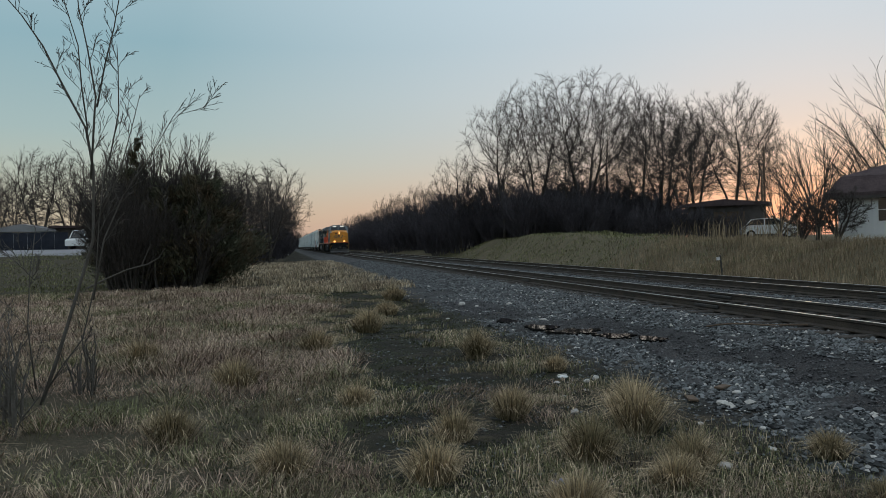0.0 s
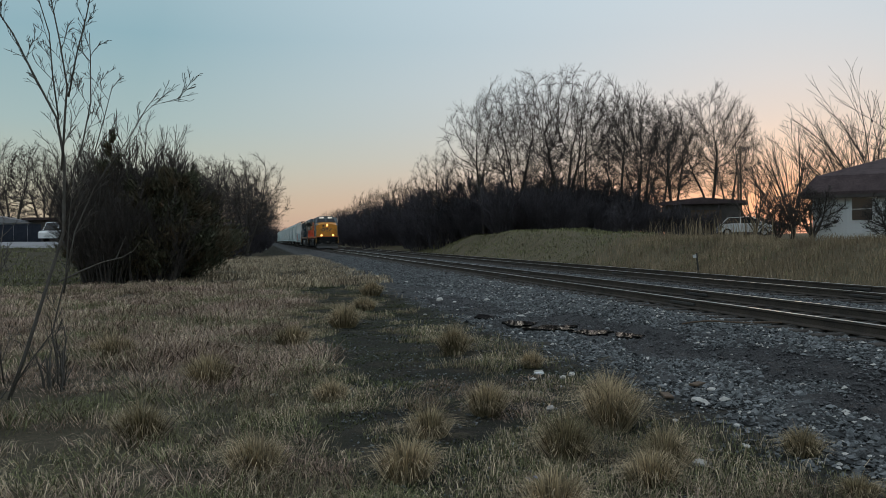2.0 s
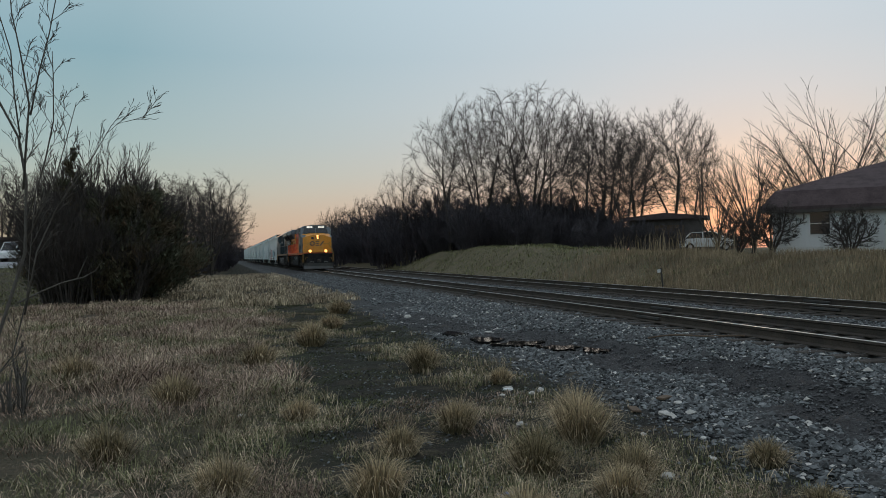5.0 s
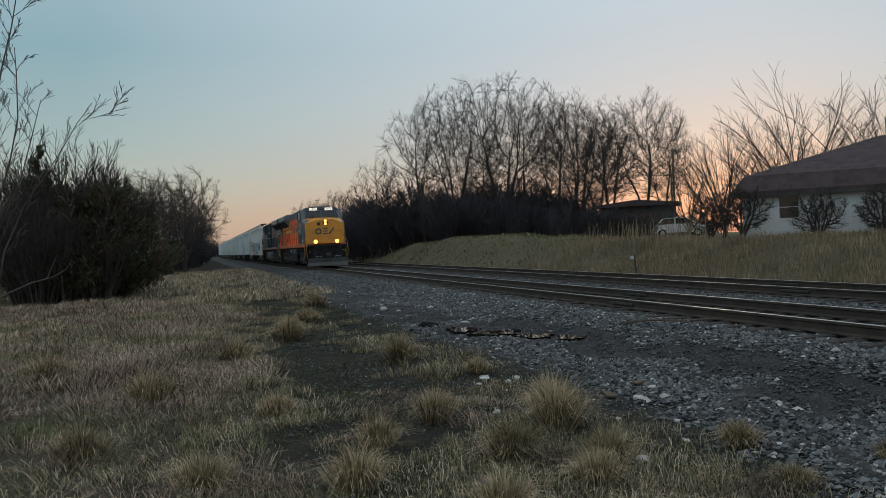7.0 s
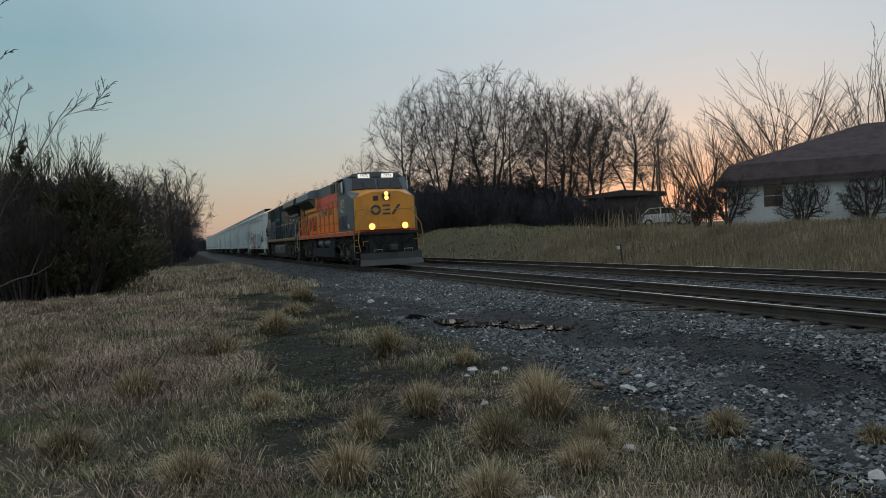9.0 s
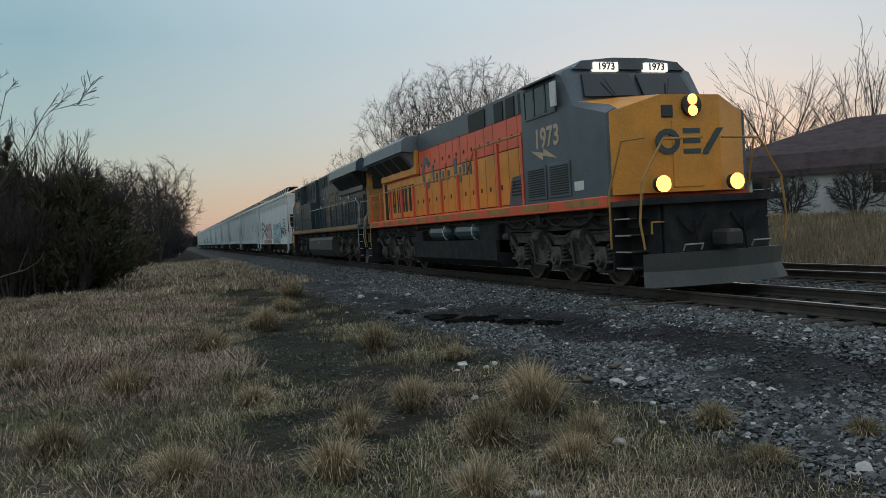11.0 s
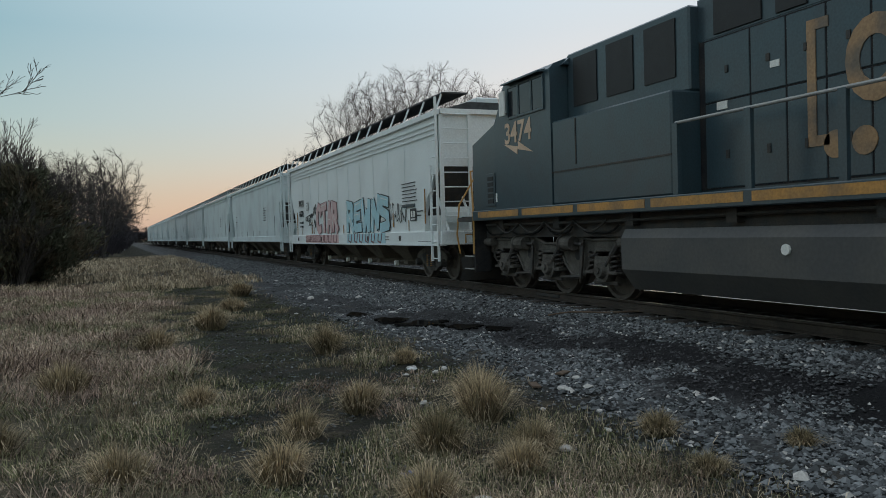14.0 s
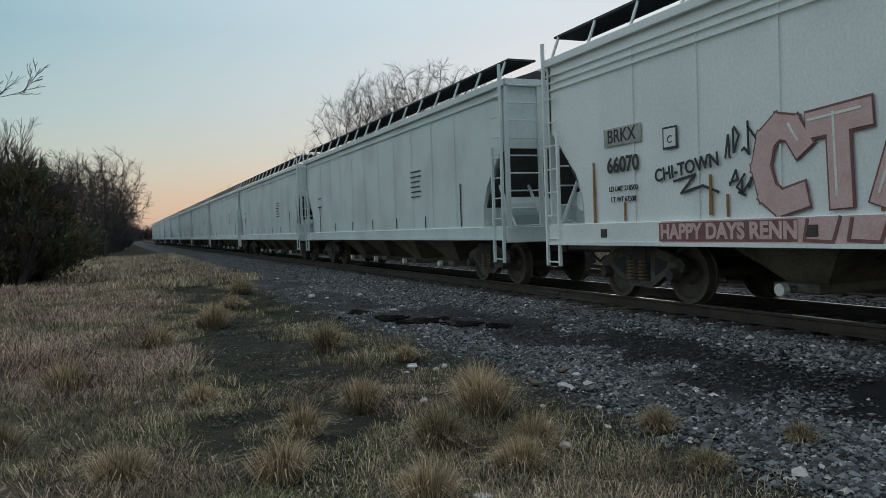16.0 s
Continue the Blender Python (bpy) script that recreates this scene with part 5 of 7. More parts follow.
def branch_arrays(segs, sides):
    """Tapered rods for many segments at once. segs: rows of x, y, z, x2, y2, z2, r, r2."""
    s = np.array(segs, float)
    p, q, r, r2 = s[:, :3], s[:, 3:6], s[:, 6], s[:, 7]
    d = q - p
    d /= np.linalg.norm(d, axis=1)[:, None] + 1e-9
    ref = np.where(np.abs(d[:, 2:3]) > 0.8, [[1.0, 0, 0]], [[0, 0, 1.0]])
    u = np.cross(d, ref)
    u /= np.linalg.norm(u, axis=1)[:, None]
    w = np.cross(d, u)
    ang = np.arange(sides) * 2 * math.pi / sides
    ring = u[:, None, :] * np.cos(ang)[None, :, None] + w[:, None, :] * np.sin(ang)[None, :, None]
    v = np.concatenate([p[:, None] + ring * r[:, None, None], q[:, None] + ring * r2[:, None, None]], 1).reshape(-1, 3)
    base = (np.arange(len(s)) * 2 * sides)[:, None, None]
    i = np.arange(sides)
    j = (i + 1) % sides
    f = (np.stack([i, j, j + sides, i + sides], -1)[None] + base).reshape(-1, 4)
    return v, f


def grow(rnd, p, d, length, r, level, out, spread=0.6, kids=4, up=0.25, seglen=4, least=0.012, gap=0.25, ratio=0.56):
    """One limb as a gently bent row of segments, with side limbs turning outward. out[level] takes the segments."""
    p, d = np.array(p, float), np.array(d, float)
    wob = 0.07 + 0.035 * level
    step = length / seglen
    pts, dirs = [p], [d]
    for k in range(seglen):
        d = d + np.array([rnd.gauss(0, wob), rnd.gauss(0, wob), rnd.gauss(0, wob * 0.6) + up * 0.16])
        d /= np.linalg.norm(d)
        q = p + d * step
        ra, rb = r * (1 - 0.65 * k / seglen), r * (1 - 0.65 * (k + 1) / seglen)
        out[level].append((*p, *q, max(ra, least), max(rb, least)))
        p = q
        pts.append(p)
        dirs.append(d)
    if level + 1 >= len(out):
        return
    n = kids + rnd.randint(-1, 1)
    for k in range(n):
        t = gap + (1 - gap) * (k + rnd.random()) / n
        i = min(int(t * seglen), seglen - 1)
        f = t * seglen - i
        base = pts[i] * (1 - f) + pts[i + 1] * f
        side = np.array([rnd.gauss(0, 1), rnd.gauss(0, 1), rnd.gauss(0, 0.6)])
        radial = np.array([base[0], base[1], 0.0])
        side = side / np.linalg.norm(side) + radial / (np.linalg.norm(radial) + 0.3) * 0.55
        side -= dirs[i] * side.dot(dirs[i])
        side /= np.linalg.norm(side) + 1e-9
        ang = spread * rnd.uniform(0.75, 1.25)
        nd = dirs[i] * math.cos(ang) + side * math.sin(ang)
        nd[2] += up * 0.3
        nd /= np.linalg.norm(nd)
        grow(rnd, base, nd, length * ratio * rnd.uniform(0.75, 1.25) * (1.1 - 0.45 * t), r * (1 - 0.65 * t) * 0.62, level + 1, out, spread, kids, up, max(2, seglen - 1), least, 0.2, ratio)


def stems_mesh(name, levels, material, sides=(7, 5, 4, 3, 3, 3)):
    vs, fs, n = [], [], 0
    for k, segs in enumerate(levels):
        if not segs:
            continue
        v, f = branch_arrays(segs, sides[min(k, 5)])
        vs.append(v)
        fs += (f + n).tolist()
        n += len(v)
    me = bpy.data.meshes.new(name)
    me.from_pydata(np.concatenate(vs).tolist(), [], fs)
    me.materials.append(material)
    me.shade_smooth()
    return me


def crown_skeleton(seed, stems, centre, radii, count, step=0.5, kill=0.85, reach=5.0, rise=0.3, low=0.8):
    """Limbs that grow from given stems towards points strewn through a lobed crown. Gives nodes, parents and twig counts."""
    rng = np.random.default_rng(seed)
    u = rng.normal(0, 1, (count, 3))
    u /= np.linalg.norm(u, axis=1)[:, None]
    az = np.arctan2(u[:, 1], u[:, 0])
    lobe = 1 + 0.13 * np.sin(3 * az + seed) + 0.10 * np.sin(5 * az + 2 * seed + 4 * u[:, 2])
    goal = np.array(centre) + u * (rng.random(count) ** 0.42 * lobe)[:, None] * np.array(radii)
    goal = goal[goal[:, 2] > centre[2] - radii[2] * low]
    pos, par = [], []
    for line in stems:
        pts = [np.array(p, float) for p in line]
        prev = -1
        for k, p in enumerate(pts):
            if k == 0 and pos:
                prev = int(np.argmin([np.linalg.norm(q - p) for q in pos]))
                continue
            q0 = pos[prev] if prev >= 0 else None
            n = 1 if q0 is None else max(1, int(np.linalg.norm(p - q0) / step))
            for j in range(1, n + 1):
                par.append(prev)
                pos.append(p if q0 is None else q0 + (p - q0) * j / n)
                prev = len(pos) - 1
    near = np.full(len(goal), 1e9)
    who = np.zeros(len(goal), int)
    fresh = list(range(len(pos)))
    kids = np.zeros(20000, int)
    for _ in range(140):
        if not fresh or not len(goal):
            break
        d = np.linalg.norm(goal[:, None] - np.array([pos[i] for i in fresh])[None], axis=2)
        j = d.argmin(1)
        m = d[np.arange(len(goal)), j]
        better = m < near
        near, who = np.where(better, m, near), np.where(better, np.array(fresh)[j], who)
        alive = near > kill
        goal, near, who = goal[alive], near[alive], who[alive]
        fresh = []
        for i in np.unique(who[near < reach]):
            if kids[i] > 2:
                continue
            mine = goal[(who == i) & (near < reach)] - pos[i]
            dr = (mine / np.linalg.norm(mine, axis=1)[:, None]).mean(0) + rng.normal(0, 0.13, 3)
            dr[2] += rise
            if par[i] >= 0:
                back = pos[i] - pos[par[i]]
                dr += 0.5 * back / (np.linalg.norm(back) + 1e-9)
            dr /= np.linalg.norm(dr) + 1e-9
            pos.append(pos[i] + dr * step)
            par.append(int(i))
            kids[i] += 1
            fresh.append(len(pos) - 1)
    tips = np.zeros(len(pos))
    has = set(par)
    for i in range(len(pos) - 1, -1, -1):
        if i not in has:
            tips[i] += 1
        if par[i] >= 0:
            tips[par[i]] += tips[i]
    return np.array(pos), par, tips


def bare_tree(seed, height, label, width, stems=3, count=1300, base=0.3, low=0.8, group="", twig=0.85, least=0.015, rise=0.22, step=0.5, name="bare_tree"):
    """A leafless tree: trunk and limbs by a grown skeleton, thickness by the twigs each limb carries, and fine twigs on the outside."""
    rnd = random.Random(seed)
    tree = empty(name, label, "tree", group)
    cz, rz = height * (0.5 + base * 0.5), height * (0.5 - base * 0.5)
    fork = height * base * 0.75
    lines = [[(0, 0, -0.4), (0, 0, fork * 0.5), (rnd.uniform(-0.1, 0.1), 0, fork)]]
    for k in range(stems):
        a = 6.283 * (k + 0.5 * rnd.random()) / stems
        r = width * rnd.uniform(0.10, 0.2)
        lines.append([(0, 0, fork * rnd.uniform(0.6, 1.0)), (math.cos(a) * r * 0.5, math.sin(a) * r * 0.5, fork + height * 0.12), (math.cos(a) * r, math.sin(a) * r, fork + height * rnd.uniform(0.25, 0.36))])
    pos, par, tips = crown_skeleton(seed, lines, (0, 0, cz), (width / 2, width / 2, rz), count, step, step * 1.7, step * 10, rise, low)
    pos = pos * np.array([1, 1, height / (pos[:, 2].max() + twig * 0.6)])
    rad = np.maximum(least * np.maximum(tips, 1) ** 0.52, least)
    thick, thin = [], []
    for i, p in enumerate(par):
        if p < 0:
            continue
        flare = 1.35 if pos[p][2] < 0 else 1.0
        (thick if tips[i] > 14 else thin).append((*pos[p], *pos[i], min(rad[p], rad[i] * 1.5) * flare, rad[i]))
        if tips[i] <= 7:
            d0 = pos[i] - pos[p]
            d0 = d0 / (np.linalg.norm(d0) + 1e-9)
            for _ in range(4 if tips[i] <= 2 else 2):
                d = d0 + np.array([rnd.gauss(0, 0.7), rnd.gauss(0, 0.7), rnd.gauss(0.15, 0.45)])
                d /= np.linalg.norm(d)
                ln = twig * rnd.uniform(0.5, 1.25)
                mid = pos[i] + d * ln * 0.5
                thin.append((*pos[i], *mid, least * 0.75, least * 0.6))
                for _ in range(2):
                    e = d + np.array([rnd.gauss(0, 0.35), rnd.gauss(0, 0.35), rnd.gauss(0.15, 0.25)])
                    e /= np.linalg.norm(e)
                    thin.append((*mid, *(mid + e * ln * rnd.uniform(0.4, 0.7)), least * 0.6, least * 0.4))
    for nm, me in (("trunk", stems_mesh("trunk", [thick], BARK, (7,))), ("crown", stems_mesh("crown", [thin], TWIG, (3,)))):
        ob = new(nm, me)
        ob.parent = tree
    return tree


def fan_tree(seed, height, label, group):
    """A vase-shaped small tree: many long straight shoots fanning from a short trunk."""
    rnd = random.Random(seed)
    tree = empty("bare_tree", label, "tree", group)
    out = [[] for _ in range(3)]
    out[0].append((0, 0, -0.4, 0, 0, height * 0.13, 0.17, 0.13))
    for k in range(13):
        a = 6.283 * (k * 0.618)
        t = math.sqrt((k + 0.5) / 13) * 0.95
        d = np.array([math.cos(a) * t, math.sin(a) * t, 1.0])
        grow(rnd, (0, 0, height * rnd.uniform(0.08, 0.13)), d / np.linalg.norm(d), height * (0.88 - 0.1 * t) * rnd.uniform(0.85, 1.1), 0.05, 0, out, 0.26, 5, 0.06, 5, 0.008, 0.2, 0.55)
    k = height / max(q[5] for lv in out for q in lv)
    out = [[tuple(v * k for v in q[:6]) + q[6:] for q in lv] for lv in out]
    for nm, lv, m in (("trunk", out[:1], BARK), ("crown", out[1:], TWIG)):
        ob = new(nm, stems_mesh(nm, lv, m, (5, 3, 3)))
        ob.parent = tree
    return tree


def shrub(seed, height, width, stems, material, name="bare_shrub", label="tangle of bare grey-brown shrub stems", levels=3, kids=5, least=0.010, group="", up=0.35, spread=0.5):
    rnd = random.Random(seed)
    thing = empty(name, label, "shrub", group)
    out = [[] for _ in range(levels)]
    for k in range(stems):
        a, rr = rnd.random() * 6.283, width * 0.5 * math.sqrt(rnd.random())
        x, y = math.cos(a) * rr * 0.7, math.sin(a) * rr * 0.7
        d = np.array([math.cos(a) * 0.3 * rr, math.sin(a) * 0.3 * rr, 1.4])
        h = height * rnd.uniform(0.6, 1.0) * (1 - 0.3 * rr / max(width * 0.5, 0.1))
        grow(rnd, (x, y, -0.15), d / np.linalg.norm(d), h, 0.018 + 0.005 * height, 0, out, spread, kids, up, 4, least, 0.1)
    k = height / max(s[5] for lv in out for s in lv)
    out = [[tuple(q * k for q in s[:6]) + s[6:] for s in lv] for lv in out]
    ob = tagged(new("crown", stems_mesh("crown", out, material, (5, 4, 3, 3))), kind="stuff")
    ob.parent = thing
    return thing


def leaf_cards(centres, dirs, size, rng):
    """Small folded sprays, two triangles each, round given points."""
    n = len(centres)
    d = dirs + rng.normal(0, 0.45, (n, 3))
    d /= np.linalg.norm(d, axis=1)[:, None]
    s = np.cross(d, rng.normal(0, 1, (n, 3)))
    s /= np.linalg.norm(s, axis=1)[:, None]
    L = size * rng.uniform(0.6, 1.5, (n, 1))
    W = L * rng.uniform(0.14, 0.28, (n, 1))
    up = np.cross(d, s) * W * 0.4
    v = np.stack([centres - d * L * 0.3, centres + s * W + up, centres + d * L, centres - s * W + up], 1).reshape(-1, 3)
    i = (np.arange(n) * 4)[:, None]
    f = np.concatenate([i + [0, 1, 2], i + [0, 2, 3]])
    return v, f


def cedar(seed, height, radius, label, count=16000, size=0.16, shape=0.75):
    """A conical evergreen: trunk, drooping limbs and thousands of small sprays, with an uneven outline."""
    rng, rnd = np.random.default_rng(seed), random.Random(seed)
    thing = empty("cedar_tree", label, "tree")
    part("trunk", Geo().rod((0, 0, -0.3), (0, 0, height * 0.96), 0.02 * height, 0.01, 7), BARK, thing)
    limbs, cs, ds = [], [], []
    nl = int(46 * height / 5)
    for k in range(nl):
        t = (k + rnd.random()) / nl
        z = 0.15 + t * (height - 0.3)
        a = rnd.random() * 6.283
        ln = radius * ((1 - t) ** shape) * rnd.uniform(0.55, 1.15) + 0.12 * (1 - t) + 0.04
        tip = np.array([math.cos(a) * ln, math.sin(a) * ln, z + ln * rnd.uniform(0.15, 0.7)])
        root = np.array([0, 0, z])
        limbs.append((*root, *tip, 0.025, 0.008))
        m = int(count / nl * (0.35 + 1.3 * ln / radius))
        w = rng.uniform(0.2, 1.03, m) ** 0.7
        c = root + (tip - root) * w[:, None] + rng.normal(0, 0.13 * ln + 0.03, (m, 3)) * np.array([1, 1, 0.9])
        cs.append(c)
        ds.append(np.repeat(((tip - root) / np.linalg.norm(tip - root) + np.array([0, 0, 0.5]))[None], m, 0))
    ob = new("limbs", stems_mesh("limbs", [limbs], BARK, (4,)))
    ob.parent = thing
    v, f = leaf_cards(np.concatenate(cs), np.concatenate(ds), size, rng)
    me = bpy.data.meshes.new("foliage")
    me.from_pydata(v.tolist(), [], f.tolist())
    me.materials.append(CEDAR)
    ob = tagged(new("foliage", me), kind="stuff")
    ob.parent = thing
    return thing


def put(thing, x, y, turn=0.0, scale=1.0, sink=0.0):
    thing.matrix_basis = pose(x, y, float(ground_z(x, y)) - sink, 0, 0, turn) @ Matrix.Diagonal((scale, scale, scale, 1))
    return thing


def put_copy(thing, x, y, turn=0.0, scale=1.0, sink=0.0):
    ob = copy_thing(thing, Matrix.Identity(4))
    return put(ob, x, y, turn, scale, sink)


def build_trees():
    # tall bare trees behind the bank
    grp = "trees behind the bank"
    A = bare_tree(11, 17.6, "tall bare tree with a wide domed crown", 13.8, 3, 1900, 0.24, 0.85, grp)
    B = bare_tree(12, 16.2, "tall bare tree with a dense rounded crown", 10.8, 3, 1700, 0.26, 0.9, grp)
    C = bare_tree(13, 14.0, "slim leaning bare tree with upswept limbs", 7.2, 2, 1000, 0.26, 0.95, grp, rise=0.4)
    put(A, 28.4, 75, 20)
    put(B, 44.2, 74, 120)
    put(C, 20.4, 77, 10, 1.04)
    for src, x, y, turn, sc in ((B, 23.8, 77, 200, 1.04), (B, 38.0, 77, 250, 0.98), (C, 33.4, 73, 70, 1.12), (C, 35.8, 74, 190, 1.1), (C, 31.6, 77, 40, 1.15), (C, 40.5, 75, 140, 1.08), (C, 47.5, 76, 130, 0.95),
                                (C, 25.8, 73, 20, 0.8), (C, 18.0, 86, 20, 0.8), (C, 36.8, 71, 120, 0.85), (C, 42.0, 78, 10, 1.0)):
        put_copy(src, x, y, turn, sc)
    # bare trees standing out of the hedgerow down the line
    rnd = random.Random(18)
    for k in range(16):
        y = 92 + 11 * k + rnd.uniform(-3, 3)
        put_copy(C, 18.5 + rnd.uniform(-1.2, 2.5), y, rnd.uniform(0, 360), rnd.uniform(0.62, 0.76))
    # slender trees beside the white house
    D = fan_tree(14, 9.5, "small bare tree of long fine upswept shoots", "trees by the white house")
    put(D, 34.0, 47.5, 0, 0.95)
    for x, y, turn, sc in ((30.8, 47.0, 100, 0.78), (37.5, 52.0, 60, 1.0), (45.2, 52.0, 200, 1.45), (52.5, 50.0, 300, 1.6), (57, 44, 90, 1.5), (41.0, 50.0, 20, 1.15)):
        put_copy(D, x, y, turn, sc)
    E = bare_tree(31, 2.7, "low round-headed bare shrub before the white house", 2.5, 5, 900, 0.16, 0.97, "shrubs by the white house", 0.26, 0.012, 0.15, 0.14, "round_shrub")
    put(E, 34.2, 38.9, 0, 1.25)
    for x, y, turn, sc in ((36.9, 36.6, 50, 1.3), (31.2, 42.0, 150, 1.35), (39.6, 34.2, 30, 1.5), (30.6, 44.4, 20, 1.2)):
        put_copy(E, x, y, turn, sc)
    # dark hedgerow along the second track, out to the distance
    hs = [shrub(40 + k, 6.4, 5.4, 30, HEDGE, "hedgerow_shrub", "dark dense hedgerow shrub along the track", 4, 5, 0.015, "hedgerow by the second track", 0.55, 0.5) for k in range(3)]
    rnd = random.Random(8)
    rows = []
    for k in range(46):
        t = k / 45
        y = 70 + 270 * t ** 1.5
        rows.append((17.4 + rnd.uniform(-0.8, 1.6) + 6.0 * max(0, 1 - (y - 70) / 20), y + rnd.uniform(-1, 1), rnd.uniform(0.75, 1.15) * (0.75 + 0.35 * min(1, (y - 65) / 40))))
    for k in range(26):
        rows.append((rnd.uniform(21, 39), rnd.uniform(75, 90), rnd.uniform(0.9, 1.25)))
    for k in range(12):
        rows.append((rnd.uniform(20, 36), rnd.uniform(69, 74), rnd.uniform(0.7, 0.98)))
    for k in range(12):
        rows.append((rnd.uniform(40, 58), rnd.uniform(74, 88), rnd.uniform(0.4, 0.62)))
    for x, y, sc in ((29.0, 57.0, 0.5), (30.6, 56.0, 0.45), (32.2, 55.0, 0.4), (27.6, 58.5, 0.6), (38.0, 62.0, 0.45)):
        rows.append((x, y, sc))
    for k in range(16):
        rows.append((20 + rnd.uniform(-1, 2), 86 + k * 8, rnd.uniform(1.15, 1.4)))
    for k, (x, y, sc) in enumerate(rows):
        (put if k < 3 else put_copy)(hs[k % 3], x, y, rnd.uniform(0, 360), sc)
    # near side: tree row along the line beyond the bush
    T = bare_tree(15, 11.6, "bare trackside tree with a fine dense crown", 8.8, 4, 1700, 0.16, 0.97, "trees along the near side", 0.8, 0.017)
    put(T, -3.0, 90)
    for x, y, turn, sc in ((-6.5, 84, 100, 0.92), (-3.6, 101, 200, 0.95), (-8, 94, 300, 1.0), (-3.4, 114, 50, 0.95), (-3.6, 126, 150, 1.0), (-2.6, 142, 10, 0.9), (-2.0, 170, 80, 0.9), (-1.6, 205, 20, 0.95), (-1.2, 250, 20, 0.95)):
        put_copy(T, x, y, turn, sc)
    for k in range(26):
        y = 76 + k * 6.5
        put_copy(hs[k % 3], -4.2 + min(4.0, (y - 76) * 0.035) + rnd.uniform(-1.4, 0.4), y, rnd.uniform(0, 360), rnd.uniform(0.6, 0.9) * (0.55 if y < 100 else 1.0))
    for x, y, sc in ((-6.5, 76, 0.85), (-8.5, 79, 0.9), (-10, 74, 0.8), (-12, 80, 0.8)):
        put_copy(hs[1], x, y, rnd.uniform(0, 360), sc)
    # woods that close the line in the distance
    for k in range(16):
        put_copy(hs[k % 3], -14 + 2.8 * k, 450 + rnd.uniform(-8, 8), rnd.uniform(0, 360), rnd.uniform(1.2, 1.7))
    for k in range(8):
        put_copy(hs[k % 3], 1.0 + rnd.uniform(-1.0, 0.8), 270 + 20 * k, rnd.uniform(0, 360), rnd.uniform(0.8, 1.0))
    # far left beyond the paved lot
    for x, y, turn, sc in ((-33, 96, 30, 0.8), (-26.5, 90, 130, 0.95), (-38, 104, 230, 0.9), (-44, 100, 330, 0.8), (-24.0, 92, 60, 0.95), (-19, 90, 260, 0.9), (-29.5, 92, 200, 0.72)):
        put_copy(T, x, y, turn, sc)
    # the dark bush: cedars with bare stems round them
    c1 = cedar(21, 6.9, 2.1, "dark cedar with a thin pointed top in a thicket", 13000, 0.11, 1.15)
    put(c1, -7.9, 37.5)
    c2 = cedar(22, 4.9, 2.3, "dark bushy cedar browned by winter", 30000, 0.15, 0.55)
    put(c2, -5.3, 37.2, 0, 1.02)
    for x, y, turn, sc in ((-5.0, 39.8, 90, 0.9), (-6.3, 36.6, 200, 0.92), (-8.0, 38.6, 300, 0.75), (-5.8, 40, 20, 1.05), (-7.4, 40.2, 120, 1.0)):
        put_copy(c2, x, y, turn, sc)
    s1 = shrub(24, 7.2, 3.4, 24, TWIG, "bare_shrub", "tall bare grey-brown shrub in the thicket", 4, 5, 0.008, "thicket of bare shrubs", 0.4, 0.36)
    put(s1, -5.6, 39.2)
    for x, y, turn, sc in ((-7.0, 39.0, 60, 1.0), (-8.0, 37.4, 160, 0.92), (-5.2, 40.8, 220, 0.85), (-8.3, 39.5, 280, 0.9), (-6.2, 41.5, 20, 1.05), (-5.6, 35.4, 130, 0.5), (-7.6, 35.2, 250, 0.7), (-8.1, 35.6, 350, 0.72), (-5.6, 35.0, 80, 0.6), (-6.6, 35.0, 140, 0.68), (-7.6, 34.8, 10, 0.66), (-8.5, 36.6, 60, 0.8), (-8.4, 41, 330, 1.1), (-7.8, 38.2, 15, 1.05), (-6.6, 37.8, 95, 1.0), (-5.9, 38.4, 175, 0.98), (-7.2, 42.0, 255, 1.15), (-8.6, 39.0, 200, 1.0), (-6.4, 40.4, 310, 1.1), (-5.2, 41.5, 200, 0.95)):
        put_copy(s1, x, y, turn, sc)


build_trees()


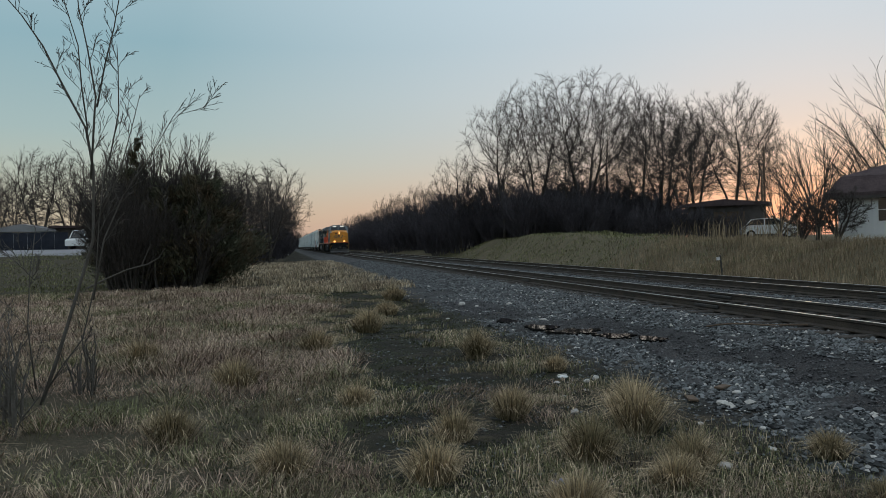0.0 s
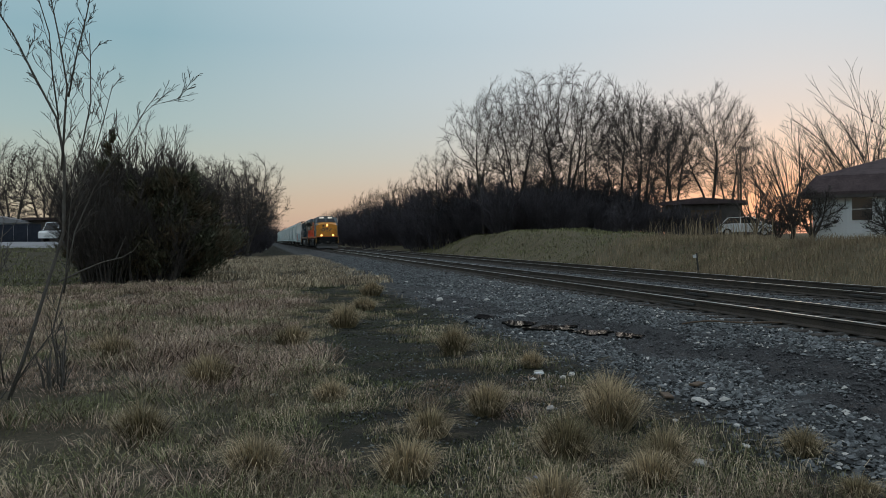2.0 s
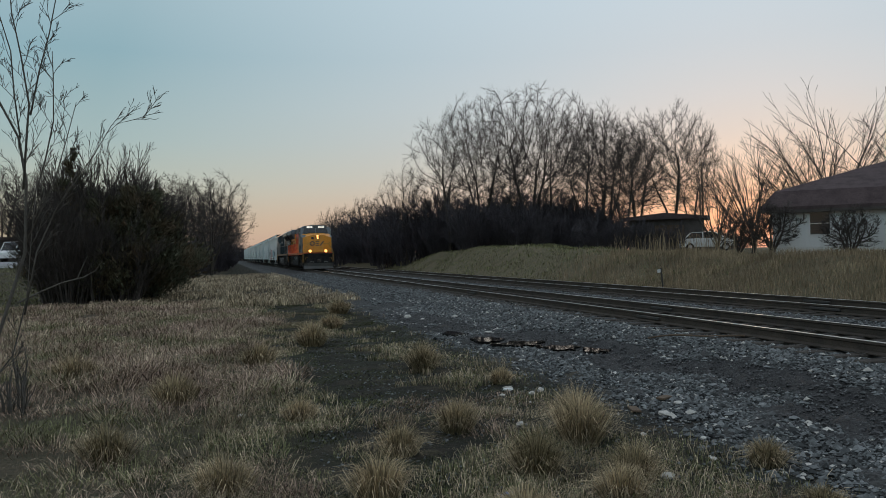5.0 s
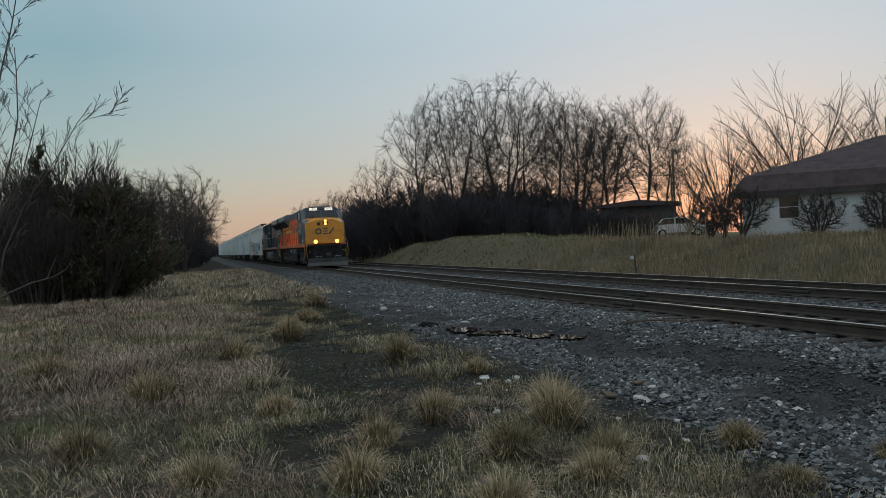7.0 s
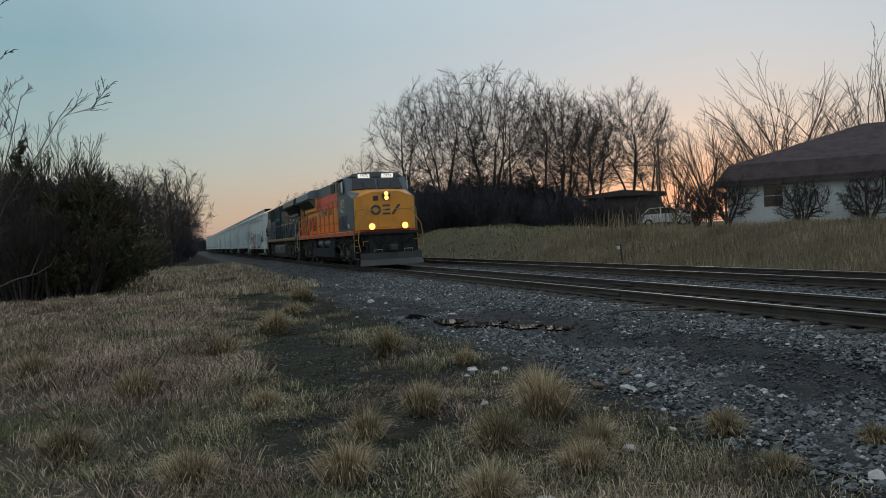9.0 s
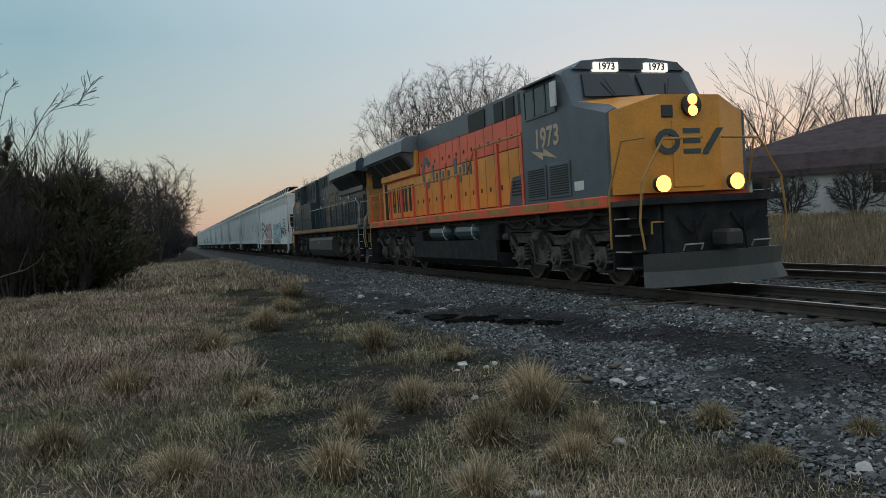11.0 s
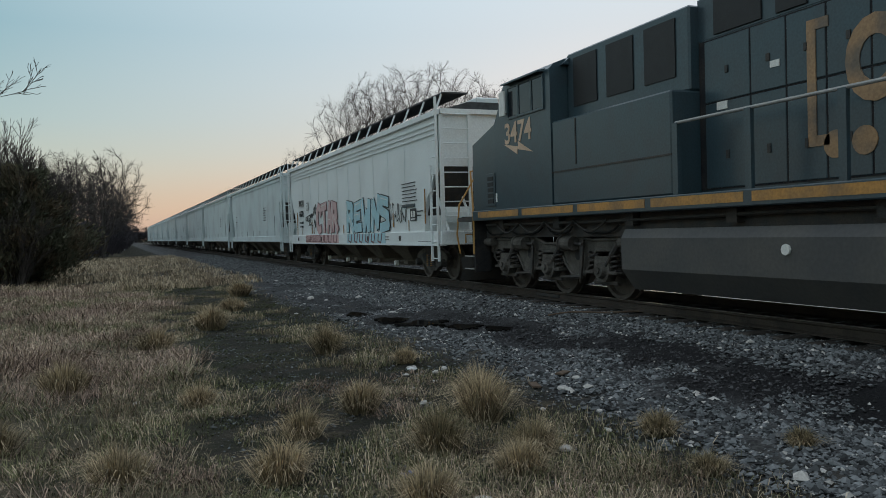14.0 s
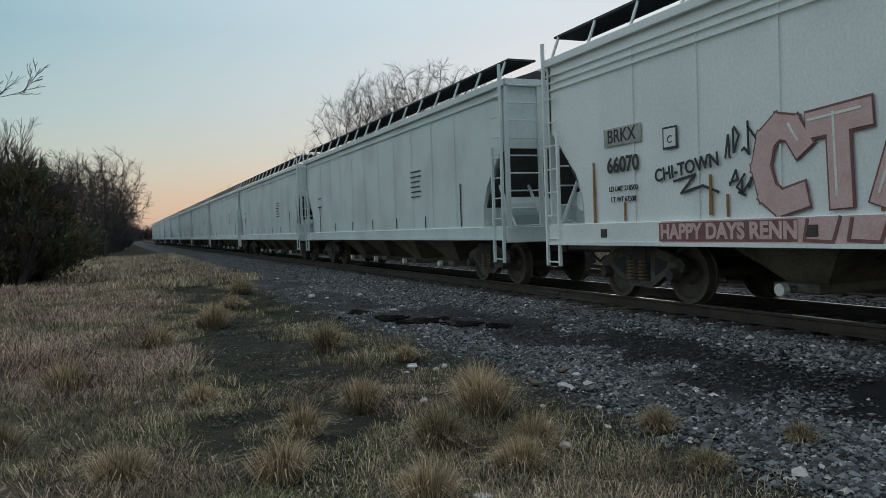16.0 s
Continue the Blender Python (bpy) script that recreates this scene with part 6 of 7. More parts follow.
def build_sapling():
    """The thin multi-stemmed sapling close to the camera, with its twiggy foot."""
    rnd = random.Random(61)
    thing = empty("sapling", "thin multi-stemmed bare sapling with pale bark in the dry grass", "tree", at=pose(-4.14, 9.92, -0.5))
    out = [[] for _ in range(4)]
    # main stems as (x, height) from the foot
    plans = (((0.0, -0.15), (0.16, 0.55), (0.26, 1.05), (0.42, 1.9), (0.43, 2.7), (0.36, 3.2), (0.10, 3.75), (-0.08, 4.15), (-0.3, 4.5), (-0.5, 4.75)), ((0.42, 2.6), (0.47, 3.3), (0.50, 3.55), (0.42, 4.1), (0.33, 4.6), (0.3, 5.2)),
             ((0.49, 3.45), (0.58, 3.95), (0.70, 4.4), (0.78, 4.85), (0.85, 5.3)), ((0.36, 3.2), (0.30, 3.7), (0.27, 4.2), (0.14, 4.7), (0.10, 5.2)), ((0.44, 2.3), (0.62, 2.9), (0.72, 3.4), (0.73, 3.9), (0.72, 4.2)),
             ((0.43, 2.0), (0.74, 2.7), (0.88, 3.2), (0.98, 3.6)), ((0.5, 1.2), (0.55, 1.9), (0.75, 2.4), (1.15, 3.0), (1.35, 3.35), (1.7, 3.45)), ((-0.02, 0.2), (-0.18, 0.9), (-0.22, 1.5), (-0.2, 2.05)),
             ((0.05, 0.1), (0.2, 0.4), (0.42, 0.75), (0.5, 1.4), (0.48, 2.1), (0.55, 2.7)), ((-0.05, 0.0), (-0.3, 0.5), (-0.5, 0.95)), ((-0.2, 1.45), (-0.45, 1.7), (-0.75, 1.85)))
    stem_rows = [[] for _ in plans]
    for k, pl in enumerate(plans):
        r = (0.024, 0.014, 0.011, 0.010, 0.011, 0.009, 0.010, 0.010, 0.012, 0.007, 0.005)[k]
        yy = rnd.uniform(-0.1, 0.1) * (k > 0)
        pts = [(a - 0.24 * max(0.0, 1 - b / 2.0), yy + rnd.uniform(-0.02, 0.02), b) for a, b in pl]
        for q, (a, b) in enumerate(zip(pts[:-1], pts[1:])):
            f0, f1 = 1 - 0.8 * q / len(pts), 1 - 0.8 * (q + 1) / len(pts)
            stem_rows[k].append((*a, *b, max(r * f0, 0.004), max(r * f1, 0.0035)))
            if k == 0 and q < 3:
                continue
            for _ in range(3):
                t = rnd.random()
                p0 = np.array(a) * (1 - t) + np.array(b) * t
                d0 = np.array(b) - np.array(a)
                d0 = d0 / np.linalg.norm(d0) + np.array([rnd.choice((-1, 1)) * rnd.uniform(0.4, 0.9), rnd.uniform(-0.5, 0.5), 0.2])
                grow(rnd, p0, d0 / np.linalg.norm(d0), rnd.uniform(0.15, 0.42), 0.004, 1, out, 0.5, 3, 0.3, 3, 0.0028, 0.2)
    for rows in stem_rows:
        knots = [(*r[:3], r[6]) for r in rows] + [(*rows[-1][3:6], rows[-1][7])]
        part("stem", Geo().loft([[(x + r * math.cos(k * math.tau / 6), y + r * math.sin(k * math.tau / 6), z) for k in range(6)] for x, y, z, r in knots]), SAPLING, thing, smooth=True)
    ob = tagged(new("crown", stems_mesh("crown", out[1:], SAPLING, (4, 3, 3))), kind="stuff")
    ob.parent = thing
    # weeds by it
    w = shrub(62, 1.1, 0.8, 7, SAPLING, "dead_weed", "dead leafless weed stalks in the dry grass", 3, 4, 0.0025, "dead weeds", 0.3, 0.5)
    put(w, -4.9, 9.6)
    for x, y, turn, sc in ((-4.3, 8.3, 40, 1.1), (-5.6, 11.5, 90, 1.2), (-3.9, 10.6, 170, 0.9), (-6.4, 12.5, 250, 1.3)):
        put_copy(w, x, y, turn, sc)
    # a bare fallen limb leaning out of the thicket
    g = Geo()
    pts = [(-8.6, 31.0, -0.1), (-7.9, 31.0, 0.25), (-7.2, 31.0, 0.55), (-6.5, 31.0, 0.72), (-6.1, 31.0, 0.95), (-5.85, 31.0, 1.3)]
    for k, (a, b) in enumerate(zip(pts[:-1], pts[1:])):
        g.rod(a, b, 0.035 - 0.005 * k, 0.03 - 0.005 * k, 6)
    limb = empty("fallen_limb", "pale bare fallen limb leaning out of the thicket", "branch")
    part("limb", g, SAPLING, limb)
    part("fork", Geo().rod((-6.7, 31, 0.68), (-6.35, 31, 1.5), 0.018, 0.006, 5), SAPLING, limb)


build_sapling()

# ---- buildings, poles and vehicles beyond ----


def build_house():
    """Long white-sided house with a broad brown hipped roof, turned to the line."""
    W, D, H = 26.0, 14.0, 2.3
    house = empty("house", "white-sided single-storey house with a broad brown hipped roof", "house", at=pose(32.2, 43.2, 1.25, 0, 0, -42))
    wall = part("wall", Geo().box(0, W, 0, D, -1.2, H), SIDING, house)
    for k in range(15):
        part("siding_board", Geo().prism([(-0.002, 0), (-0.022, 0.0), (-0.004, 0.15)], "x", 0, W), SIDING, wall).location = (0, 0, -0.05 + k * 0.15)
    e, hr = 0.6, 3.85
    rings = []
    for inset, z in ((0.0, H), (0.0, H + 0.22), (0.75, H + 1.25)):
        a, b = -e + inset, D + e - inset
        rings.append([(a, a, z), (W - a, a, z), (W - a, b, z), (a, b, z)])
    g = Geo().loft(rings, caps=False)
    g.add(rings[-1] + [(8.5, D / 2, H + hr), (W - 7, D / 2, H + hr)], [(0, 1, 5, 4), (1, 2, 5), (2, 3, 4, 5), (3, 0, 4)])
    g.add(rings[0], [(3, 2, 1, 0)])
    part("roof", g, SHINGLE, house, "brown shingled hipped roof")
    part("fascia", Geo().box(-e, W + e, -e - 0.03, -e, H - 0.16, H + 0.02), SHED, house)
    for x in (2.2, 9.0, 15.0):
        win = part("window", Geo().box(x, x + 1.1, -0.05, 0.02, 0.75, 2.1), GLASS, house)
        fr = Geo()
        for a, b, c, d in ((x - 0.07, x, 0.68, 2.17), (x + 1.1, x + 1.17, 0.68, 2.17), (x, x + 1.1, 0.68, 0.75), (x, x + 1.1, 2.1, 2.17), (x, x + 1.1, 1.41, 1.45)):
            fr.box(a, b, -0.08, 0.0, c, d)
        part("window_frame", fr, SIDING, win)


def build_far_shed():
    shed = empty("shed", "low dark shed with a flat brown roof behind the trees", "shed", at=pose(32.0, 61.5, 1.4, 0, 0, -35))
    part("wall", Geo().box(0, 6, 0, 5, -1.2, 2.4), SHED, shed)
    part("door", Geo().box(2.2, 4.6, -0.05, 0.02, -0.4, 1.9), POLEW, shed)
    part("roof", Geo().prism([(-0.5, 2.4), (6.5, 2.4), (6.5, 2.6), (3.0, 2.95), (-0.5, 2.6)], "y", -0.5, 5.5), SHINGLE, shed)


def build_poles():
    def pole(x, y, h, label):
        p = empty("utility_pole", label, "utility pole", "poles by the lot", at=pose(x, y, float(ground_z(x, y))))
        part("shaft", Geo().rod((0, 0, -0.4), (0, 0, h), 0.12, 0.085, 8), POLEW, p, smooth=True)
        arm = part("bracket", Geo().box(-0.28, 0.28, -0.04, 0.04, h - 0.3, h - 0.22), POLEW, p)
        ins = Geo()
        for dx in (-0.24, 0.24):
            ins.rod((dx, 0, h - 0.22), (dx, 0, h - 0.1), 0.035, 0.02, 6)
        part("insulators", ins, LENS, arm)
        return p
    pole(41.0, 64.0, 8.3, "tall weathered wooden utility pole")
    pole(43.4, 68.0, 6.5, "shorter weathered wooden utility pole")
    wires = empty("power_line", "thin sagging wires on the poles", "cable", kind="structure")
    for k, z in enumerate((4.6, 5.4, 6.2)):
        g = Geo()
        pts = [(36 + 24 * t, 66 - 20 * t, z - 1.0 * math.sin(math.pi * t) + 0.9) for t in np.linspace(0, 1, 13)]
        g.pipe([tuple(map(float, p)) for p in pts], 0.018, 4)
        part("wire", g, STEEL, wires)


def car(x, y, turn, label, van=False):
    h = 0.25 if van else 0.0
    c = empty("parked_car", label, "car", at=pose(x, y, float(ground_z(x, y)), 0, 0, turn))
    body = [(-2.2, 0.35), (-2.2, 0.85), (-2.0, 1.0), (-0.9, 1.06), (1.5, 1.06), (2.15, 0.9), (2.2, 0.35)]
    part("body", Geo().prism(body, "y", -0.88, 0.88), CARWHITE, c)
    cab = [(-1.75, 1.04), (-1.3, 1.5 + h), (0.55, 1.55 + h), (1.35, 1.04)]
    part("roof", Geo().prism([(-1.3, 1.5 + h), (-1.2, 1.54 + h), (0.45, 1.6 + h), (0.55, 1.55 + h)], "y", -0.74, 0.74), CARWHITE, c)
    glass = part("window_band", Geo().prism(cab, "y", -0.76, 0.76), GLASS, c)
    g = Geo()
    for a, b in (((-1.75, 1.04), (-1.3, 1.5 + h)), ((1.35, 1.04), (0.55, 1.55 + h)), ((-0.35, 1.04), (-0.35, 1.53 + h))):
        for s in (-0.77, 0.77):
            g.rod((a[0], s, a[1]), (b[0], s, b[1]), 0.045, seg=5)
    part("pillars", g, CARWHITE, glass)
    for dx in (-1.35, 1.4):
        for s in (-1, 1):
            w = part("wheel", Geo().rod((dx, s * 0.72, 0.33), (dx, s * 0.9, 0.33), 0.33, seg=14), TYRE, c)
            part("rim", Geo().rod((dx, s * 0.88, 0.33), (dx, s * 0.91, 0.33), 0.2, seg=10), LENS, w)
    return c


def build_lot():
    """The paved lot, fence and low buildings off behind the thicket."""
    xs, ys = np.linspace(-70, -17, 20), np.linspace(66, 80.5, 8)
    v = [(float(x), float(y), float(ground_z(x, y)) + 0.04) for y in ys for x in xs]
    g = Geo().add(v, [(j * 20 + i, j * 20 + i + 1, j * 20 + i + 21, j * 20 + i + 20) for j in range(7) for i in range(19)])
    tagged(part("pavement", g, PAVE, None), "pale paved lot behind the thicket", "pavement", kind="structure")
    fence = empty("fence", "tall dark board fence along the paved lot", "fence", kind="structure")
    me = Geo().box(0, 1.18, -0.02, 0.02, 0, 1.75).mesh("fence_panel", FENCE)
    for k in range(34):
        ob = new("fence_panel", me)
        ob.parent = fence
        ob.matrix_basis = pose(-62.5 + k * 1.2, 81.5, 1.35 + 0.02 * (k % 3))
    low = empty("low_building", "low building with a pale gabled roof behind the fence", "building", at=pose(-27, 86, 1.4))
    part("wall", Geo().box(-4, 3, 0, 6, 0, 1.9), SIDING, low)
    part("roof", Geo().prism([(-4.5, 1.9), (3.5, 1.9), (0, 2.7)], "y", -0.4, 6.4), PAVE, low)
    flat = empty("flat_building", "long low dark building behind the fence", "building", at=pose(-20, 86, 1.4))
    part("wall", Geo().box(-4, 12, 0, 6, 0, 2.2), SHED, flat)
    part("roof", Geo().box(-4.5, 12.5, -0.5, 6.5, 2.2, 2.45), SHINGLE, flat)
    car(-18.9, 78.0, 60, "white car parked on the paved lot", True)
    car(36.7, 57.0, -33, "white car parked beyond the bank", False)
    # a pale trackside building far down the line
    b = empty("trackside_building", "small pale building far down the line", "building", at=pose(-2.5, 150, -0.4))
    part("wall", Geo().box(-2, 2, 0, 6, 0, 3.0), SIDING, b)
    part("roof", Geo().prism([(-2.3, 3.0), (2.3, 3.0), (0, 4.2)], "y", -0.3, 6.3), PAVE, b)


build_house()
build_far_shed()
build_poles()
build_lot()

# ---- grass, reeds, ballast and small things on the ground ----


def blades(name, xy, height, width, bend, material, seed, label, lean=None):
    """Grass blades as narrow bent strips, each of three triangles, rooted on the ground."""
    rng = np.random.default_rng(seed)
    n = len(xy)
    a = rng.uniform(0, 2 * math.pi, n)
    d = np.stack([np.cos(a), np.sin(a)], 1)
    if lean is not None:
        d = d * 0.35 + lean
        d /= np.linalg.norm(d, axis=1)[:, None] + 1e-9
    b = rng.uniform(0, 2 * math.pi, n)
    s = np.stack([np.cos(b), np.sin(b)], 1) * (width * rng.uniform(0.6, 1.4, n))[:, None]
    z = ground_z(xy[:, 0], xy[:, 1]) - 0.015
    k = bend * rng.uniform(0.3, 1.3, n)
    h = height * rng.uniform(0.55, 1.2, n)
    p0 = np.concatenate([xy, z[:, None]], 1)
    mid = np.concatenate([xy + d * (h * k * 0.35)[:, None], (z + h * 0.62)[:, None]], 1)
    tip = np.concatenate([xy + d * (h * k)[:, None], (z + h * (1 - 0.45 * np.minimum(k, 1.3)))[:, None]], 1)
    s3 = np.concatenate([s, np.zeros((n, 1))], 1)
    v = np.stack([p0 - s3, p0 + s3, mid + s3 * 0.8, mid - s3 * 0.8, tip], 1).reshape(-1, 3)
    i = (np.arange(n) * 5)[:, None]
    f = np.concatenate([i + [0, 1, 2], i + [0, 2, 3], i + [3, 2, 4]])
    me = bpy.data.meshes.new(name)
    me.vertices.add(len(v))
    me.vertices.foreach_set("co", v.ravel())
    me.loops.add(f.size)
    me.loops.foreach_set("vertex_index", f.ravel().astype(np.int32))
    me.polygons.add(len(f))
    me.polygons.foreach_set("loop_start", np.arange(0, f.size, 3, dtype=np.int32))
    me.update(calc_edges=True)
    me.materials.append(material)
    return tagged(new(name, me), label, "grass", kind="stuff")


def value_noise(x, y, seed, size):
    """Smooth random patches between 0 and 1."""
    g = np.random.default_rng(seed).random((64, 64))
    u, w = np.mod(x / size, 63), np.mod(y / size, 63)
    i, j = u.astype(int), w.astype(int)
    fu, fw = u - i, w - j
    fu, fw = fu * fu * (3 - 2 * fu), fw * fw * (3 - 2 * fw)
    return (g[i, j] * (1 - fu) + g[i + 1, j] * fu) * (1 - fw) + (g[i, j + 1] * (1 - fu) + g[i + 1, j + 1] * fu) * fw


def scatter(n, x0, x1, y0, y1, seed, power=1.0):
    """Random places, thinning out with distance along y."""
    rng = np.random.default_rng(seed)
    t = rng.random(n) ** power
    return np.stack([rng.uniform(x0, x1, n), y0 + (y1 - y0) * t], 1)


TUFTS = ((1.62, 6.85, 0.62, 0.36), (0.80, 5.95, 0.46, 0.32), (1.45, 5.55, 0.40, 0.26), (-0.5, 5.8, 0.42, 0.34), (0.66, 7.7, 0.42, 0.30), (1.32, 11.8, 0.55, 0.30), (0.08, 16.0, 0.6, 0.5),
         (2.7, 5.62, 0.30, 0.2), (-0.1, 6.95, 0.35, 0.3), (-2.2, 10.5, 0.5, 0.5), (-3.8, 13.1, 0.5, 0.6), (-1.05, 13.4, 0.45, 0.5), (1.75, 7.3, 0.55, 0.24), (1.1, 5.1, 0.34, 0.3), (2.4, 4.65, 0.22, 0.2),
         (1.8, 24.5, 0.6, 0.6), (1.0, 20.0, 0.45, 0.5), (-0.8, 8.9, 0.34, 0.3), (2.05, 10.3, 0.3, 0.25), (3.35, 4.7, 0.2, 0.14), (0.3, 4.9, 0.34, 0.35), (-1.6, 6.3, 0.36, 0.4), (-2.6, 7.6, 0.4, 0.4))


def build_grass():
    rng = np.random.default_rng(70)
    # matted clumps of dry grass, each falling outward from its own middle
    c = scatter(11500, -15, 2.2, 3.2, 34, 71, 1.55)
    edge = -0.9 + 0.5 * smooth_step(18, 26, c[:, 1]) + 1.6 * (value_noise(c[:, 0] + 40, c[:, 1], 1, 1.8) - 0.5)
    back = smooth_step(9.5, 12.5, c[:, 1])
    straw = c[:, 0] < edge
    thin = value_noise(c[:, 0] + 50, c[:, 1], 2, 0.6) * 0.6 + value_noise(c[:, 0] + 50, c[:, 1], 12, 1.7) * 0.5
    keep = (c[:, 0] > -0.62 * c[:, 1] - 3) & ((c[:, 1] < 27.5) | (c[:, 0] < -2.4)) & (straw | (c[:, 1] < 9.5)) & (thin > np.where(straw, 0.34, 0.50) + 0.10 * (1 - back))
    c, back, straw = c[keep], back[keep], straw[keep]
    tone = value_noise(c[:, 0] + 20, c[:, 1], 4, 1.3) + rng.normal(0, 0.2, len(c))
    kind = np.where(tone > 0.70 - 0.10 * (1 - back), 2, np.where(tone < 0.42, 1, 0))
    tall = (0.12 + 0.22 * value_noise(c[:, 0] + 30, c[:, 1], 3, 1.1)) * (0.75 + 0.35 * back) * np.where(straw, 0.88, 0.55) * rng.uniform(0.6, 1.35, len(c))
    per = 30
    which = np.repeat(np.arange(len(c)), per)
    a = rng.uniform(0, 6.283, len(which))
    rr = (0.05 + 0.10 * rng.random(len(which))) * (1 + c[which, 1] / 22)
    off = np.stack([np.cos(a), np.sin(a)], 1)
    p = c[which] + off * rr[:, None] + rng.normal(0, 0.03, (len(which), 2))
    drift = value_noise(p[:, 0] + 60, p[:, 1], 14, 0.9) * 12
    lean = off * 0.8 + np.stack([np.cos(drift), np.sin(drift)], 1) * 0.5
    wide = 0.0029 * (1 + np.clip((p[:, 1] - 7) / 12, 0, 2.2))
    for k, m, nm, label in ((0, STRAW, "dry_grass", "matted dry straw-coloured winter grass"), (1, ROSESTRAW, "russet_grass", "matted reddish-brown dead grass"), (2, GREEN, "green_grass", "patches of green grass among the dry stalks")):
        q = kind[which] == k
        blades(nm, p[q], tall[which][q], wide[q], 1.5, m, 72 + k, label, lean[q])
    # thin upright seed stalks along the back of the grass
    p = scatter(3600, -12, -1.4, 12, 30, 74, 1.0)
    blades("grass_stalks", p, np.full(len(p), 0.46), np.full(len(p), 0.0035), 0.5, ROSESTRAW, 75, "upright pale dry grass stalks")
    # short sparse growth on the trodden strip
    p = scatter(132000, -1.8, 2.9, 3.2, 34, 76, 1.6)
    m = value_noise(p[:, 0] + 40, p[:, 1], 5, 0.55) * 0.6 + value_noise(p[:, 0] + 40, p[:, 1], 6, 1.9) * 0.6
    p = p[(m > 0.43 + 0.10 * smooth_step(-1.2, 0.2, p[:, 0]) * smooth_step(4.6, 6.5, p[:, 1]) + 0.16 * smooth_step(-0.4, 0.4, p[:, 0]) * smooth_step(8.0, 9.5, p[:, 1])) & (p[:, 0] < 2.2 + rng.normal(0, 0.35, len(p)))]
    far = 1 + np.clip((p[:, 1] - 8) / 14, 0, 2.0)
    half = rng.random(len(p)) < 0.45
    hh = 0.05 + 0.11 * value_noise(p[:, 0] + 30, p[:, 1], 7, 0.8)
    blades("short_dry_grass", p[half], hh[half] * 1.3, 0.0027 * far[half], 0.9, STRAW, 77, "short dry grass on trodden ground")
    blades("short_green_grass", p[~half], hh[~half], 0.0027 * far[~half], 0.9, GREEN, 78, "short green grass on trodden ground")
    # verge between thicket and ballast further on
    p = scatter(26000, -5.5, 3.6, 30, 85, 79, 1.3)
    p = p[value_noise(p[:, 0] + 40, p[:, 1], 8, 1.6) > 0.35]
    blades("verge_grass", p, 0.16 + 0.25 * value_noise(p[:, 0] + 40, p[:, 1], 9, 2.5), np.full(len(p), 0.012), 0.8, STRAW, 80, "dry grass of the verge along the line")
    p = scatter(26000, -32, -8.5, 30, 68, 87, 1.0)
    p = p[value_noise(p[:, 0] + 60, p[:, 1], 15, 1.8) > 0.25]
    blades("field_grass", p, 0.10 + 0.14 * value_noise(p[:, 0] + 60, p[:, 1], 16, 2.5), np.full(len(p), 0.016), 0.8, GREEN, 88, "short green grass before the paved lot")
    # low dark moss and creeping green on the trodden soil
    p = scatter(60000, -2.2, 2.7, 4.5, 32, 171, 1.5)
    p = p[value_noise(p[:, 0] + 20, p[:, 1], 172, 0.45) * 0.6 + value_noise(p[:, 0] + 20, p[:, 1], 173, 1.5) * 0.5 > 0.42]
    blades("moss", p, np.full(len(p), 0.045), 0.005 * (1 + np.clip((p[:, 1] - 8) / 12, 0, 2)), 1.3, MOSS, 174, "low dark green moss and creeping weeds on trodden soil")
    # reeds and weeds on the bank
    p = scatter(46000, 15.0, 24.0, 16, 52, 81, 1.0)
    dens = (1 - smooth_step(33, 44, p[:, 1] - 0.4 * (p[:, 0] - 16))) * smooth_step(15.0, 16.2, p[:, 0])
    p = p[rng.random(len(p)) < dens]
    hh = (0.22 + 0.42 * value_noise(p[:, 0], p[:, 1], 10, 2.2)) * (1 - 0.35 * smooth_step(18.5, 20.5, p[:, 0]))
    blades("reeds", p, hh, np.full(len(p), 0.008), 0.4, REED, 82, "tall dry brown reeds and weeds on the bank")
    p = scatter(32000, 14.6, 26.0, 24, 92, 83, 1.0)
    p = p[value_noise(p[:, 0], p[:, 1], 11, 1.4) > 0.3]
    blades("bank_grass", p, 0.10 + 0.22 * value_noise(p[:, 0], p[:, 1], 13, 1.8), np.full(len(p), 0.014), 0.8, GREEN, 84, "short grass and moss on the bank")
    p = scatter(260, 18.5, 23.0, 31, 40, 85, 1.0)
    blades("plume_reeds", p, np.full(len(p), 1.35), np.full(len(p), 0.012), 0.25, REED, 86, "taller plumed reeds along the bank's top")


def build_tufts():
    """Bunch grass: each tuft a thing of its own, of some hundreds of arching blades."""
    for k, (x, y, h, r) in enumerate(TUFTS):
        rng = np.random.default_rng(900 + k)
        n = int(700 + 900 * h)
        a, rr = rng.uniform(0, 6.283, n), r * 0.62 * rng.random(n) ** 0.6
        xy = np.stack([np.cos(a) * rr, np.sin(a) * rr], 1) * 0.62 + rng.normal(0, 0.015, (n, 2))
        out = np.stack([np.cos(a), np.sin(a)], 1) * (0.3 + rr / r)[:, None]
        fall = 0.2 + 1.1 * (rr / (r * 0.62)) ** 1.5
        xy = xy + (x, y)
        ob = blades("grass_tuft", xy, h * (1.0 - 0.3 * rr / (r * 0.62)), np.full(n, 0.0029 * (1 + max(0, y - 8) / 12)), fall, BUNCH, 930 + k, "arching tuft of dry straw-coloured bunch grass", out)
        del ob["kind"]
        tagged(ob, category="grass tuft", group="bunch grass tufts")


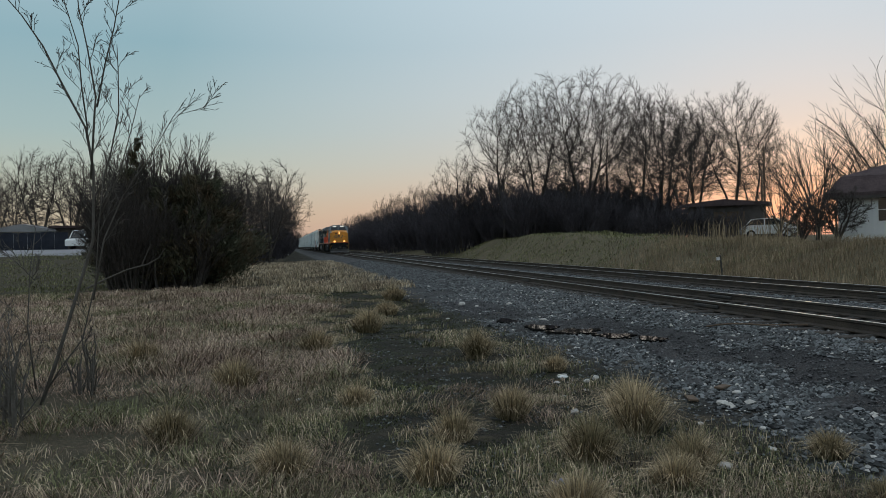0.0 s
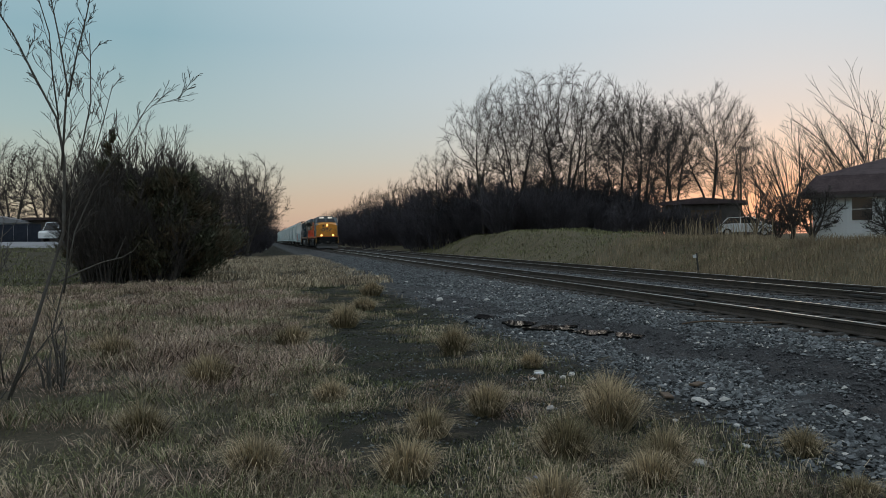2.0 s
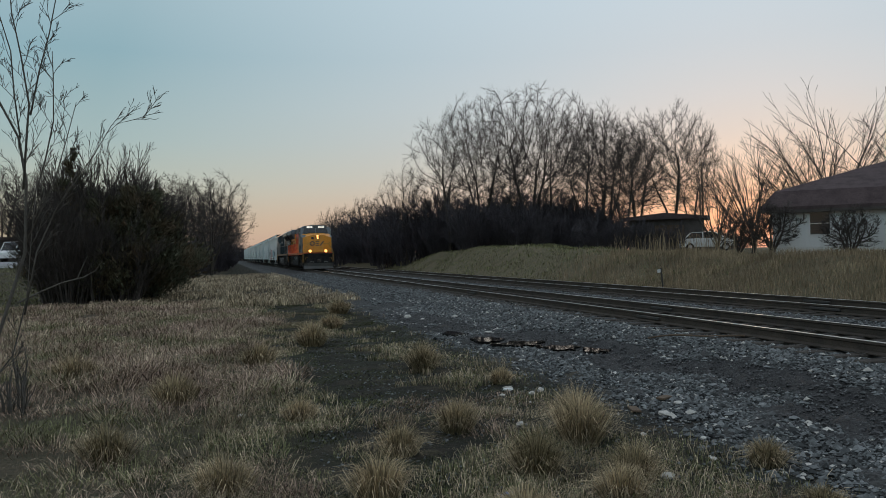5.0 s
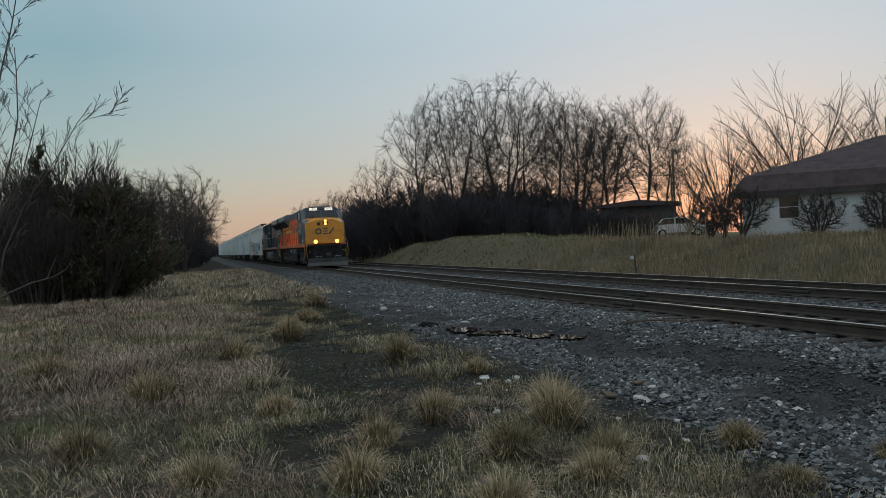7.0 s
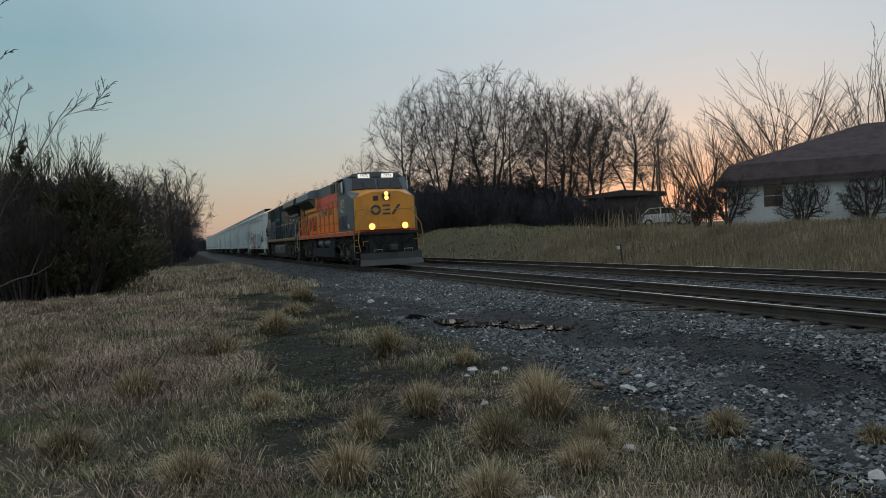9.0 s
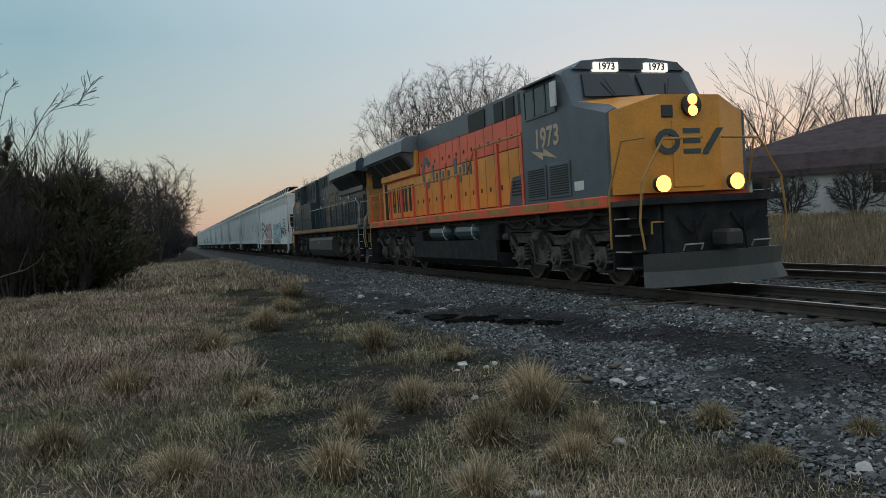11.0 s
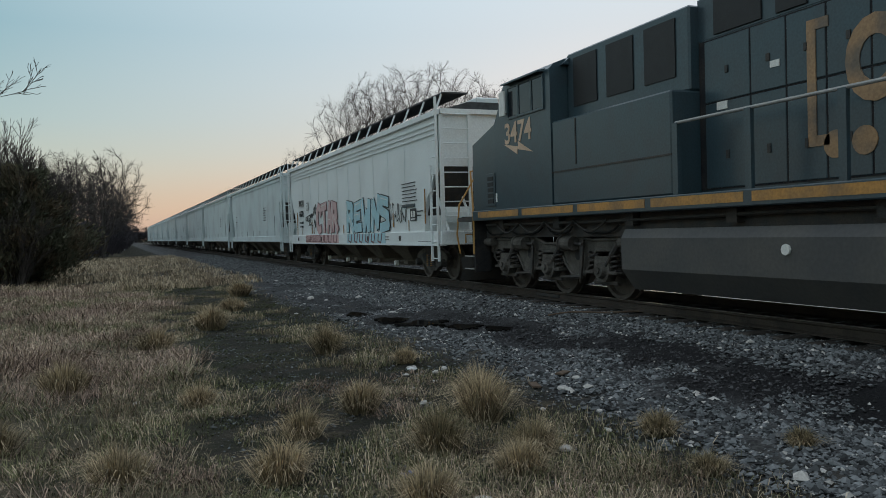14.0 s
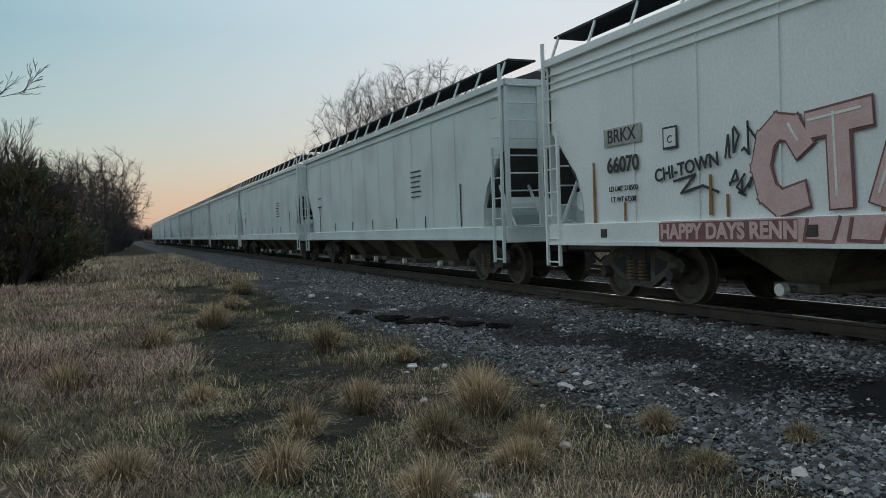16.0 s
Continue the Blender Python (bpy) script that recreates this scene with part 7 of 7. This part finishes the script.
def stones(name, xy, size, material, seed, label, lift=0.3):
    """Broken stone: eight-sided lumps with uneven corners, sunk into the ground."""
    rng = np.random.default_rng(seed)
    n = len(xy)
    base = np.array([(1, 0, 0), (0, 1, 0), (-1, 0, 0), (0, -1, 0), (0.1, 0.1, 1), (0, 0, -1)], float)
    v = base[None] * rng.uniform(0.55, 1.25, (n, 6, 1)) * (size * rng.uniform(0.55, 1.5, n))[:, None, None]
    v = v + rng.normal(0, 0.18, (n, 6, 3)) * size.reshape(n, 1, 1)
    v[..., 2] *= 0.62
    a = rng.uniform(0, 6.283, n)
    c, s = np.cos(a)[:, None], np.sin(a)[:, None]
    x, y = v[..., 0] * c - v[..., 1] * s, v[..., 0] * s + v[..., 1] * c
    v = np.stack([x + xy[:, :1], y + xy[:, 1:], v[..., 2] + (ground_z(xy[:, 0], xy[:, 1]) + size * lift)[:, None]], -1).reshape(-1, 3)
    i = (np.arange(n) * 6)[:, None]
    f = np.concatenate([i + t for t in ([0, 1, 4], [1, 2, 4], [2, 3, 4], [3, 0, 4], [1, 0, 5], [2, 1, 5], [3, 2, 5], [0, 3, 5])])
    me = bpy.data.meshes.new(name)
    me.vertices.add(len(v))
    me.vertices.foreach_set("co", v.ravel())
    me.loops.add(f.size)
    me.loops.foreach_set("vertex_index", f.ravel().astype(np.int32))
    me.polygons.add(len(f))
    me.polygons.foreach_set("loop_start", np.arange(0, f.size, 3, dtype=np.int32))
    me.update(calc_edges=True)
    me.materials.append(material)
    me.shade_flat()
    return tagged(new(name, me), label, "stones", kind="stuff")


def build_ballast():
    rng = np.random.default_rng(91)
    p = scatter(150000, 2.0, 6.5, 2.7, 28, 92, 1.45)
    keep = (rng.random(len(p)) < smooth_step(2.2, 3.6, p[:, 0] + 0.5 * (value_noise(p[:, 0], p[:, 1], 21, 0.8) - 0.5))) & (rng.random(len(p)) > 0.985 * smooth_step(0.0, 0.45, 0.95 - np.abs(p[:, 0] - np.interp(p[:, 1], (9, 20), (4.7, 3.35)) + 1.1 * (value_noise(p[:, 0], p[:, 1], 22, 1.5) - 0.5))) * smooth_step(0.2, 0.36, value_noise(p[:, 0], p[:, 1], 23, 1.1)))
    p = p[keep]
    sz = np.clip(rng.lognormal(-4.02, 0.36, len(p)), 0.009, 0.046)
    pale = rng.random(len(p)) < 0.035
    stones("ballast", p[~pale], sz[~pale], STONE, 93, "loose grey crushed-stone ballast")
    stones("pale_ballast", p[pale], sz[pale] * 1.05, PALESTONE, 94, "paler stones among the ballast")
    p = scatter(9000, 2.9, 4.7, 5.5, 24, 102, 1.2)
    p[:, 0] += np.interp(p[:, 1], (9, 20), (0.8, -0.4))
    stones("wet_gravel", p, rng.uniform(0.008, 0.026, len(p)), WETSTONE, 103, "wet black gravel in the rut")
    p = scatter(15000, 3.6, 6.6, 28, 75, 95, 1.3)
    stones("far_ballast", p, np.full(len(p), 0.035), STONE, 96, "grey ballast along the line")
    p = scatter(16000, 8.3, 10.6, 6, 60, 97, 1.4)
    p = np.concatenate([p, scatter(6000, 6.75, 8.0, 4, 40, 98, 1.4)])
    q = stones("bed_ballast", p, np.full(len(p), 0.028), STONE, 99, "grey ballast between the tracks")
    p = scatter(10000, -0.8, 3.0, 3.2, 18, 100, 1.3)
    stones("scattered_gravel", p, rng.uniform(0.005, 0.02, len(p)), STONE, 101, "scattered gravel in the trodden soil", 0.2)


def rock(x, y, r, label, seed, flat=0.6, material=None, name="stone", category="stone", dz=0.35):
    bm = bmesh.new()
    bmesh.ops.create_icosphere(bm, subdivisions=2, radius=r)
    rnd = random.Random(seed)
    for v in bm.verts:
        n = noise.noise(v.co * (1.6 / r) + Vector((seed, 0, 0)))
        v.co *= 1 + 0.38 * n
        v.co.z *= flat
        v.co.x *= 1.25
    me = bpy.data.meshes.new(name)
    bm.to_mesh(me)
    bm.free()
    me.materials.append(material or PALESTONE)
    ob = new(name, me)
    ob.matrix_world = pose(x, y, float(ground_z(x, y)) + r * flat * dz, 0, 0, rnd.uniform(0, 360))
    return tagged(ob, label, category, "pale stones" if category == "stone" else "")


def build_small_things():
    k = 0
    for x, y, r in ((3.18, 21.0, 0.14), (3.9, 16.3, 0.12), (2.0, 9.9, 0.085), (1.33, 7.69, 0.06), (1.77, 5.6, 0.10), (-1.41, 9.39, 0.07), (0.52, 6.43, 0.045), (2.93, 7.58, 0.10), (2.41, 5.94, 0.05), (2.1, 9.3, 0.06),
                    (1.75, 9.4, 0.05), (1.9, 8.8, 0.045), (2.3, 9.5, 0.07), (1.55, 8.6, 0.05), (3.45, 20.4, 0.10), (4.4, 20.6, 0.11), (2.2, 18.2, 0.07), (0.6, 20.5, 0.09), (2.55, 4.75, 0.06), (2.35, 7.0, 0.05),
                    (0.1, 4.75, 0.045), (-1.75, 5.45, 0.07), (-0.25, 6.35, 0.05), (3.3, 7.9, 0.08), (2.75, 6.6, 0.05), (3.0, 5.5, 0.05), (3.6, 33.0, 0.2), (3.3, 31.5, 0.15), (4.0, 30.5, 0.12), (15.4, 33.5, 0.22), (15.0, 34.5, 0.18)):
        rock(x, y, r * 0.62, "pale limestone lump half sunk in the ground", 300 + k, 0.5 if k % 3 else 0.75)
        k += 1
    # crushed can and scraps of litter
    g = Geo().loft([[(t, 0.031 * w * math.cos(a) + 0.006 * math.sin(9 * t * 10), 0.022 * w * math.sin(a)) for a in np.linspace(0, 6.283, 11)[:-1]] for t, w in ((-0.06, 0.82), (-0.055, 1), (-0.02, 0.8), (0.01, 1.05), (0.045, 0.9), (0.055, 1), (0.06, 0.8))])
    can = tagged(part("crushed_can", g, BLUECAN, None, smooth=True), "crushed blue drinks can lying in the grass", "can")
    can.matrix_world = pose(0.35, 5.44, -0.47, 0, 0, 20)
    for x, y, s, seed in ((-1.2, 5.35, 0.09, 401), (0.62, 4.72, 0.06, 402), (-1.0, 11.9, 0.05, 403), (1.95, 9.75, 0.06, 404), (16.3, 30.2, 0.12, 405)):
        rock(x, y, s, "crumpled scrap of white litter", seed, 0.35, PAPER, "litter", "litter", 0.6)
    # a rusty rod lying on the shoulder
    path = [(5.38 + 1.17 * t, 12.16 - 1.02 * t) for t in np.linspace(0, 1, 9)]
    rings = [[(a + 0.012 * math.cos(q), b + 0.012 * math.cos(q), float(ground_z(a, b)) + 0.045 + 0.012 * math.sin(7 * a) + 0.016 * math.sin(q)) for q in np.linspace(0, 2 * math.pi, 7)[:-1]] for a, b in path]
    rod = Geo().loft(rings)
    tagged(part("steel_rod", rod, POLEW, None), "thin bent rod lying on the ballast", "rod")
    # flat board scraps
    for x, y, turn, ln in ((2.75, 7.9, 70, 0.35), (3.3, 8.2, 40, 0.28)):
        b = tagged(part("board_scrap", Geo().box(-ln / 2, ln / 2, -0.05, 0.05, -0.012, 0.012, 0.004), POLEW, None), "weathered scrap of board on the gravel", "board")
        b.matrix_world = pose(x, y, float(ground_z(x, y)) + 0.03, 2, 3, turn)
    # puddles in the wheel rut
    for k, (x, y, rx, ry) in enumerate(((3.75, 13.9, 0.42, 0.42), (4.15, 13.1, 0.3, 0.34), (3.4, 15.0, 0.28, 0.45), (4.45, 12.3, 0.2, 0.3), (3.2, 16.6, 0.2, 0.45))):
        rnd = random.Random(500 + k)
        n = 36
        rim = [(x + rx * (1 + 0.32 * math.sin(3 * a + k) + rnd.uniform(-0.2, 0.2)) * math.cos(a), y + ry * (1 + 0.25 * math.sin(5 * a) + rnd.uniform(-0.18, 0.18)) * math.sin(a)) for a in (2 * math.pi * i / n for i in range(n))]
        zc = float(ground_z(x, y)) + 0.04
        g = Geo().add([(a, b, zc) for a, b in rim] + [(a, b, zc - 0.04) for a, b in rim], [tuple(range(n)), tuple(range(n, 2 * n))[::-1]] + [(i, n + i, n + (i + 1) % n, (i + 1) % n) for i in range(n)])
        tagged(part("puddle", g, WATER, None), "shallow dark puddle reflecting the sky in the rut", "puddle", kind="structure")
    # thin leaning marker post beyond the second track
    post = empty("marker_post", "thin leaning dark metal marker post with a pale tag", "post", at=pose(15.6, 28.7, float(ground_z(15.6, 28.7)), 0, -6, 0))
    part("shaft", Geo().box(-0.03, 0.03, -0.02, 0.02, -0.2, 1.0), STEEL, post)
    part("tag", Geo().box(-0.18, -0.02, -0.015, 0.0, 0.82, 0.95), PAPER, post)


build_grass()
build_tufts()
build_ballast()
build_small_things()

# ---- motion of the train ----


def train_rows():
    """Seconds and the place along the line of the leading locomotive's nose corner."""
    return [(0, 129.0), (2, 110.4), (4, 91.0), (6.5, 63.9), (9, 35.9), (11.4, 7.8), (13, -11.0), (14.5, -28.7), (16, -46.4)]


def train_at(t):
    rows = train_rows()
    return float(np.interp(t, [r[0] for r in rows], [r[1] for r in rows]))


def motions():
    for thing, off, turn in CARS:
        walk(thing, [(t, pose(XC, f + off, 0, 0, 0, turn)) for t, f in train_rows()])
    turning = {id(c[0]): c[2] for c in CARS[:4]}
    start = train_at(0)
    for ax, y, r in WHEELS:
        if id(ax.parent) not in turning:
            continue
        way = 1 if turning[id(ax.parent)] == 0 else -1
        walk(ax, [(k / 30, Matrix.Translation((0, y, r)) @ Matrix.Rotation(way * (start - train_at(k / 30)) / r, 4, "X")) for k in range(0, 481)])


motions()
